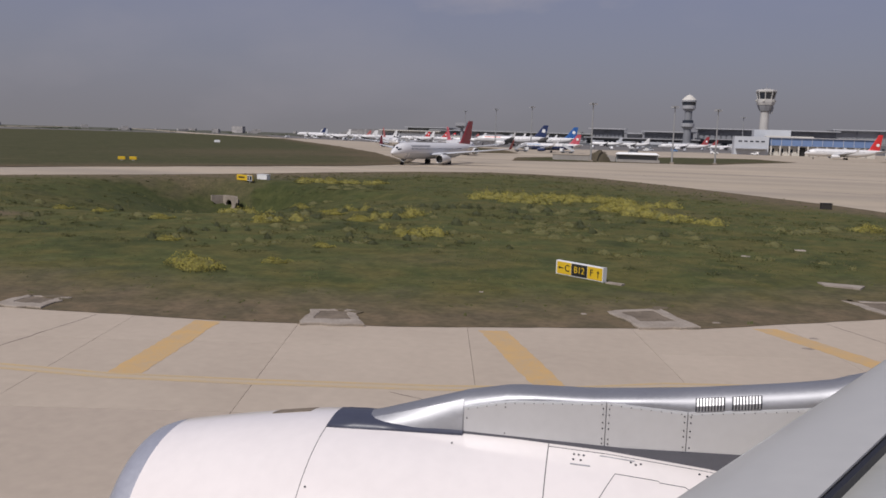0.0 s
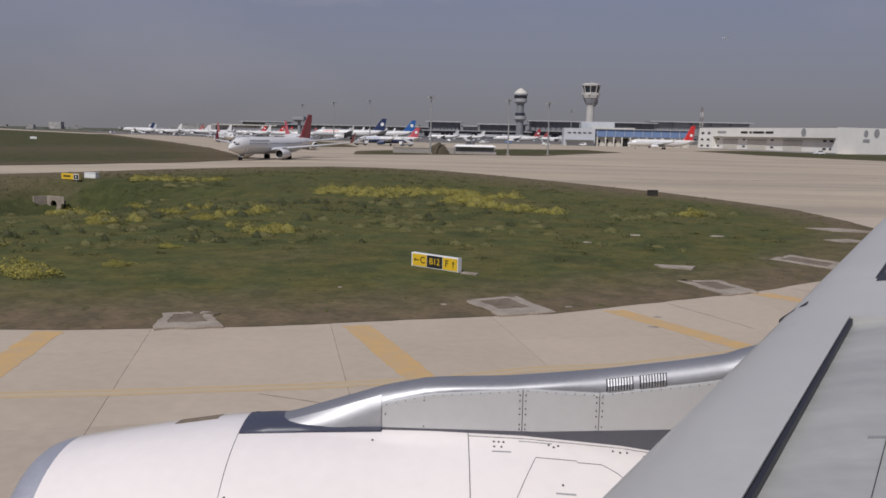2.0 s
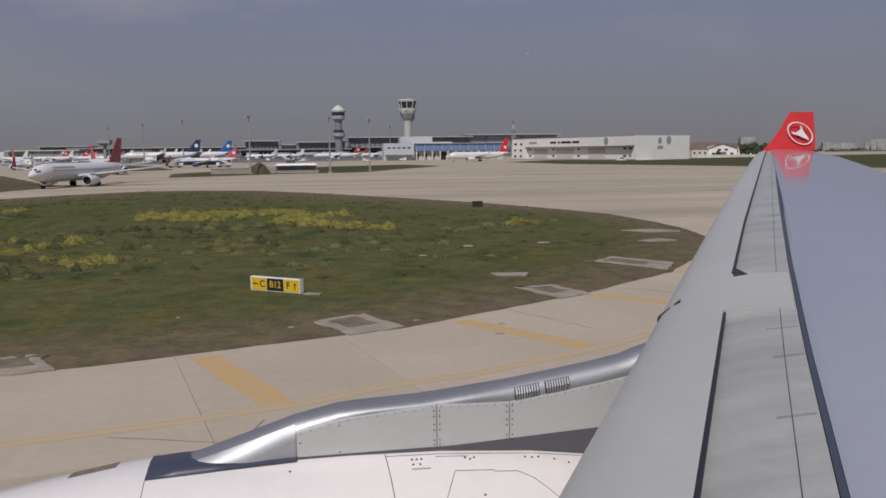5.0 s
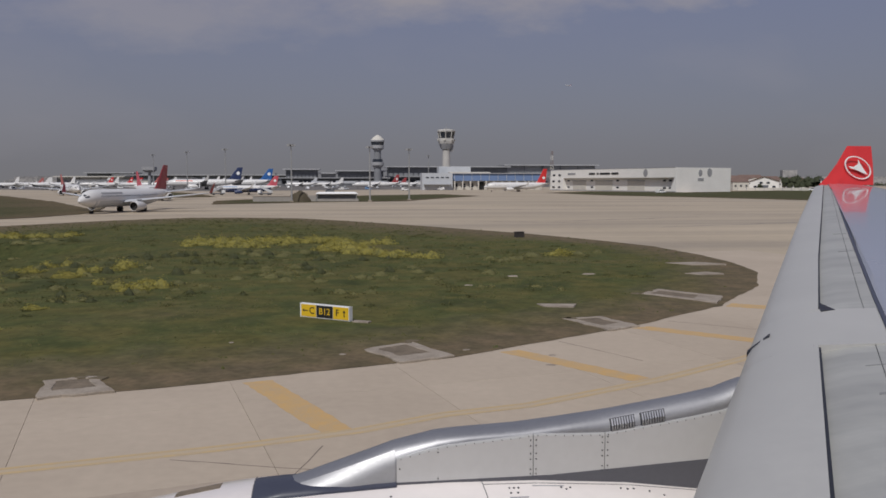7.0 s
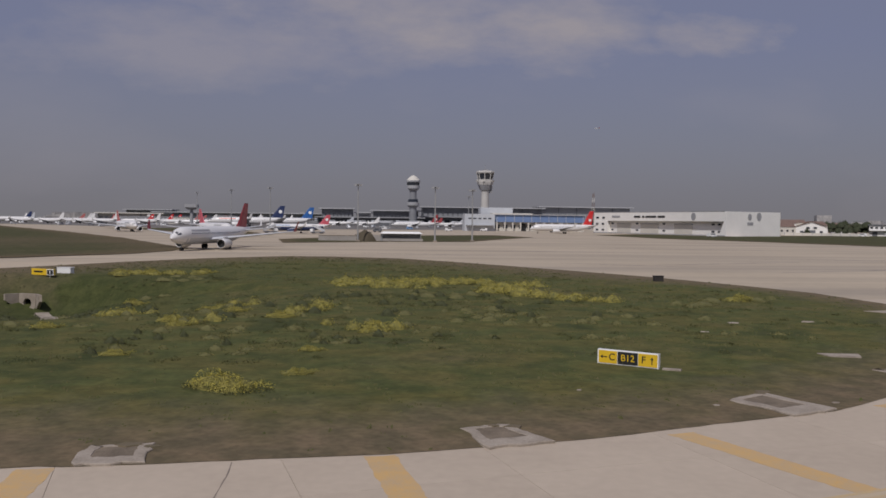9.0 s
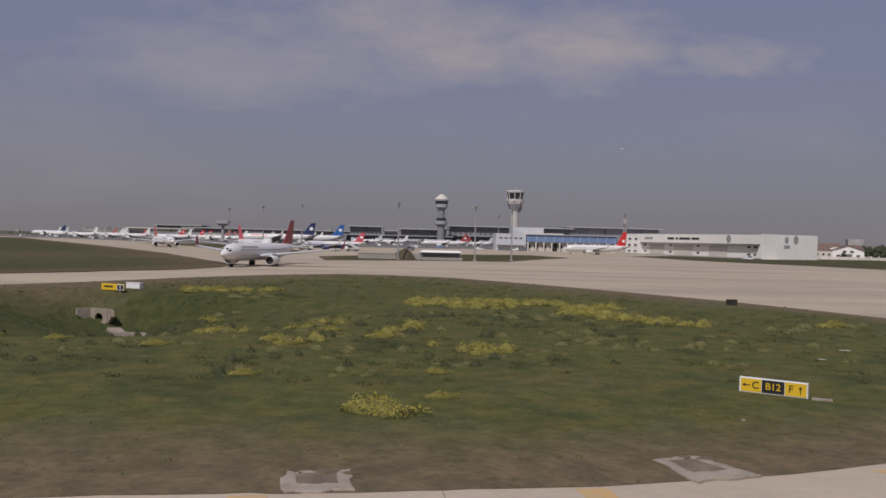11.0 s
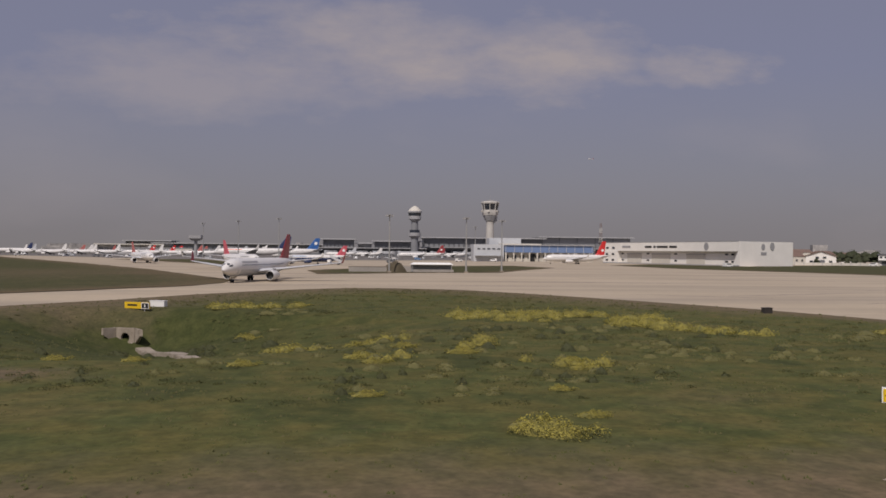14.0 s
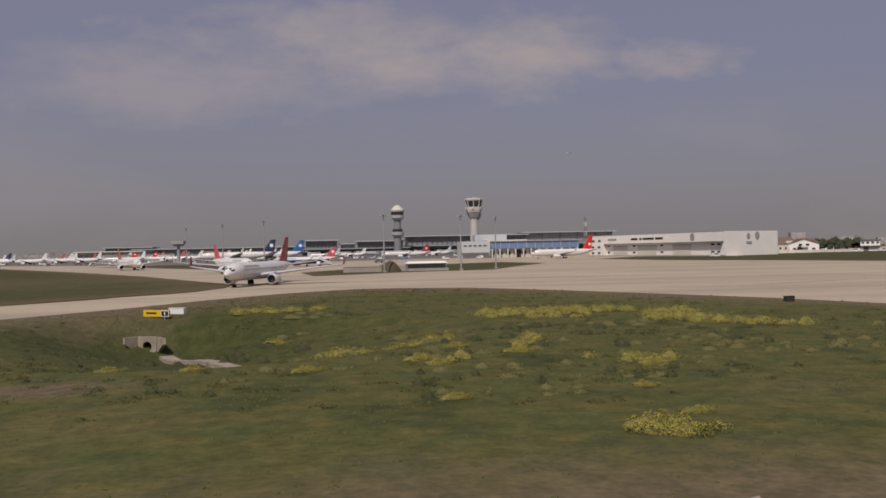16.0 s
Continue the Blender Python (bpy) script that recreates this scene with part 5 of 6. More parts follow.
def jet(name, m, label, L=39.5, R=1.9, zc=3.15, span=35.8, body="jet_white", belly=None, fin="tail_red", eng="jet_white", mark=None, bar=None, tip="jet_white", group="", windows=True, keel=105, fin_h=5.9):
    """An airliner: nose along +x, wheels on z = 0."""
    t = thing(name, m, label, "aircraft", group)
    rad = lambda f: R * lerp_table(f, [(a, b) for a, b, c in FUS])
    mid = lambda f: zc + R * lerp_table(f, [(a, c) for a, b, c in FUS])
    def on(f, ang, off=0.0):
        return (L / 2 - f * L, (rad(f) + off) * math.sin(radians(ang)), mid(f) + (rad(f) + off) * math.cos(radians(ang)))
    part("fuselage", loft([[on(f, a) for a in range(0, 360, 15)] for f, *_ in FUS]), M[body], t, smooth=True)
    if belly:
        fs = [0.10, 0.14, 0.3, 0.5, 0.64, 0.72, 0.80, 0.86]
        part("belly", loft([[on(f, a, 0.02) for a in range(keel, 361 - keel, 15)] + [on(f, 360 - keel, -0.1), on(f, keel, -0.1)] for f in fs]), M[belly], t, "painted lower fuselage", True)
    for s in (-1, 1):
        part("cockpit_window", loft([[on(f, a * s, 0.015) for a in aa] + [on(f, a * s, -0.05) for a in reversed(aa)] for f, aa in ((0.034, (12, 30, 50, 62)), (0.047, (10, 30, 55, 70)), (0.057, (40, 50, 60, 70)))]), M["glass_dark"], t, "dark cockpit glass")
        if windows:
            bm = bmesh.new()
            n = int(L * 1.1)
            for i in range(n):
                f = 0.14 + 0.62 * i / n
                w = 0.16 / L
                loft([[on(g, a * s, o) for a, o in ((72, 0.012), (79, 0.012), (79, -0.03), (72, -0.03))] for g in (f, f + w * 1.6)], bm=bm)
            tagged(part("window_row", bm, M["glass_dark"], t, "row of small dark cabin windows"), kind="stuff")
        if bar:
            part("title_bar", loft([[on(f, a * s, o) for a, o in ((48, 0.015), (62, 0.015), (62, -0.03), (48, -0.03))] for f in (0.15, 0.22, 0.30, 0.36)]), M[bar], t, "plain lettering bar")
    def foil(x, y, z, c, th, vertical=False):
        ring = [(0, 0), (0.12, 0.5), (0.35, 0.62), (0.7, 0.3), (1, 0.03), (1, -0.03), (0.7, -0.25), (0.35, -0.4), (0.12, -0.35)]
        return [(x - u * c, y + (v * th if vertical else 0), z + (0 if vertical else v * th)) for u, v in ring]
    k = span / 35.8
    wx, wz = L / 2 - 0.34 * L, zc - 0.55 * R
    for s in (-1, 1):
        w = part("wing", loft([foil(wx, s * R * 0.5, wz, 7.4 * k, 1.0 * k), foil(wx - 3.1 * k, s * 6.0 * k, wz + 0.6 * k, 4.7 * k, 0.6 * k), foil(wx - 8.6 * k, s * span / 2, wz + 2.0 * k, 1.7 * k, 0.2 * k)]), M["jet_grey"], t, "grey swept wing")
        part("winglet", loft([foil(wx - 8.6 * k, s * span / 2, wz + 2.0 * k, 1.7 * k, 0.12), foil(wx - 10.1 * k, s * (span / 2 + 0.5 * k), wz + 4.2 * k, 0.7 * k, 0.06)]), M[tip], w)
        part("tailplane", loft([foil(L / 2 - 0.865 * L, s * 0.3, zc + 0.45 * R, 4.2 * k, 0.45 * k), foil(L / 2 - 0.865 * L - 4.0 * k, s * 7.1 * k, zc + 0.45 * R + 0.8 * k, 1.5 * k, 0.15 * k)]), M["jet_grey"], t)
        ey, ez, ex = s * 4.85 * k, max(1.28 * k, wz - 0.75 * k), wx - 1.4 * k
        e = part("engine", spin([(ex + 2.0 * k, 0.86 * k), (ex + 2.15 * k, 0.93 * k), (ex + 1.9 * k, 1.03 * k), (ex + 0.8 * k, 1.1 * k), (ex - 1.0 * k, 0.98 * k), (ex - 2.3 * k, 0.7 * k), (ex - 2.3 * k, 0.4 * k)], n=20, centre=(0, ey, ez)), M[eng], t, "round engine nacelle", True)
        part("intake", spin([(ex + 1.95 * k, 0.87 * k), (ex + 1.4 * k, 0.80 * k), (ex + 1.3 * k, 0.05 * k)], n=20, centre=(0, ey, ez)), M["black"], e, "dark intake")
        part("pylon", box((ex - 0.9 * k, ey, ez + 1.1 * k), (3.4 * k, 0.3 * k, 0.7 * k)), M["jet_grey"], t)
        g = part("main_gear", tube((L / 2 - 0.525 * L, s * 2.85 * k, 0.5), (L / 2 - 0.525 * L, s * 2.6 * k, wz + 0.2), 0.13 * k), M["galv"], t)
        for o in (-0.35, 0.35):
            part("wheel", tube((L / 2 - 0.525 * L, s * 2.85 * k + o * k - 0.17 * k, 0.55 * k), (L / 2 - 0.525 * L, s * 2.85 * k + o * k + 0.17 * k, 0.55 * k), 0.55 * k, n=14), M["rubber"], g, "black tyre")
    g = part("nose_gear", tube((L / 2 - 0.115 * L, 0, 0.35), (L / 2 - 0.11 * L, 0, zc - 0.7 * R), 0.1 * k), M["galv"], t)
    for o in (-0.22, 0.22):
        part("wheel", tube((L / 2 - 0.115 * L, (o - 0.09) * k, 0.36 * k), (L / 2 - 0.115 * L, (o + 0.09) * k, 0.36 * k), 0.36 * k, n=12), M["rubber"], g, "black tyre")
    fz = zc + 0.85 * R
    f = part("fin", loft([foil(L / 2 - 0.765 * L, 0, fz - 0.2, 7.0 * k, 0.5 * k, True), foil(L / 2 - 0.81 * L, 0, fz + 0.8 * k, 5.4 * k, 0.42 * k, True), foil(L / 2 - 0.81 * L - 4.1 * k, 0, fz + fin_h * k, 2.3 * k, 0.2 * k, True)]), M[fin], t, "painted tail fin")
    if mark:
        bm = bmesh.new()
        for s in (-1, 1):
            c = Vector((L / 2 - 0.80 * L - 4.6 * k, 0, fz + 3.1 * k))
            ring = [(c.x + 0.85 * k * math.cos(q * math.pi / 10), s * 0.26 * k, c.z + 0.85 * k * math.sin(q * math.pi / 10)) for q in range(20)]
            loft([ring, [(x, y - s * 0.1, z) for x, y, z in ring]], bm=bm)
        part("fin_emblem", bm, M[mark], f, "plain round emblem")
    return t

at = lambda x, y, h: pose(x, y, -0.05, 0, 0, h)
jet("taxiing_airliner", at(-54.8, 181.6, -105), "white and grey narrow-body airliner with a red tail taxiing", L=36.6, R=1.76, zc=2.95, span=33.4, body="jet_white", belly="jet_grey", bar="wall_grey", tip="tail_red")
jet("queued_airliner", at(-75.5, 290, -62), "white airliner with pink-red tail waiting on the taxiway", group="queued airliners", bar="wall_grey", fin="pink_red", L=36, fin_h=5.0)
jet("queued_airliner", at(-136, 398, -60), "white airliner with haze-muted red tail waiting far along the taxiway", group="queued airliners", bar="wall_grey", fin="faded_red", L=36, R=1.85, fin_h=5.0)
jet("parked_airliner", at(90, 490, 180), "white airliner with red tail and white round emblem before a hangar", L=39.5, R=2.1, zc=3.5, span=34, fin="red_paint", mark="white_paint", group="parked airliners", fin_h=8.8)
jet("parked_airliner", at(-125, 690, 181), "large white airliner with dark navy tail and red lettering", L=63, R=2.9, zc=5.2, span=60, fin="navy", mark="white_paint", bar="orange_red", group="parked airliners")
jet("parked_airliner", at(-103, 730, 180), "large white airliner with blue tail and white round emblem", L=60, R=2.85, zc=5.2, span=58, fin="blue_paint", mark="white_paint", group="parked airliners")
jet("parked_airliner", at(-57.0, 402, 184), "white and blue airliner with stairs at its side", L=31, R=1.65, zc=2.8, span=28, belly="navy", keel=84, fin="pink_red", mark="white_paint", bar="sky_blue", eng="navy", group="parked airliners")
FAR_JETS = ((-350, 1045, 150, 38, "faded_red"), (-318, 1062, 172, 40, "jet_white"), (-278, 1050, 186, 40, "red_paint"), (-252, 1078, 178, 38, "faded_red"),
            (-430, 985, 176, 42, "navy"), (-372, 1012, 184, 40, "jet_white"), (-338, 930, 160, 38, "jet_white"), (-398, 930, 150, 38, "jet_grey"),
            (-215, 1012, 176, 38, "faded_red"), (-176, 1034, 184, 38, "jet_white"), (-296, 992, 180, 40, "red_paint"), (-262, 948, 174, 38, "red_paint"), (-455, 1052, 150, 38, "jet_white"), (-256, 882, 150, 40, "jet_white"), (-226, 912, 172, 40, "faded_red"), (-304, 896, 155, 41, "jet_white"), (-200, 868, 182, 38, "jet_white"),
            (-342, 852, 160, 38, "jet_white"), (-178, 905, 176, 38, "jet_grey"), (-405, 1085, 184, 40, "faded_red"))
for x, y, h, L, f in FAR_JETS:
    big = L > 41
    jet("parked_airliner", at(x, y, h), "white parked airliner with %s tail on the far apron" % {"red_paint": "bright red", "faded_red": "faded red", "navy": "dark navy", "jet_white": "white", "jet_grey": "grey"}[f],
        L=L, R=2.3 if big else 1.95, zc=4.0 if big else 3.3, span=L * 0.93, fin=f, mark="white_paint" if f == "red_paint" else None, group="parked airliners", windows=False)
jet("gate_airliner", at(15.6, 760, 179), "long white airliner with red tail on the dark apron", L=45, R=2.0, zc=3.6, span=36, mark="white_paint", fin_h=7.0, group="airliners at the terminal")
for x, y, h, f in ((40, 985, 181, "tail_red"), (-64, 975, 176, "jet_grey"), (-34, 985, 179, "jet_white"), (66, 980, 182, "jet_grey")):
    jet("gate_airliner", at(x, y, h), "white airliner with %s tail at the terminal" % {"tail_red": "red", "sky_blue": "light blue", "jet_grey": "grey", "jet_white": "white"}[f], L=38, span=36, fin=f, group="airliners at the terminal", windows=False)

# small aircraft on approach, high in the sky
jet("flying_airliner", pose(1200, 4560, 532, 0, -4, 195), "tiny pale airliner climbing in the sky", L=36, R=1.9, windows=False)

# ---- buildings ----
def window_row(parent, x0, x1, n, y, z, w, h, mat="glass_dark", name="window", depth=0.25):
    for i in range(n):
        x = x0 + (x1 - x0) * (i + 0.5) / n
        part(name, box((x, y, z), (w, depth, h)), M[mat], parent)

# white hangar: front block with a long recess, then the side wall
def hangar():
    C, A, B = Vector((172.3, 450.0, 0)), Vector((130.6, 572.0, 0)), Vector((212.7, 468.0, 0))
    H = 13.8
    d, n = (A - C).normalized(), None
    n = Vector((d.y, -d.x, 0))
    if n.dot(Vector((-1, -0.3, 0))) < 0:
        n = -n
    Lf = (A - C).length
    m = Matrix(((d.x, -n.x, 0, C.x), (d.y, -n.y, 0, C.y), (0, 0, 1, -0.05), (0, 0, 0, 1)))
    t = thing("hangar", m, "long white hangar with a recessed lower front", "building")
    # local: x along the front from the near corner, y into the building, z up
    part("front_band", box((Lf / 2, 0.4, H - 2.75), (Lf, 0.8, 5.5)), M["wall_white"], t, "white upper wall")
    part("end_block", box((Lf - 8, 1.6, (H - 5.5) / 2), (16, 4, H - 5.5)), M["wall_white"], t)
    part("near_pier", loft([[(0, 0, 0), (5.5, 0, 0), (5.5, 2, 0), (0, 2, 0)], [(0, 0, H - 5.5), (1.2, 0, H - 5.5), (1.2, 2, H - 5.5), (0, 2, H - 5.5)]]), M["wall_white"], t, "white slanted pier")
    part("recess_wall", box((Lf / 2, 3.2, 4.2), (Lf - 2, 0.6, 8.4)), M["wall_white"], t, "pale recessed wall")
    part("roof", slab([(0.6, 0.3), (4.4, 43.6), (Lf - 0.3, 43.6), (Lf - 0.3, 0.3)], H - 0.6, H - 0.1), M["roof_pale"], t)
    part("parapet", box((Lf / 2, 0.5, H + 0.15), (Lf - 1.4, 1.2, 0.3)), M["wall_grey"], t, "grey parapet edge")
    part("back_wall", box((Lf / 2 + 2, 44.0, H / 2), (Lf - 4, 0.6, H)), M["wall_cream"], t)
    part("far_wall", box((Lf - 0.2, 22, H / 2), (0.5, 43, H - 0.1)), M["wall_white"], t)
    part("base_kerb", box((Lf / 2, -0.4, 0.3), (Lf, 0.6, 0.6)), M["wall_grey"], t)
    for k in range(2):
        for z in (2.2, 6.2, 10.4):
            part("window", box((Lf - 4.5 - k * 7, -0.12 if z > 8 else -0.45, z), (2.6, 0.3, 1.2)), M["glass_dark"], t)
    for x, w in ((Lf * 0.30, 16), (Lf * 0.55, 18), (Lf * 0.76, 15)):
        part("hangar_door", box((x, 2.82, 3.2), (w, 0.3, 6.2)), M["wall_cream"], t, "pale roller door")
        part("door_rail", box((x, 2.75, 6.5), (w + 1, 0.3, 0.4)), M["wall_grey"], t)
    for x in (8, 13, Lf * 0.44, Lf * 0.65, Lf * 0.86):
        for z in (2.4, 6.6):
            part("window", box((x, 2.85, z), (2.4, 0.25, 1.0)), M["glass_dark"], t)
    for u, w in ((15.5, 6.5), (9.2, 2.2), (1.6, 10.5), (-8.6, 7.0)):
        part("title_bar", box((Lf * 0.50 + u, -0.06, H - 2.8), (w, 0.2, 1.25)), M["sign_black"], t, "dark unreadable lettering bar")
    part("title_bar", box((Lf * 0.80, -0.06, H - 2.7), (9, 0.2, 1.3)), M["wall_grey"], t, "grey lettering bar")
    ring = lambda cx, cz, r, y: [(cx + r * math.cos(a * math.pi / 12), y, cz + r * 1.2 * math.sin(a * math.pi / 12)) for a in range(24)]
    part("emblem", loft([ring(Lf * 0.205, H - 2.7, 1.9, -0.02), ring(Lf * 0.205, H - 2.7, 1.9, -0.15)]), M["wall_grey"], t, "grey round emblem")
    e = Vector((B - C)); el = e.length
    inv = m.inverted()
    part("side_wall", loft([[(-0.02, -0.02, z), (4.0, 44.0, z), (4.7, 44.0, z), (0.7, -0.02, z)] for z in (0, H + 0.1)]), M["wall_white"], t, "plain white side wall")
    eu = e.normalized(); en = Vector((eu.y, -eu.x, 0))
    def on_side(u, z, w, h, off=0.08):
        p = C + eu * u + en * off
        q = box((0, 0, 0), (w, 0.16, h))
        bmesh.ops.transform(q, matrix=inv @ Matrix(((eu.x, -en.x, 0, p.x), (eu.y, -en.y, 0, p.y), (0, 0, 1, z), (0, 0, 0, 1))), verts=q.verts)
        return q
    part("title_bar", on_side(el * 0.44, H - 6.6, 4.6, 1.6), M["wall_grey"], t, "dark grey plate")
    q = bmesh.new()
    for u, z, r in ((el * 0.43, H - 2.9, 1.5), (el * 0.60, H - 2.6, 1.9)):
        ringp = lambda off: [inv @ (C + eu * (u + r * math.cos(a * math.pi / 12)) + en * off + Vector((0, 0, z + r * 1.25 * math.sin(a * math.pi / 12)))) for a in range(24)]
        loft([ringp(0.02), ringp(0.15)], bm=q)
        part("emblem", q, M["wall_grey"], t, "grey round emblem")
        q = bmesh.new()
    q.free()
hangar()

# control tower with a flared square cab
def control_tower():
    t = thing("control_tower", pose(82, 786, -0.05, 0, 0, 12), "pale concrete control tower with a flared glazed cab", "tower")
    part("shaft", spin([(0, 4.2), (30, 3.6), (41, 3.5), (43, 4.3)], "z", 20, close=True), M["shaft_pale"], t, "round pale concrete shaft", True)
    def octo(r, z):
        return [(r * math.cos(math.pi / 4 * i + 0.39), r * math.sin(math.pi / 4 * i + 0.39), z) for i in range(8)]
    part("collar", loft([octo(4.8, 36.5), octo(6.6, 40.5), octo(6.6, 41.5)]), M["wall_grey"], t)
    part("deck", loft([octo(7.2, 41.5), octo(7.8, 44.0), octo(7.8, 46.5), octo(7.0, 46.6)]), M["shaft_pale"], t, "white lower deck")
    part("cab_glass", loft([octo(6.6, 46.5), octo(7.9, 52.6)]), M["glass_dark"], t, "dark sloping cab glass")
    for i in range(8):
        a = math.pi / 4 * i + 0.39
        part("mullion", tube((6.7 * math.cos(a), 6.7 * math.sin(a), 46.5), (8.0 * math.cos(a), 8.0 * math.sin(a), 52.6), 0.45, n=6), M["shaft_pale"], t)
    part("cab_roof", loft([octo(8.4, 52.4), octo(8.7, 53.6), octo(8.2, 54.6)]), M["shaft_pale"], t, "white cab roof")
    part("equipment_room", box((0, 0, 55.2), (5, 5, 1.4)), M["wall_grey"], t)
    part("mast", tube((0, 0, 55), (0, 0, 60.5), 0.25, 0.1), M["galv"], t)
    for i in range(6):
        a = i * math.pi / 3
        part("dish", tube((8 * math.cos(a), 8 * math.sin(a), 45.2), (8.7 * math.cos(a), 8.7 * math.sin(a), 45.2), 0.9, n=12), M["wall_cream"], t)
    part("ladder_box", box((5.2, -1.5, 37), (2.4, 2.4, 6)), M["wall_grey"], t)
control_tower()

# older round tower with stacked drums
def drum_tower():
    t = thing("round_tower", pose(27.5, 1090, -0.05), "grey round control tower with stacked drums and a domed top", "tower")
    part("shaft", spin([(0, 5.2), (24, 4.6), (54, 4.4)], "z", 24), M["drum_grey"], t, "grey shaft", True)
    for z0, z1, r in ((27, 31, 8.0), (49, 53.0, 8.2), (57.5, 59.5, 9.0)):
        part("drum", spin([(z0 - 3, 4.8), (z0, r), (z1, r), (z1 + 0.6, 4.8)], "z", 24), M["drum_pale"], t, "pale ring deck")
    part("lower_glass", spin([(31, 6.8), (35, 6.4)], "z", 24), M["glass_dark"], t)
    part("cab_glass", spin([(53.0, 8.0), (57.6, 8.5)], "z", 24), M["glass_dark"], t, "dark glazing band")
    part("dome", spin([(59.5, 8.9), (62, 6.8), (65, 3.4), (66.3, 0.6), (66.4, 0.05)], "z", 24), M["wall_cream"], t, "pale low dome", True)
drum_tower()

# terminal: dark glazed blocks under pale roof edges
def terminal(x0, x1, y, h, label, wall="wall_dark", bays=24, roof="roof_pale", pane="drum_grey"):
    t = thing("terminal_building", pose((x0 + x1) / 2, y, -0.4), label, "building", "terminal buildings")
    w = x1 - x0
    part("wall", box((0, 20, h / 2), (w, 40, h)), M[wall], t)
    part("roof", box((0, 18, h + 0.6), (w + 8, 50, 1.3)), M[roof], t, "thin pale roof slab")
    part("base", box((0, -1, 1.6), (w, 3, 3.2)), M["wall_dark"], t)
    for i in range(bays):
        x = -w / 2 + w * (i + 0.5) / bays
        part("window", box((x, -0.4, h * 0.55), (w / bays * 0.72, 0.6, h * 0.34)), M[pane], t)
    for i in range(0, bays, 4):
        part("column", box((-w / 2 + w * i / bays, -2, h / 2), (0.9, 0.9, h)), M["wall_dark"], t)
terminal(-92, -52, 1120, 22, "dark glazed terminal block with a pale roof edge", bays=8)
terminal(-46, -28, 1124, 17, "low grey terminal link", "wall_grey", 4)
terminal(-24, 36, 1120, 20, "dark glazed terminal block with a pale roof edge", bays=12)
terminal(44, 210, 1150, 26, "long dark glazed terminal with a pale roof edge")
terminal(214, 345, 1180, 29, "long dark glazed terminal with a pale roof edge", "wall_grey", 20)
terminal(-330, -100, 1200, 15, "low pale terminal wing on the far side", "wall_grey", 26, pane="wall_pale")
terminal(-388, -306, 1142, 12.5, "low tan cargo hall with a long pale roof", "wall_cream", 12, "wall_cream", "wall_grey")
terminal(-384, -322, 1255, 18.5, "tall grey hall behind the cargo hall", "wall_grey", 8, "roof_pale", "drum_grey")
terminal(-96, 40, 1098, 10.5, "low dark lower level of the terminal", "wall_dark", 20, "wall_grey", "glass_dark")
terminal(44, 350, 1128, 12.5, "low dark lower level of the terminal", "wall_dark", 34, "wall_grey", "glass_dark")
for x, y, w, h, mat in ((-250, 1000, 26, 8, "wall_cream"), (-222, 1000, 20, 7, "wall_grey"), (-300, 1030, 60, 8, "wall_grey"), (-190, 960, 18, 10, "wall_dark"), (120, 1020, 40, 12, "wall_grey"), (200, 900, 30, 10, "wall_dark"), (255, 800, 40, 12, "wall_cream")):
    t = thing("service_building", pose(x, y, -0.4), "small %s apron service building" % {"wall_white": "white", "wall_cream": "cream", "wall_grey": "grey", "wall_dark": "dark"}[mat], "building", "service buildings")
    part("wall", box((0, 5, h / 2), (w, 12, h)), M[mat], t)
    part("roof", box((0, 5, h + 0.3), (w + 1.2, 13, 0.6)), M["roof_pale"], t)
    window_row(t, -w / 2, w / 2, max(3, int(w / 6)), -1.05, h * 0.6, 2.6, 2.0)
# radar post on the far apron
t = thing("radar_post", pose(-193, 800, -0.3), "grey post with a wide square head", "tower")
part("post", tube((0, 0, 0), (0, 0, 15), 1.6, 1.4), M["wall_grey"], t)
part("head", loft([[(-3, -3, 15), (3, -3, 15), (3, 3, 15), (-3, 3, 15)], [(-5.5, -5.5, 17), (5.5, -5.5, 17), (5.5, 5.5, 17), (-5.5, 5.5, 17)], [(-5.5, -5.5, 20), (5.5, -5.5, 20), (5.5, 5.5, 20), (-5.5, 5.5, 20)]]), M["wall_grey"], t)

# low white and blue office block with a colonnade
def office():
    t = thing("office_block", pose(43, 600, -0.05), "low white and blue office block with an open ground floor", "building")
    part("white_block", box((11, 8, 6.1), (22, 16, 12.2)), M["wall_pale"], t, "white end block")
    part("upper_block", box((26, 26, 8.6), (24, 14, 17.2)), M["wall_pale"], t, "taller white block behind")
    part("blue_band", box((56, 12, 9.2), (66, 16, 5.2)), M["wall_blue"], t, "blue clad upper storey")
    part("pale_band", box((36, 14, 11.6), (30, 12, 3.0)), M["wall_cream"], t)
    part("ground_floor", box((54, 13, 3.3), (68, 12, 6.6)), M["wall_cream"], t, "cream ground floor")
    part("roof", box((56, 12, 12.0), (68, 18, 0.5)), M["roof_pale"], t)
    for i in range(12):
        part("column", box((24 + i * 5.8, 3.6, 3.2), (1.0, 1.0, 6.4)), M["wall_cream"], t)
    for i in range(11):
        part("roof_rib", box((24 + i * 6.4, 3.8, 9.2), (0.25, 0.3, 5.2)), M["wall_pale"], t)
    window_row(t, 22, 86, 11, 6.9, 3.4, 3.2, 2.6)
    window_row(t, 2, 20, 5, -0.1, 9.0, 2.2, 0.8)
    part("door", box((44, 6.9, 2.9), (4.2, 0.4, 5.6)), M["black"], t, "dark open doorway")
    part("canopy", box((11, -1.5, 4.0), (20, 3.5, 0.5)), M["wall_grey"], t)
office()

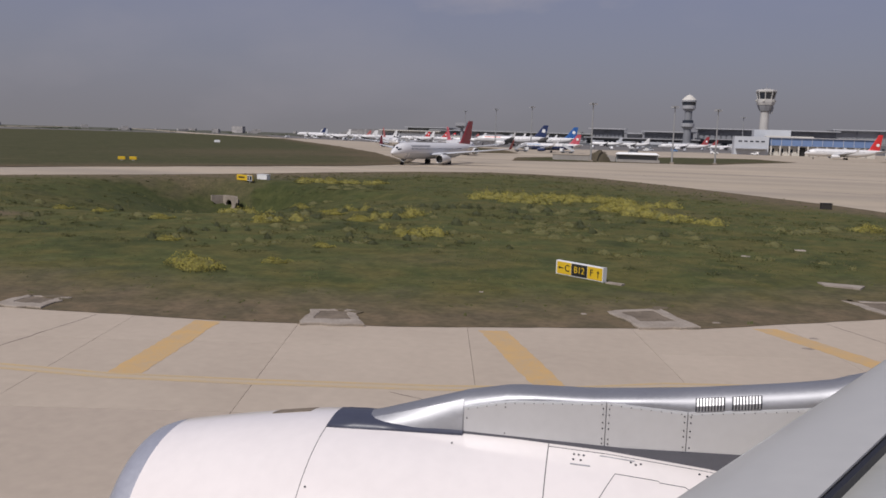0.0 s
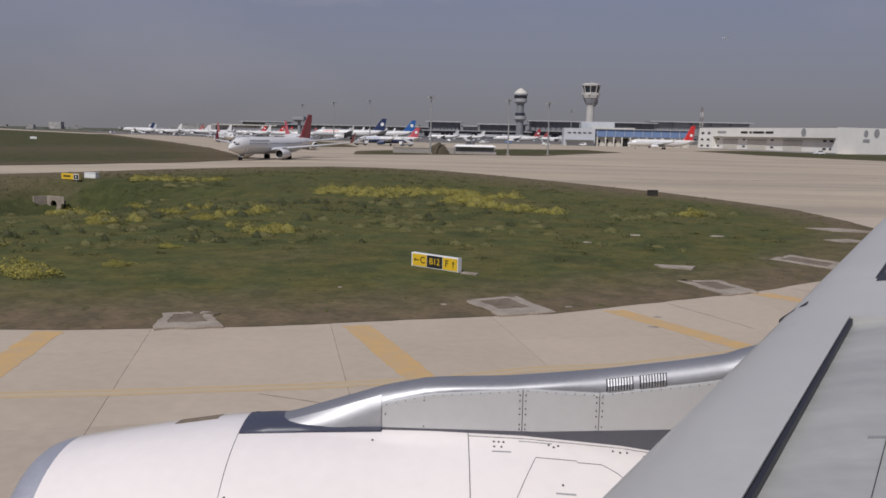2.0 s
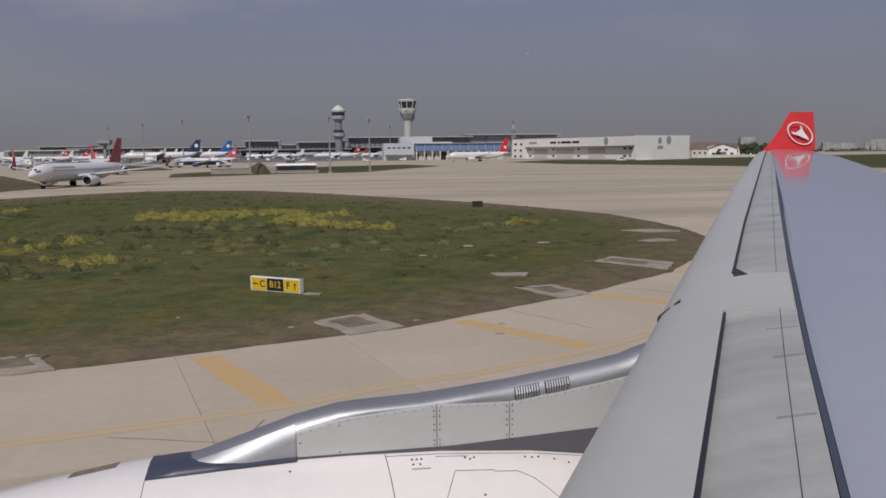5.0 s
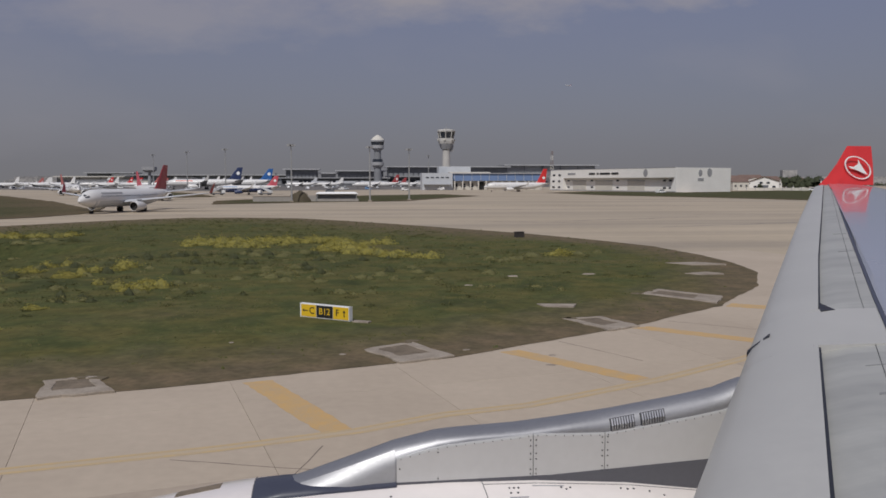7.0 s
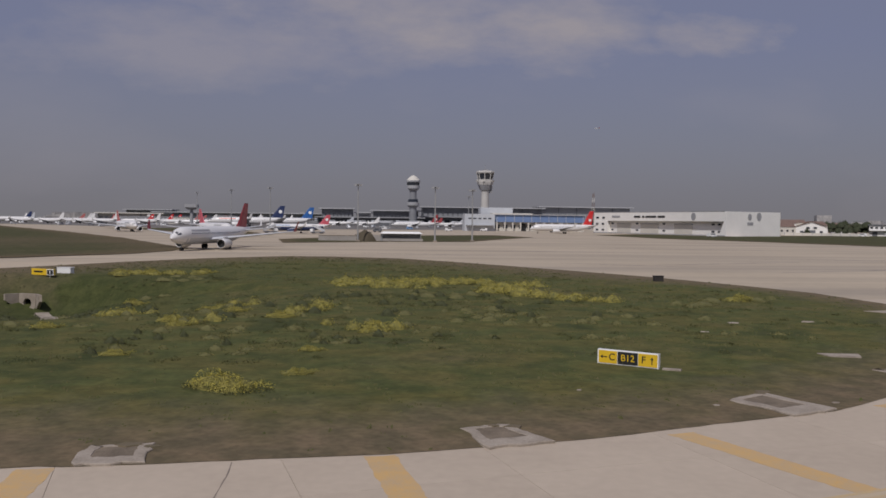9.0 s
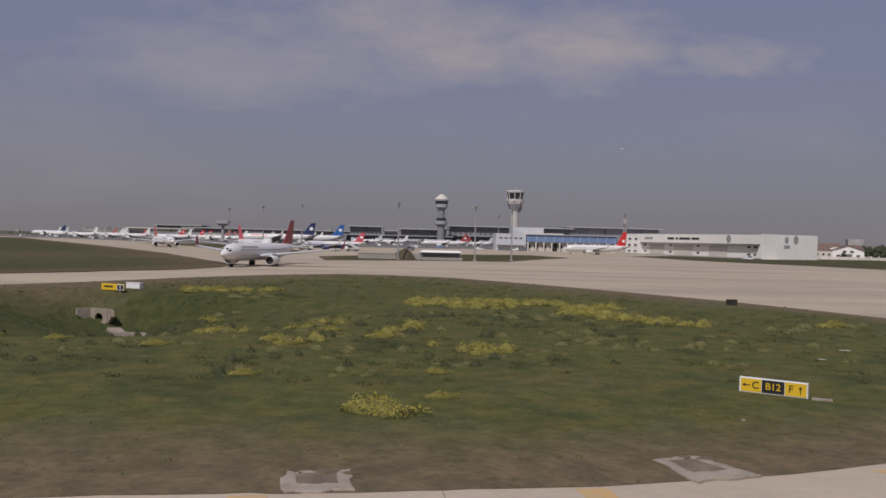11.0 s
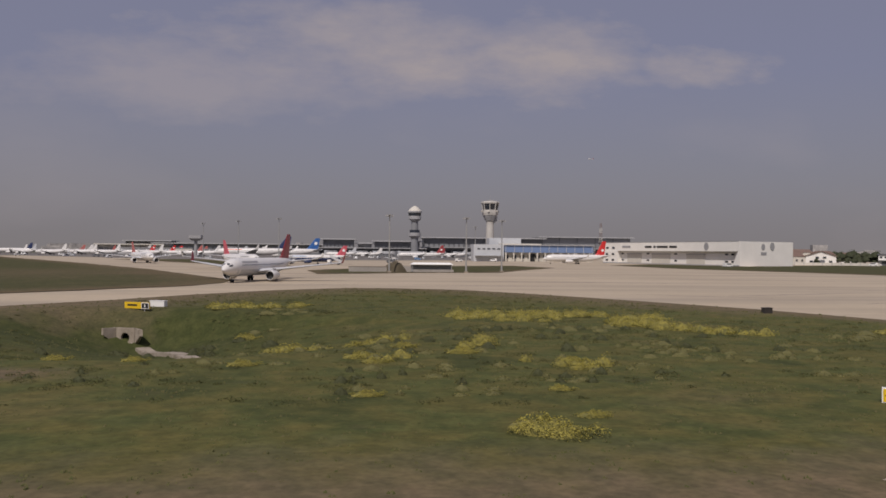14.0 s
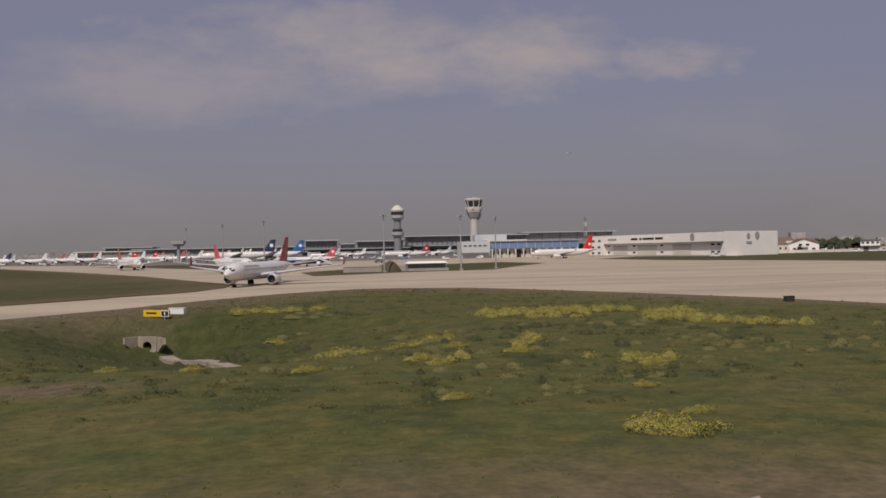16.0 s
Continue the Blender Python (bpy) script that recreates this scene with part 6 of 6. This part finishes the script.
# ---- masts ----
def light_mast(x, y, h, label="tall grey floodlight mast"):
    t = thing("light_mast", pose(x, y, 0), label, "light mast", "light masts")
    k = h / 17
    part("pole", tube((0, 0, -0.05), (0, 0, h), 0.28 * k, 0.14 * k, n=12), M["galv"], t)
    part("base", box((0, 0, 0.2), (1.2, 1.2, 0.5), bevel=0.05), M["pad"], t)
    part("head_frame", spin([(h - 0.15, 0.2), (h - 0.1, 0.85 * k), (h + 0.1, 0.9 * k), (h + 0.15, 0.2)], "z", 12), M["galv"], t)
    for i in range(6):
        a = i * math.pi / 3
        part("floodlight", box((0.95 * k * math.cos(a), 0.95 * k * math.sin(a), h - 0.25 * k), (0.55 * k, 0.5 * k, 0.5 * k), math.degrees(a)), M["wall_grey"], t)
for x, y, h in ((-26.3, 255, 17.2), (-2.8, 258, 16.8), (10.1, 270, 16.6), (-95.4, 600, 29), (-131, 650, 28.7), (-167, 700, 28), (57, 700, 28)):
    light_mast(x, y, h)
t = thing("lattice_mast", pose(150.5, 650, 0), "red and white lattice mast behind the hangar", "mast")
for i in range(8):
    z = i * 3.8
    bm = bmesh.new()
    for sx, sy in ((-1, -1), (1, -1), (1, 1), (-1, 1)):
        r = 1.5 - 0.12 * i
        tube((sx * r, sy * r, z), (sx * (r - 0.12), sy * (r - 0.12), z + 3.8), 0.09, n=5, bm=bm)
        tube((sx * r, sy * r, z), (-sy * (r - 0.12), sx * (r - 0.12), z + 3.8), 0.05, n=5, bm=bm)
    tagged(part("segment", bm, M["roof_tile" if i % 2 else "wall_cream"], t), kind="stuff")

# ---- blast walls, canopy, stairs and ground gear behind the wide taxiway ----
t = thing("blast_wall", pose(-31, 262, 0, 0, 0, 3), "low pale concrete blast wall", "wall")
for i in range(5):
    part("panel", box((-6.0 + i * 3.02, 0, 0.75), (3.0, 0.5, 1.6), bevel=0.04), M["blockwork"], t)
part("coping", box((0, 0, 1.62), (15.4, 0.7, 0.14)), M["pad"], t)
t = thing("service_shelter", pose(-13, 263, 0, 0, 0, 2), "long low shelter with a white flat roof", "shelter")
part("roof", loft([[(-6.6, -1.8, 2.35), (6.6, -1.8, 2.35), (6.6, 1.8, 2.35), (-6.6, 1.8, 2.35)], [(-5.6, -1.4, 2.95), (5.6, -1.4, 2.95), (5.6, 1.4, 2.95), (-5.6, 1.4, 2.95)]]), M["white_paint"], t, "white shallow roof")
part("wall", box((0, 0.9, 1.1), (12.6, 0.3, 2.3)), M["wall_grey"], t)
for x in (-6, 6):
    part("post", box((x, -1.5, 1.15), (0.18, 0.18, 2.4)), M["galv"], t)
part("low_wall", box((0.4, -1.8, 0.4), (12.5, 0.3, 0.85)), M["blockwork"], t)
part("end_wall", box((-8.4, -1.2, 0.9), (4.0, 0.4, 1.9)), M["blockwork"], t)


def stairs_truck(x, y, rz):
    t = thing("boarding_stairs", pose(x, y, -0.05, 0, 0, rz), "white mobile boarding stairs on a truck chassis", "stairs truck", "boarding stairs")
    part("chassis", box((0, 0, 0.7), (6.2, 2.2, 0.5), bevel=0.05), M["wall_dark"], t)
    part("cab", box((2.6, 0, 1.5), (1.5, 2.1, 1.5), bevel=0.12), M["white_paint"], t)
    part("windscreen", box((3.36, 0, 1.75), (0.06, 1.7, 0.7)), M["glass_dark"], t)
    for i in range(9):
        part("step", box((-3.0 + i * 0.62, 0, 1.0 + i * 0.30), (0.62, 1.6, 0.08)), M["galv"], t)
    for s in (-0.85, 0.85):
        part("handrail", tube((-3.2, s, 1.9), (2.4, s, 4.6), 0.05, n=6), M["galv"], t)
        part("side_panel", loft([[(-3.3, s, 0.9), (2.3, s, 3.4), (2.3, s, 4.2), (-3.3, s, 1.7)], [(-3.3, s * 1.04, 0.9), (2.3, s * 1.04, 3.4), (2.3, s * 1.04, 4.2), (-3.3, s * 1.04, 1.7)]]), M["jet_grey"], t, "pale grey side panel")
        for wx in (-2.0, 2.0):
            part("wheel", tube((wx, s * 1.2, 0.42), (wx, s * 0.9, 0.42), 0.42, n=12), M["rubber"], t)
stairs_truck(-48, 395, 160)
stairs_truck(-70, 398, 30)


def van(x, y, rz, mat, label):
    t = thing("service_van", pose(x, y, -0.05, 0, 0, rz), label, "van", "service vehicles")
    prof = [(-2.4, 0.45), (2.4, 0.45), (2.4, 1.1), (1.7, 1.3), (1.1, 2.1), (-2.35, 2.15)]
    part("body", loft([[(px, s, pz) for px, pz in prof] for s in (-0.95, 0.95)]), M[mat], t)
    for s in (-0.96, 0.96):
        part("side_glass", box((0.2, s, 1.65), (2.4, 0.04, 0.55)), M["glass_dark"], t)
        for wx in (-1.5, 1.5):
            part("wheel", tube((wx, s * 1.02, 0.36), (wx, s * 0.75, 0.36), 0.36, n=12), M["rubber"], t)
for x, y, rz, mat, label in ((55, 585, 170, "white_paint", "white service van by the office block"), (28, 560, 10, "white_paint", "white service van on the apron"), (-20, 470, 160, "wall_dark", "dark service van on the apron"), (5, 640, 0, "sky_blue", "light blue service van on the apron"),
                             (-30, 780, 0, "white_paint", "white service van on the far apron"), (70, 830, 10, "white_paint", "white service van on the far apron"), (-90, 560, 20, "wall_dark", "dark service van on the far apron"), (150, 415, 10, "white_paint", "white service van by the hangar")):
    van(x, y, rz, mat, label)

rv = random.Random(8)
for i in range(44):
    x, y = rv.uniform(-380, 60), rv.uniform(560, 960)
    if inside(x, y, ISLAND_E) or inside(x, y, ISLAND_B):
        continue
    mat = rv.choice(("white_paint", "white_paint", "wall_dark", "jet_grey", "jet_grey"))
    van(x, y, rv.uniform(0, 360), mat, {"white_paint": "white", "wall_dark": "dark", "sky_blue": "light blue", "jet_grey": "grey"}[mat] + " service van on the far apron")
# low apron sheds and boarding bridges before the terminal
for i in range(9):
    x = -80 + i * 34
    t = thing("boarding_bridge", pose(x, 1060 + 6 * (i % 3), -0.4, 0, 0, -70 + 12 * (i % 4)), "grey boarding bridge before the terminal", "boarding bridge", "boarding bridges")
    part("tunnel", box((0, 0, 5.5), (36, 3.2, 3.2), bevel=0.2), M["jet_grey"], t)
    part("cab", box((18.5, 0, 5.4), (4, 4.4, 4)), M["wall_grey"], t)
    part("leg", box((14, 0, 2.0), (1.0, 2.4, 4.0)), M["wall_grey"], t)
    part("rotunda", tube((-18, 0, 0), (-18, 0, 7.6), 2.4, n=14), M["wall_pale"], t)

# ---- trees and houses beyond the hangar ----
def tree(x, y, h, r, label="dark green rounded tree", seed=1):
    rg = random.Random(seed)
    t = thing("tree", pose(x, y, -0.35), label, "tree", "trees")
    bm = tube((0, 0, 0), (0.1, 0, h * 0.45), 0.05 * h, 0.03 * h, n=8)
    for i in range(5):
        a = i * 1.26 + seed
        tube((0.1, 0, h * (0.3 + 0.04 * i)), (r * 0.6 * math.cos(a), r * 0.6 * math.sin(a), h * 0.7), 0.02 * h, 0.008 * h, n=6, bm=bm)
    part("trunk", bm, M["roof_tile"], t, "brown trunk and limbs")
    co, fs, lumps = [], [], []
    for i in range(9):
        a = rg.uniform(0, 6.28); q = rg.uniform(0, 0.6) * r
        c, f = leaves(rg, 120, r * 0.55, r * 0.55, h * 0.38, h * 0.07)
        k, dz = len(co), rg.uniform(0.2, 0.62) * h
        co += [(p.x + q * math.cos(a), p.y + q * math.sin(a), p.z + dz) for p in c]
        fs += [tuple(j + k for j in g) for g in f]
        lumps.append((q * math.cos(a), q * math.sin(a), dz))
    split = len(fs)
    for lx, ly, lz in lumps:
        c, f = mound(r * 0.5, r * 0.5, h * 0.30, lx, len(co))
        co += [(p.x + lx, p.y + ly, p.z + lz) for p in c]
        fs += f
    cr = new("crown", leaf_mesh("crown", co, fs, M["leaf"], M["leaf_core"], split))
    cr.parent = t
rg = random.Random(2)
c1, f1 = leaves(rg, 900, 2.7, 2.7, 2.6, 0.34, 0.7)
c2, f2 = mound(2.7, 2.7, 3.3, 1.0, len(c1))
bush = new("round_bush", leaf_mesh("round_bush", c1 + c2, f1 + f2, M["brown_leaf"], M["brown_leaf"], len(f1)))
bush.matrix_world = Matrix.Translation((-24.2, 262.5, -0.02)) @ Matrix.Diagonal((1.35, 1.2, 1.1, 1))
tagged(bush, "dense dark brown rounded bush by the blast wall", "bush")
for i, (x, y, h) in enumerate(((272, 548, 5), (276, 556, 6), (293, 545, 6), (297, 553, 9), (300, 549, 10), (303, 556, 11), (306, 547, 10), (309, 551, 9), (312, 545, 10), (296, 543, 5), (289, 540, 4), (330, 560, 8), (318, 600, 10), (345, 640, 9))):
    tree(x, y, h * 1.1, h * 0.6, seed=i + 5)


def house(x, y, w, d, h, rz, wall, label):
    t = thing("house", pose(x, y, -0.35, 0, 0, rz), label, "house", "houses")
    part("wall", box((0, 0, h / 2), (w, d, h)), M[wall], t)
    part("roof", loft([[(-w / 2 - 0.4, -d / 2 - 0.4, h), (w / 2 + 0.4, -d / 2 - 0.4, h), (w / 2 + 0.4, d / 2 + 0.4, h), (-w / 2 - 0.4, d / 2 + 0.4, h)], [(-w / 2 + 1, -0.1, h + 2.6), (w / 2 - 1, -0.1, h + 2.6), (w / 2 - 1, 0.1, h + 2.6), (-w / 2 + 1, 0.1, h + 2.6)]]), M["roof_tile"], t, "red tiled roof")
    window_row(t, -w / 2, w / 2, max(2, int(w / 4)), -d / 2 - 0.02, h * 0.55, 1.3, 1.4)
    part("door", box((w * 0.3, -d / 2 - 0.03, 1.1), (1.1, 0.15, 2.1)), M["roof_tile"], t)
for i, (x, y, w, h, wall) in enumerate(((262, 560, 12, 7.0, "wall_cream"), (300, 640, 22, 10, "wall_white"), (330, 680, 20, 11, "wall_cream"), (280, 600, 15, 9, "wall_cream"), (306, 600, 16, 9, "wall_white"), (338, 620, 12, 8, "wall_white"),
                                        (355, 700, 15, 9, "wall_cream"), (260, 700, 18, 8, "wall_cream"), (390, 760, 18, 9, "wall_white"))):
    house(x, y, w, 9, h * 0.85, 15 * math.sin(i * 2.1), wall, "%s house with a red tiled roof behind the airfield" % ("white" if wall == "wall_white" else "cream"))

# a white gabled hall, a flat one and the boundary wall among the houses
def gabled_hall(x, y, w, d, h, rise, rz, label):
    t = thing("storage_hall", pose(x, y, -0.35, 0, 0, rz), label, "building", "storage halls")
    section = [(-w / 2, 0), (w / 2, 0), (w / 2, h), (0, h + rise), (-w / 2, h)]
    part("wall", loft([[(px, py, pz) for px, pz in section] for py in (-d / 2, d / 2)]), M["wall_white"], t)
    for k in (-1, 1):
        part("roof", loft([[(0, py, h + rise + 0.05), (k * (w / 2 + 0.7), py, h - 0.15), (k * (w / 2 + 0.7), py, h + 0.25), (0, py, h + rise + 0.45)] for py in (-d / 2 - 0.8, d / 2 + 0.8)]), M["roof_tile"], t, "dark tiled roof slope")
    part("door", box((0, -d / 2 - 0.05, 1.9), (w * 0.26, 0.2, 3.8)), M["wall_dark"], t)
    for px, pz in ((-0.32, 0.42), (0.32, 0.42), (-0.12, 0.85), (0.12, 0.85)):
        win = part("window", box((px * w, -d / 2 - 0.03, pz * h), (w * 0.11, 0.14, 1.3)), M["glass_dark"], t)
        part("sill", box((px * w, -d / 2 - 0.12, pz * h - 0.75), (w * 0.13, 0.25, 0.14)), M["wall_cream"], win)
    return t
gabled_hall(283, 562, 19, 26, 6.4, 3.2, -29, "white gabled storage hall with a dark roof")
gabled_hall(266, 590, 13, 16, 6.6, 2.8, -40, "small white gabled hall with a dark roof")
t = thing("storage_hall", pose(319, 541, -0.35, 0, 0, -31), "low white hall with a flat dark roof", "building", "storage halls")
part("wall", box((0, 0, 3.8), (12, 10, 7.6)), M["wall_white"], t)
part("roof", box((0, 0, 7.9), (13.4, 11.4, 0.7)), M["wall_dark"], t, "dark flat roof")
part("canopy", box((0, -6.0, 4.0), (12.4, 2.4, 0.3)), M["roof_pale"], t)
window_row(t, -6, 6, 4, -5.02, 6.0, 1.6, 1.2)
part("door", box((-2.5, -5.05, 1.7), (3.0, 0.2, 3.2)), M["wall_dark"], t)
t = thing("boundary_wall", pose(272, 523.5, -0.35, 0, 0, -29), "pale rendered boundary wall before the houses", "wall")
for i in range(9):
    part("panel", box((-22.4 + i * 5.6, 0, 1.05), (5.5, 0.25, 2.1)), M["wall_cream"], t)
    part("post", box((-25.2 + i * 5.6, 0, 1.2), (0.35, 0.35, 2.4)), M["wall_grey"], t)
for x, y, rz in ((288, 509, 150), (300, 500, 10)):
    van(x, y, rz, "white_paint", "white van parked by the boundary wall")

# far skyline: many small blocks, too far to count
rng = random.Random(21)
bm = bmesh.new()
for i in range(420):
    a = radians(rng.uniform(-62, 62))
    r = rng.uniform(1700, 3600)
    x, y = math.sin(a) * r, math.cos(a) * r
    h = rng.uniform(8, 22) * (1.6 if rng.random() < 0.12 else 1)
    w = rng.uniform(14, 50)
    if a < radians(-21):
        if rng.random() < 0.8:
            continue
        h, w = h * 0.45, w * 0.6
    box((x, y, h / 2 - 0.4), (w, rng.uniform(12, 25), h), -math.degrees(a) + rng.uniform(-20, 20), bm=bm)
sky_line = surface("far_town", (0.22, 0.21, 0.21), (0.50, 0.47, 0.45), 0.02, 0.9, ground=True)
tagged(part("town_skyline", bm, sky_line), "hazy far town of pale low blocks", "skyline", kind="stuff")
co, fs = [], []
for i in range(360):
    a = radians(rng.uniform(-64, 64)); r = rng.uniform(1250, 2600)
    x, y, s = math.sin(a) * r, math.cos(a) * r, rng.uniform(3, 7) * (0.6 if a < radians(-21) else 1)
    c, f = leaves(rng, 40, s * 2.2, s * 2, s, s * 0.5)
    k = len(co)
    co += [(p.x + x, p.y + y, p.z - 0.4) for p in c]
    fs += [tuple(j + k for j in g) for g in f]
tagged(new("far_trees", leaf_mesh("far_trees", co, fs, M["leaf"])), "dark belt of far trees", "trees", kind="stuff")

# ---- slabs of the near taxiway ----
mesh_slab = mesh_worn = None
for i in range(-11, 8):
    for j in range(-6, 7):
        a, b = i * 5.45, j * 6.1
        c = ORIGIN + V * (a + 2.725) + U * (b + 3.05)
        if inside(c.x, c.y, ISLAND) and edge_distance(c.x, c.y, ISLAND) > 4.4:
            continue
        if mesh_slab is None:
            bm = box((0, 0, -0.018), (5.44, 6.09, 0.036), bevel=0.003)
            mesh_slab = bpy.data.meshes.new("slab")
            bm.to_mesh(mesh_slab); bm.free()
            mesh_slab.materials.append(M["concrete"])
            mesh_worn = mesh_slab.copy()
            mesh_worn.materials[0] = M["concrete_worn"]
        s = new("slab", mesh_worn if c.y < lerp_table(c.x, EDGE) - 3.6 else mesh_slab)
        s.parent = pavement
        s.matrix_local = Matrix.Translation((c.x, c.y, -0.0005)) @ Matrix(((V.x, U.x, 0, 0), (V.y, U.y, 0, 0), (0, 0, 1, 0), (0, 0, 0, 1)))

# sealed cracks and odd joints across the shoulder
rng = random.Random(21)
CRACKS = [[(-13.0, 19.9), (-10.1, 19.0), (-7.2, 18.3)], [(-9.7, 20.5), (-10.1, 19.0), (-11.1, 14.9)], [(-24.6, 24.6), (-24.4, 18.6)], [(-33.5, 23.9), (-34.4, 18.2)],
          [(-1.0, 32.4), (1.0, 28.6)], [(5.0, 36.4), (9.4, 32.6)], [(-40.2, 22.8), (-40.6, 17.9)]]
for line in CRACKS:
    fine = []
    for p, q in zip(line, line[1:]):
        k = int(math.hypot(q[0] - p[0], q[1] - p[1]) / 0.4)
        fine += [Vector(p).lerp(Vector(q), i / k) + Vector((rng.uniform(-0.03, 0.03), rng.uniform(-0.03, 0.03))) for i in range(k)]
    fine.append(Vector(line[-1]))
    rows = []
    for i, p in enumerate(fine):
        d = (fine[min(i + 1, len(fine) - 1)] - fine[max(i - 1, 0)]).normalized()
        e = Vector((-d.y, d.x)) * rng.uniform(0.008, 0.022)
        rows.append([(*(p - e), 0.001), (*(p + e), 0.001), (*(p + e), 0.0035), (*(p - e), 0.0035)])
    part("crack", loft(rows), M["crack"], pavement, "dark filled crack in the concrete")

# small oil and rubber stains on the shoulder
for i in range(7):
    x, y = rng.uniform(-44, 8), rng.uniform(14, 31)
    if inside(x, y, ISLAND) or edge_distance(x, y, ISLAND) < 0.5:
        continue
    r, n = rng.uniform(0.05, 0.16), 11
    ring = [(x + 1.6 * r * math.cos(a * 6.283 / n) * rng.uniform(0.5, 1.2), y + r * math.sin(a * 6.283 / n) * rng.uniform(0.5, 1.2)) for a in range(n)]
    part("stain", slab(ring, 0.0008, 0.0024), M["stain"], pavement, "dull oil stain")
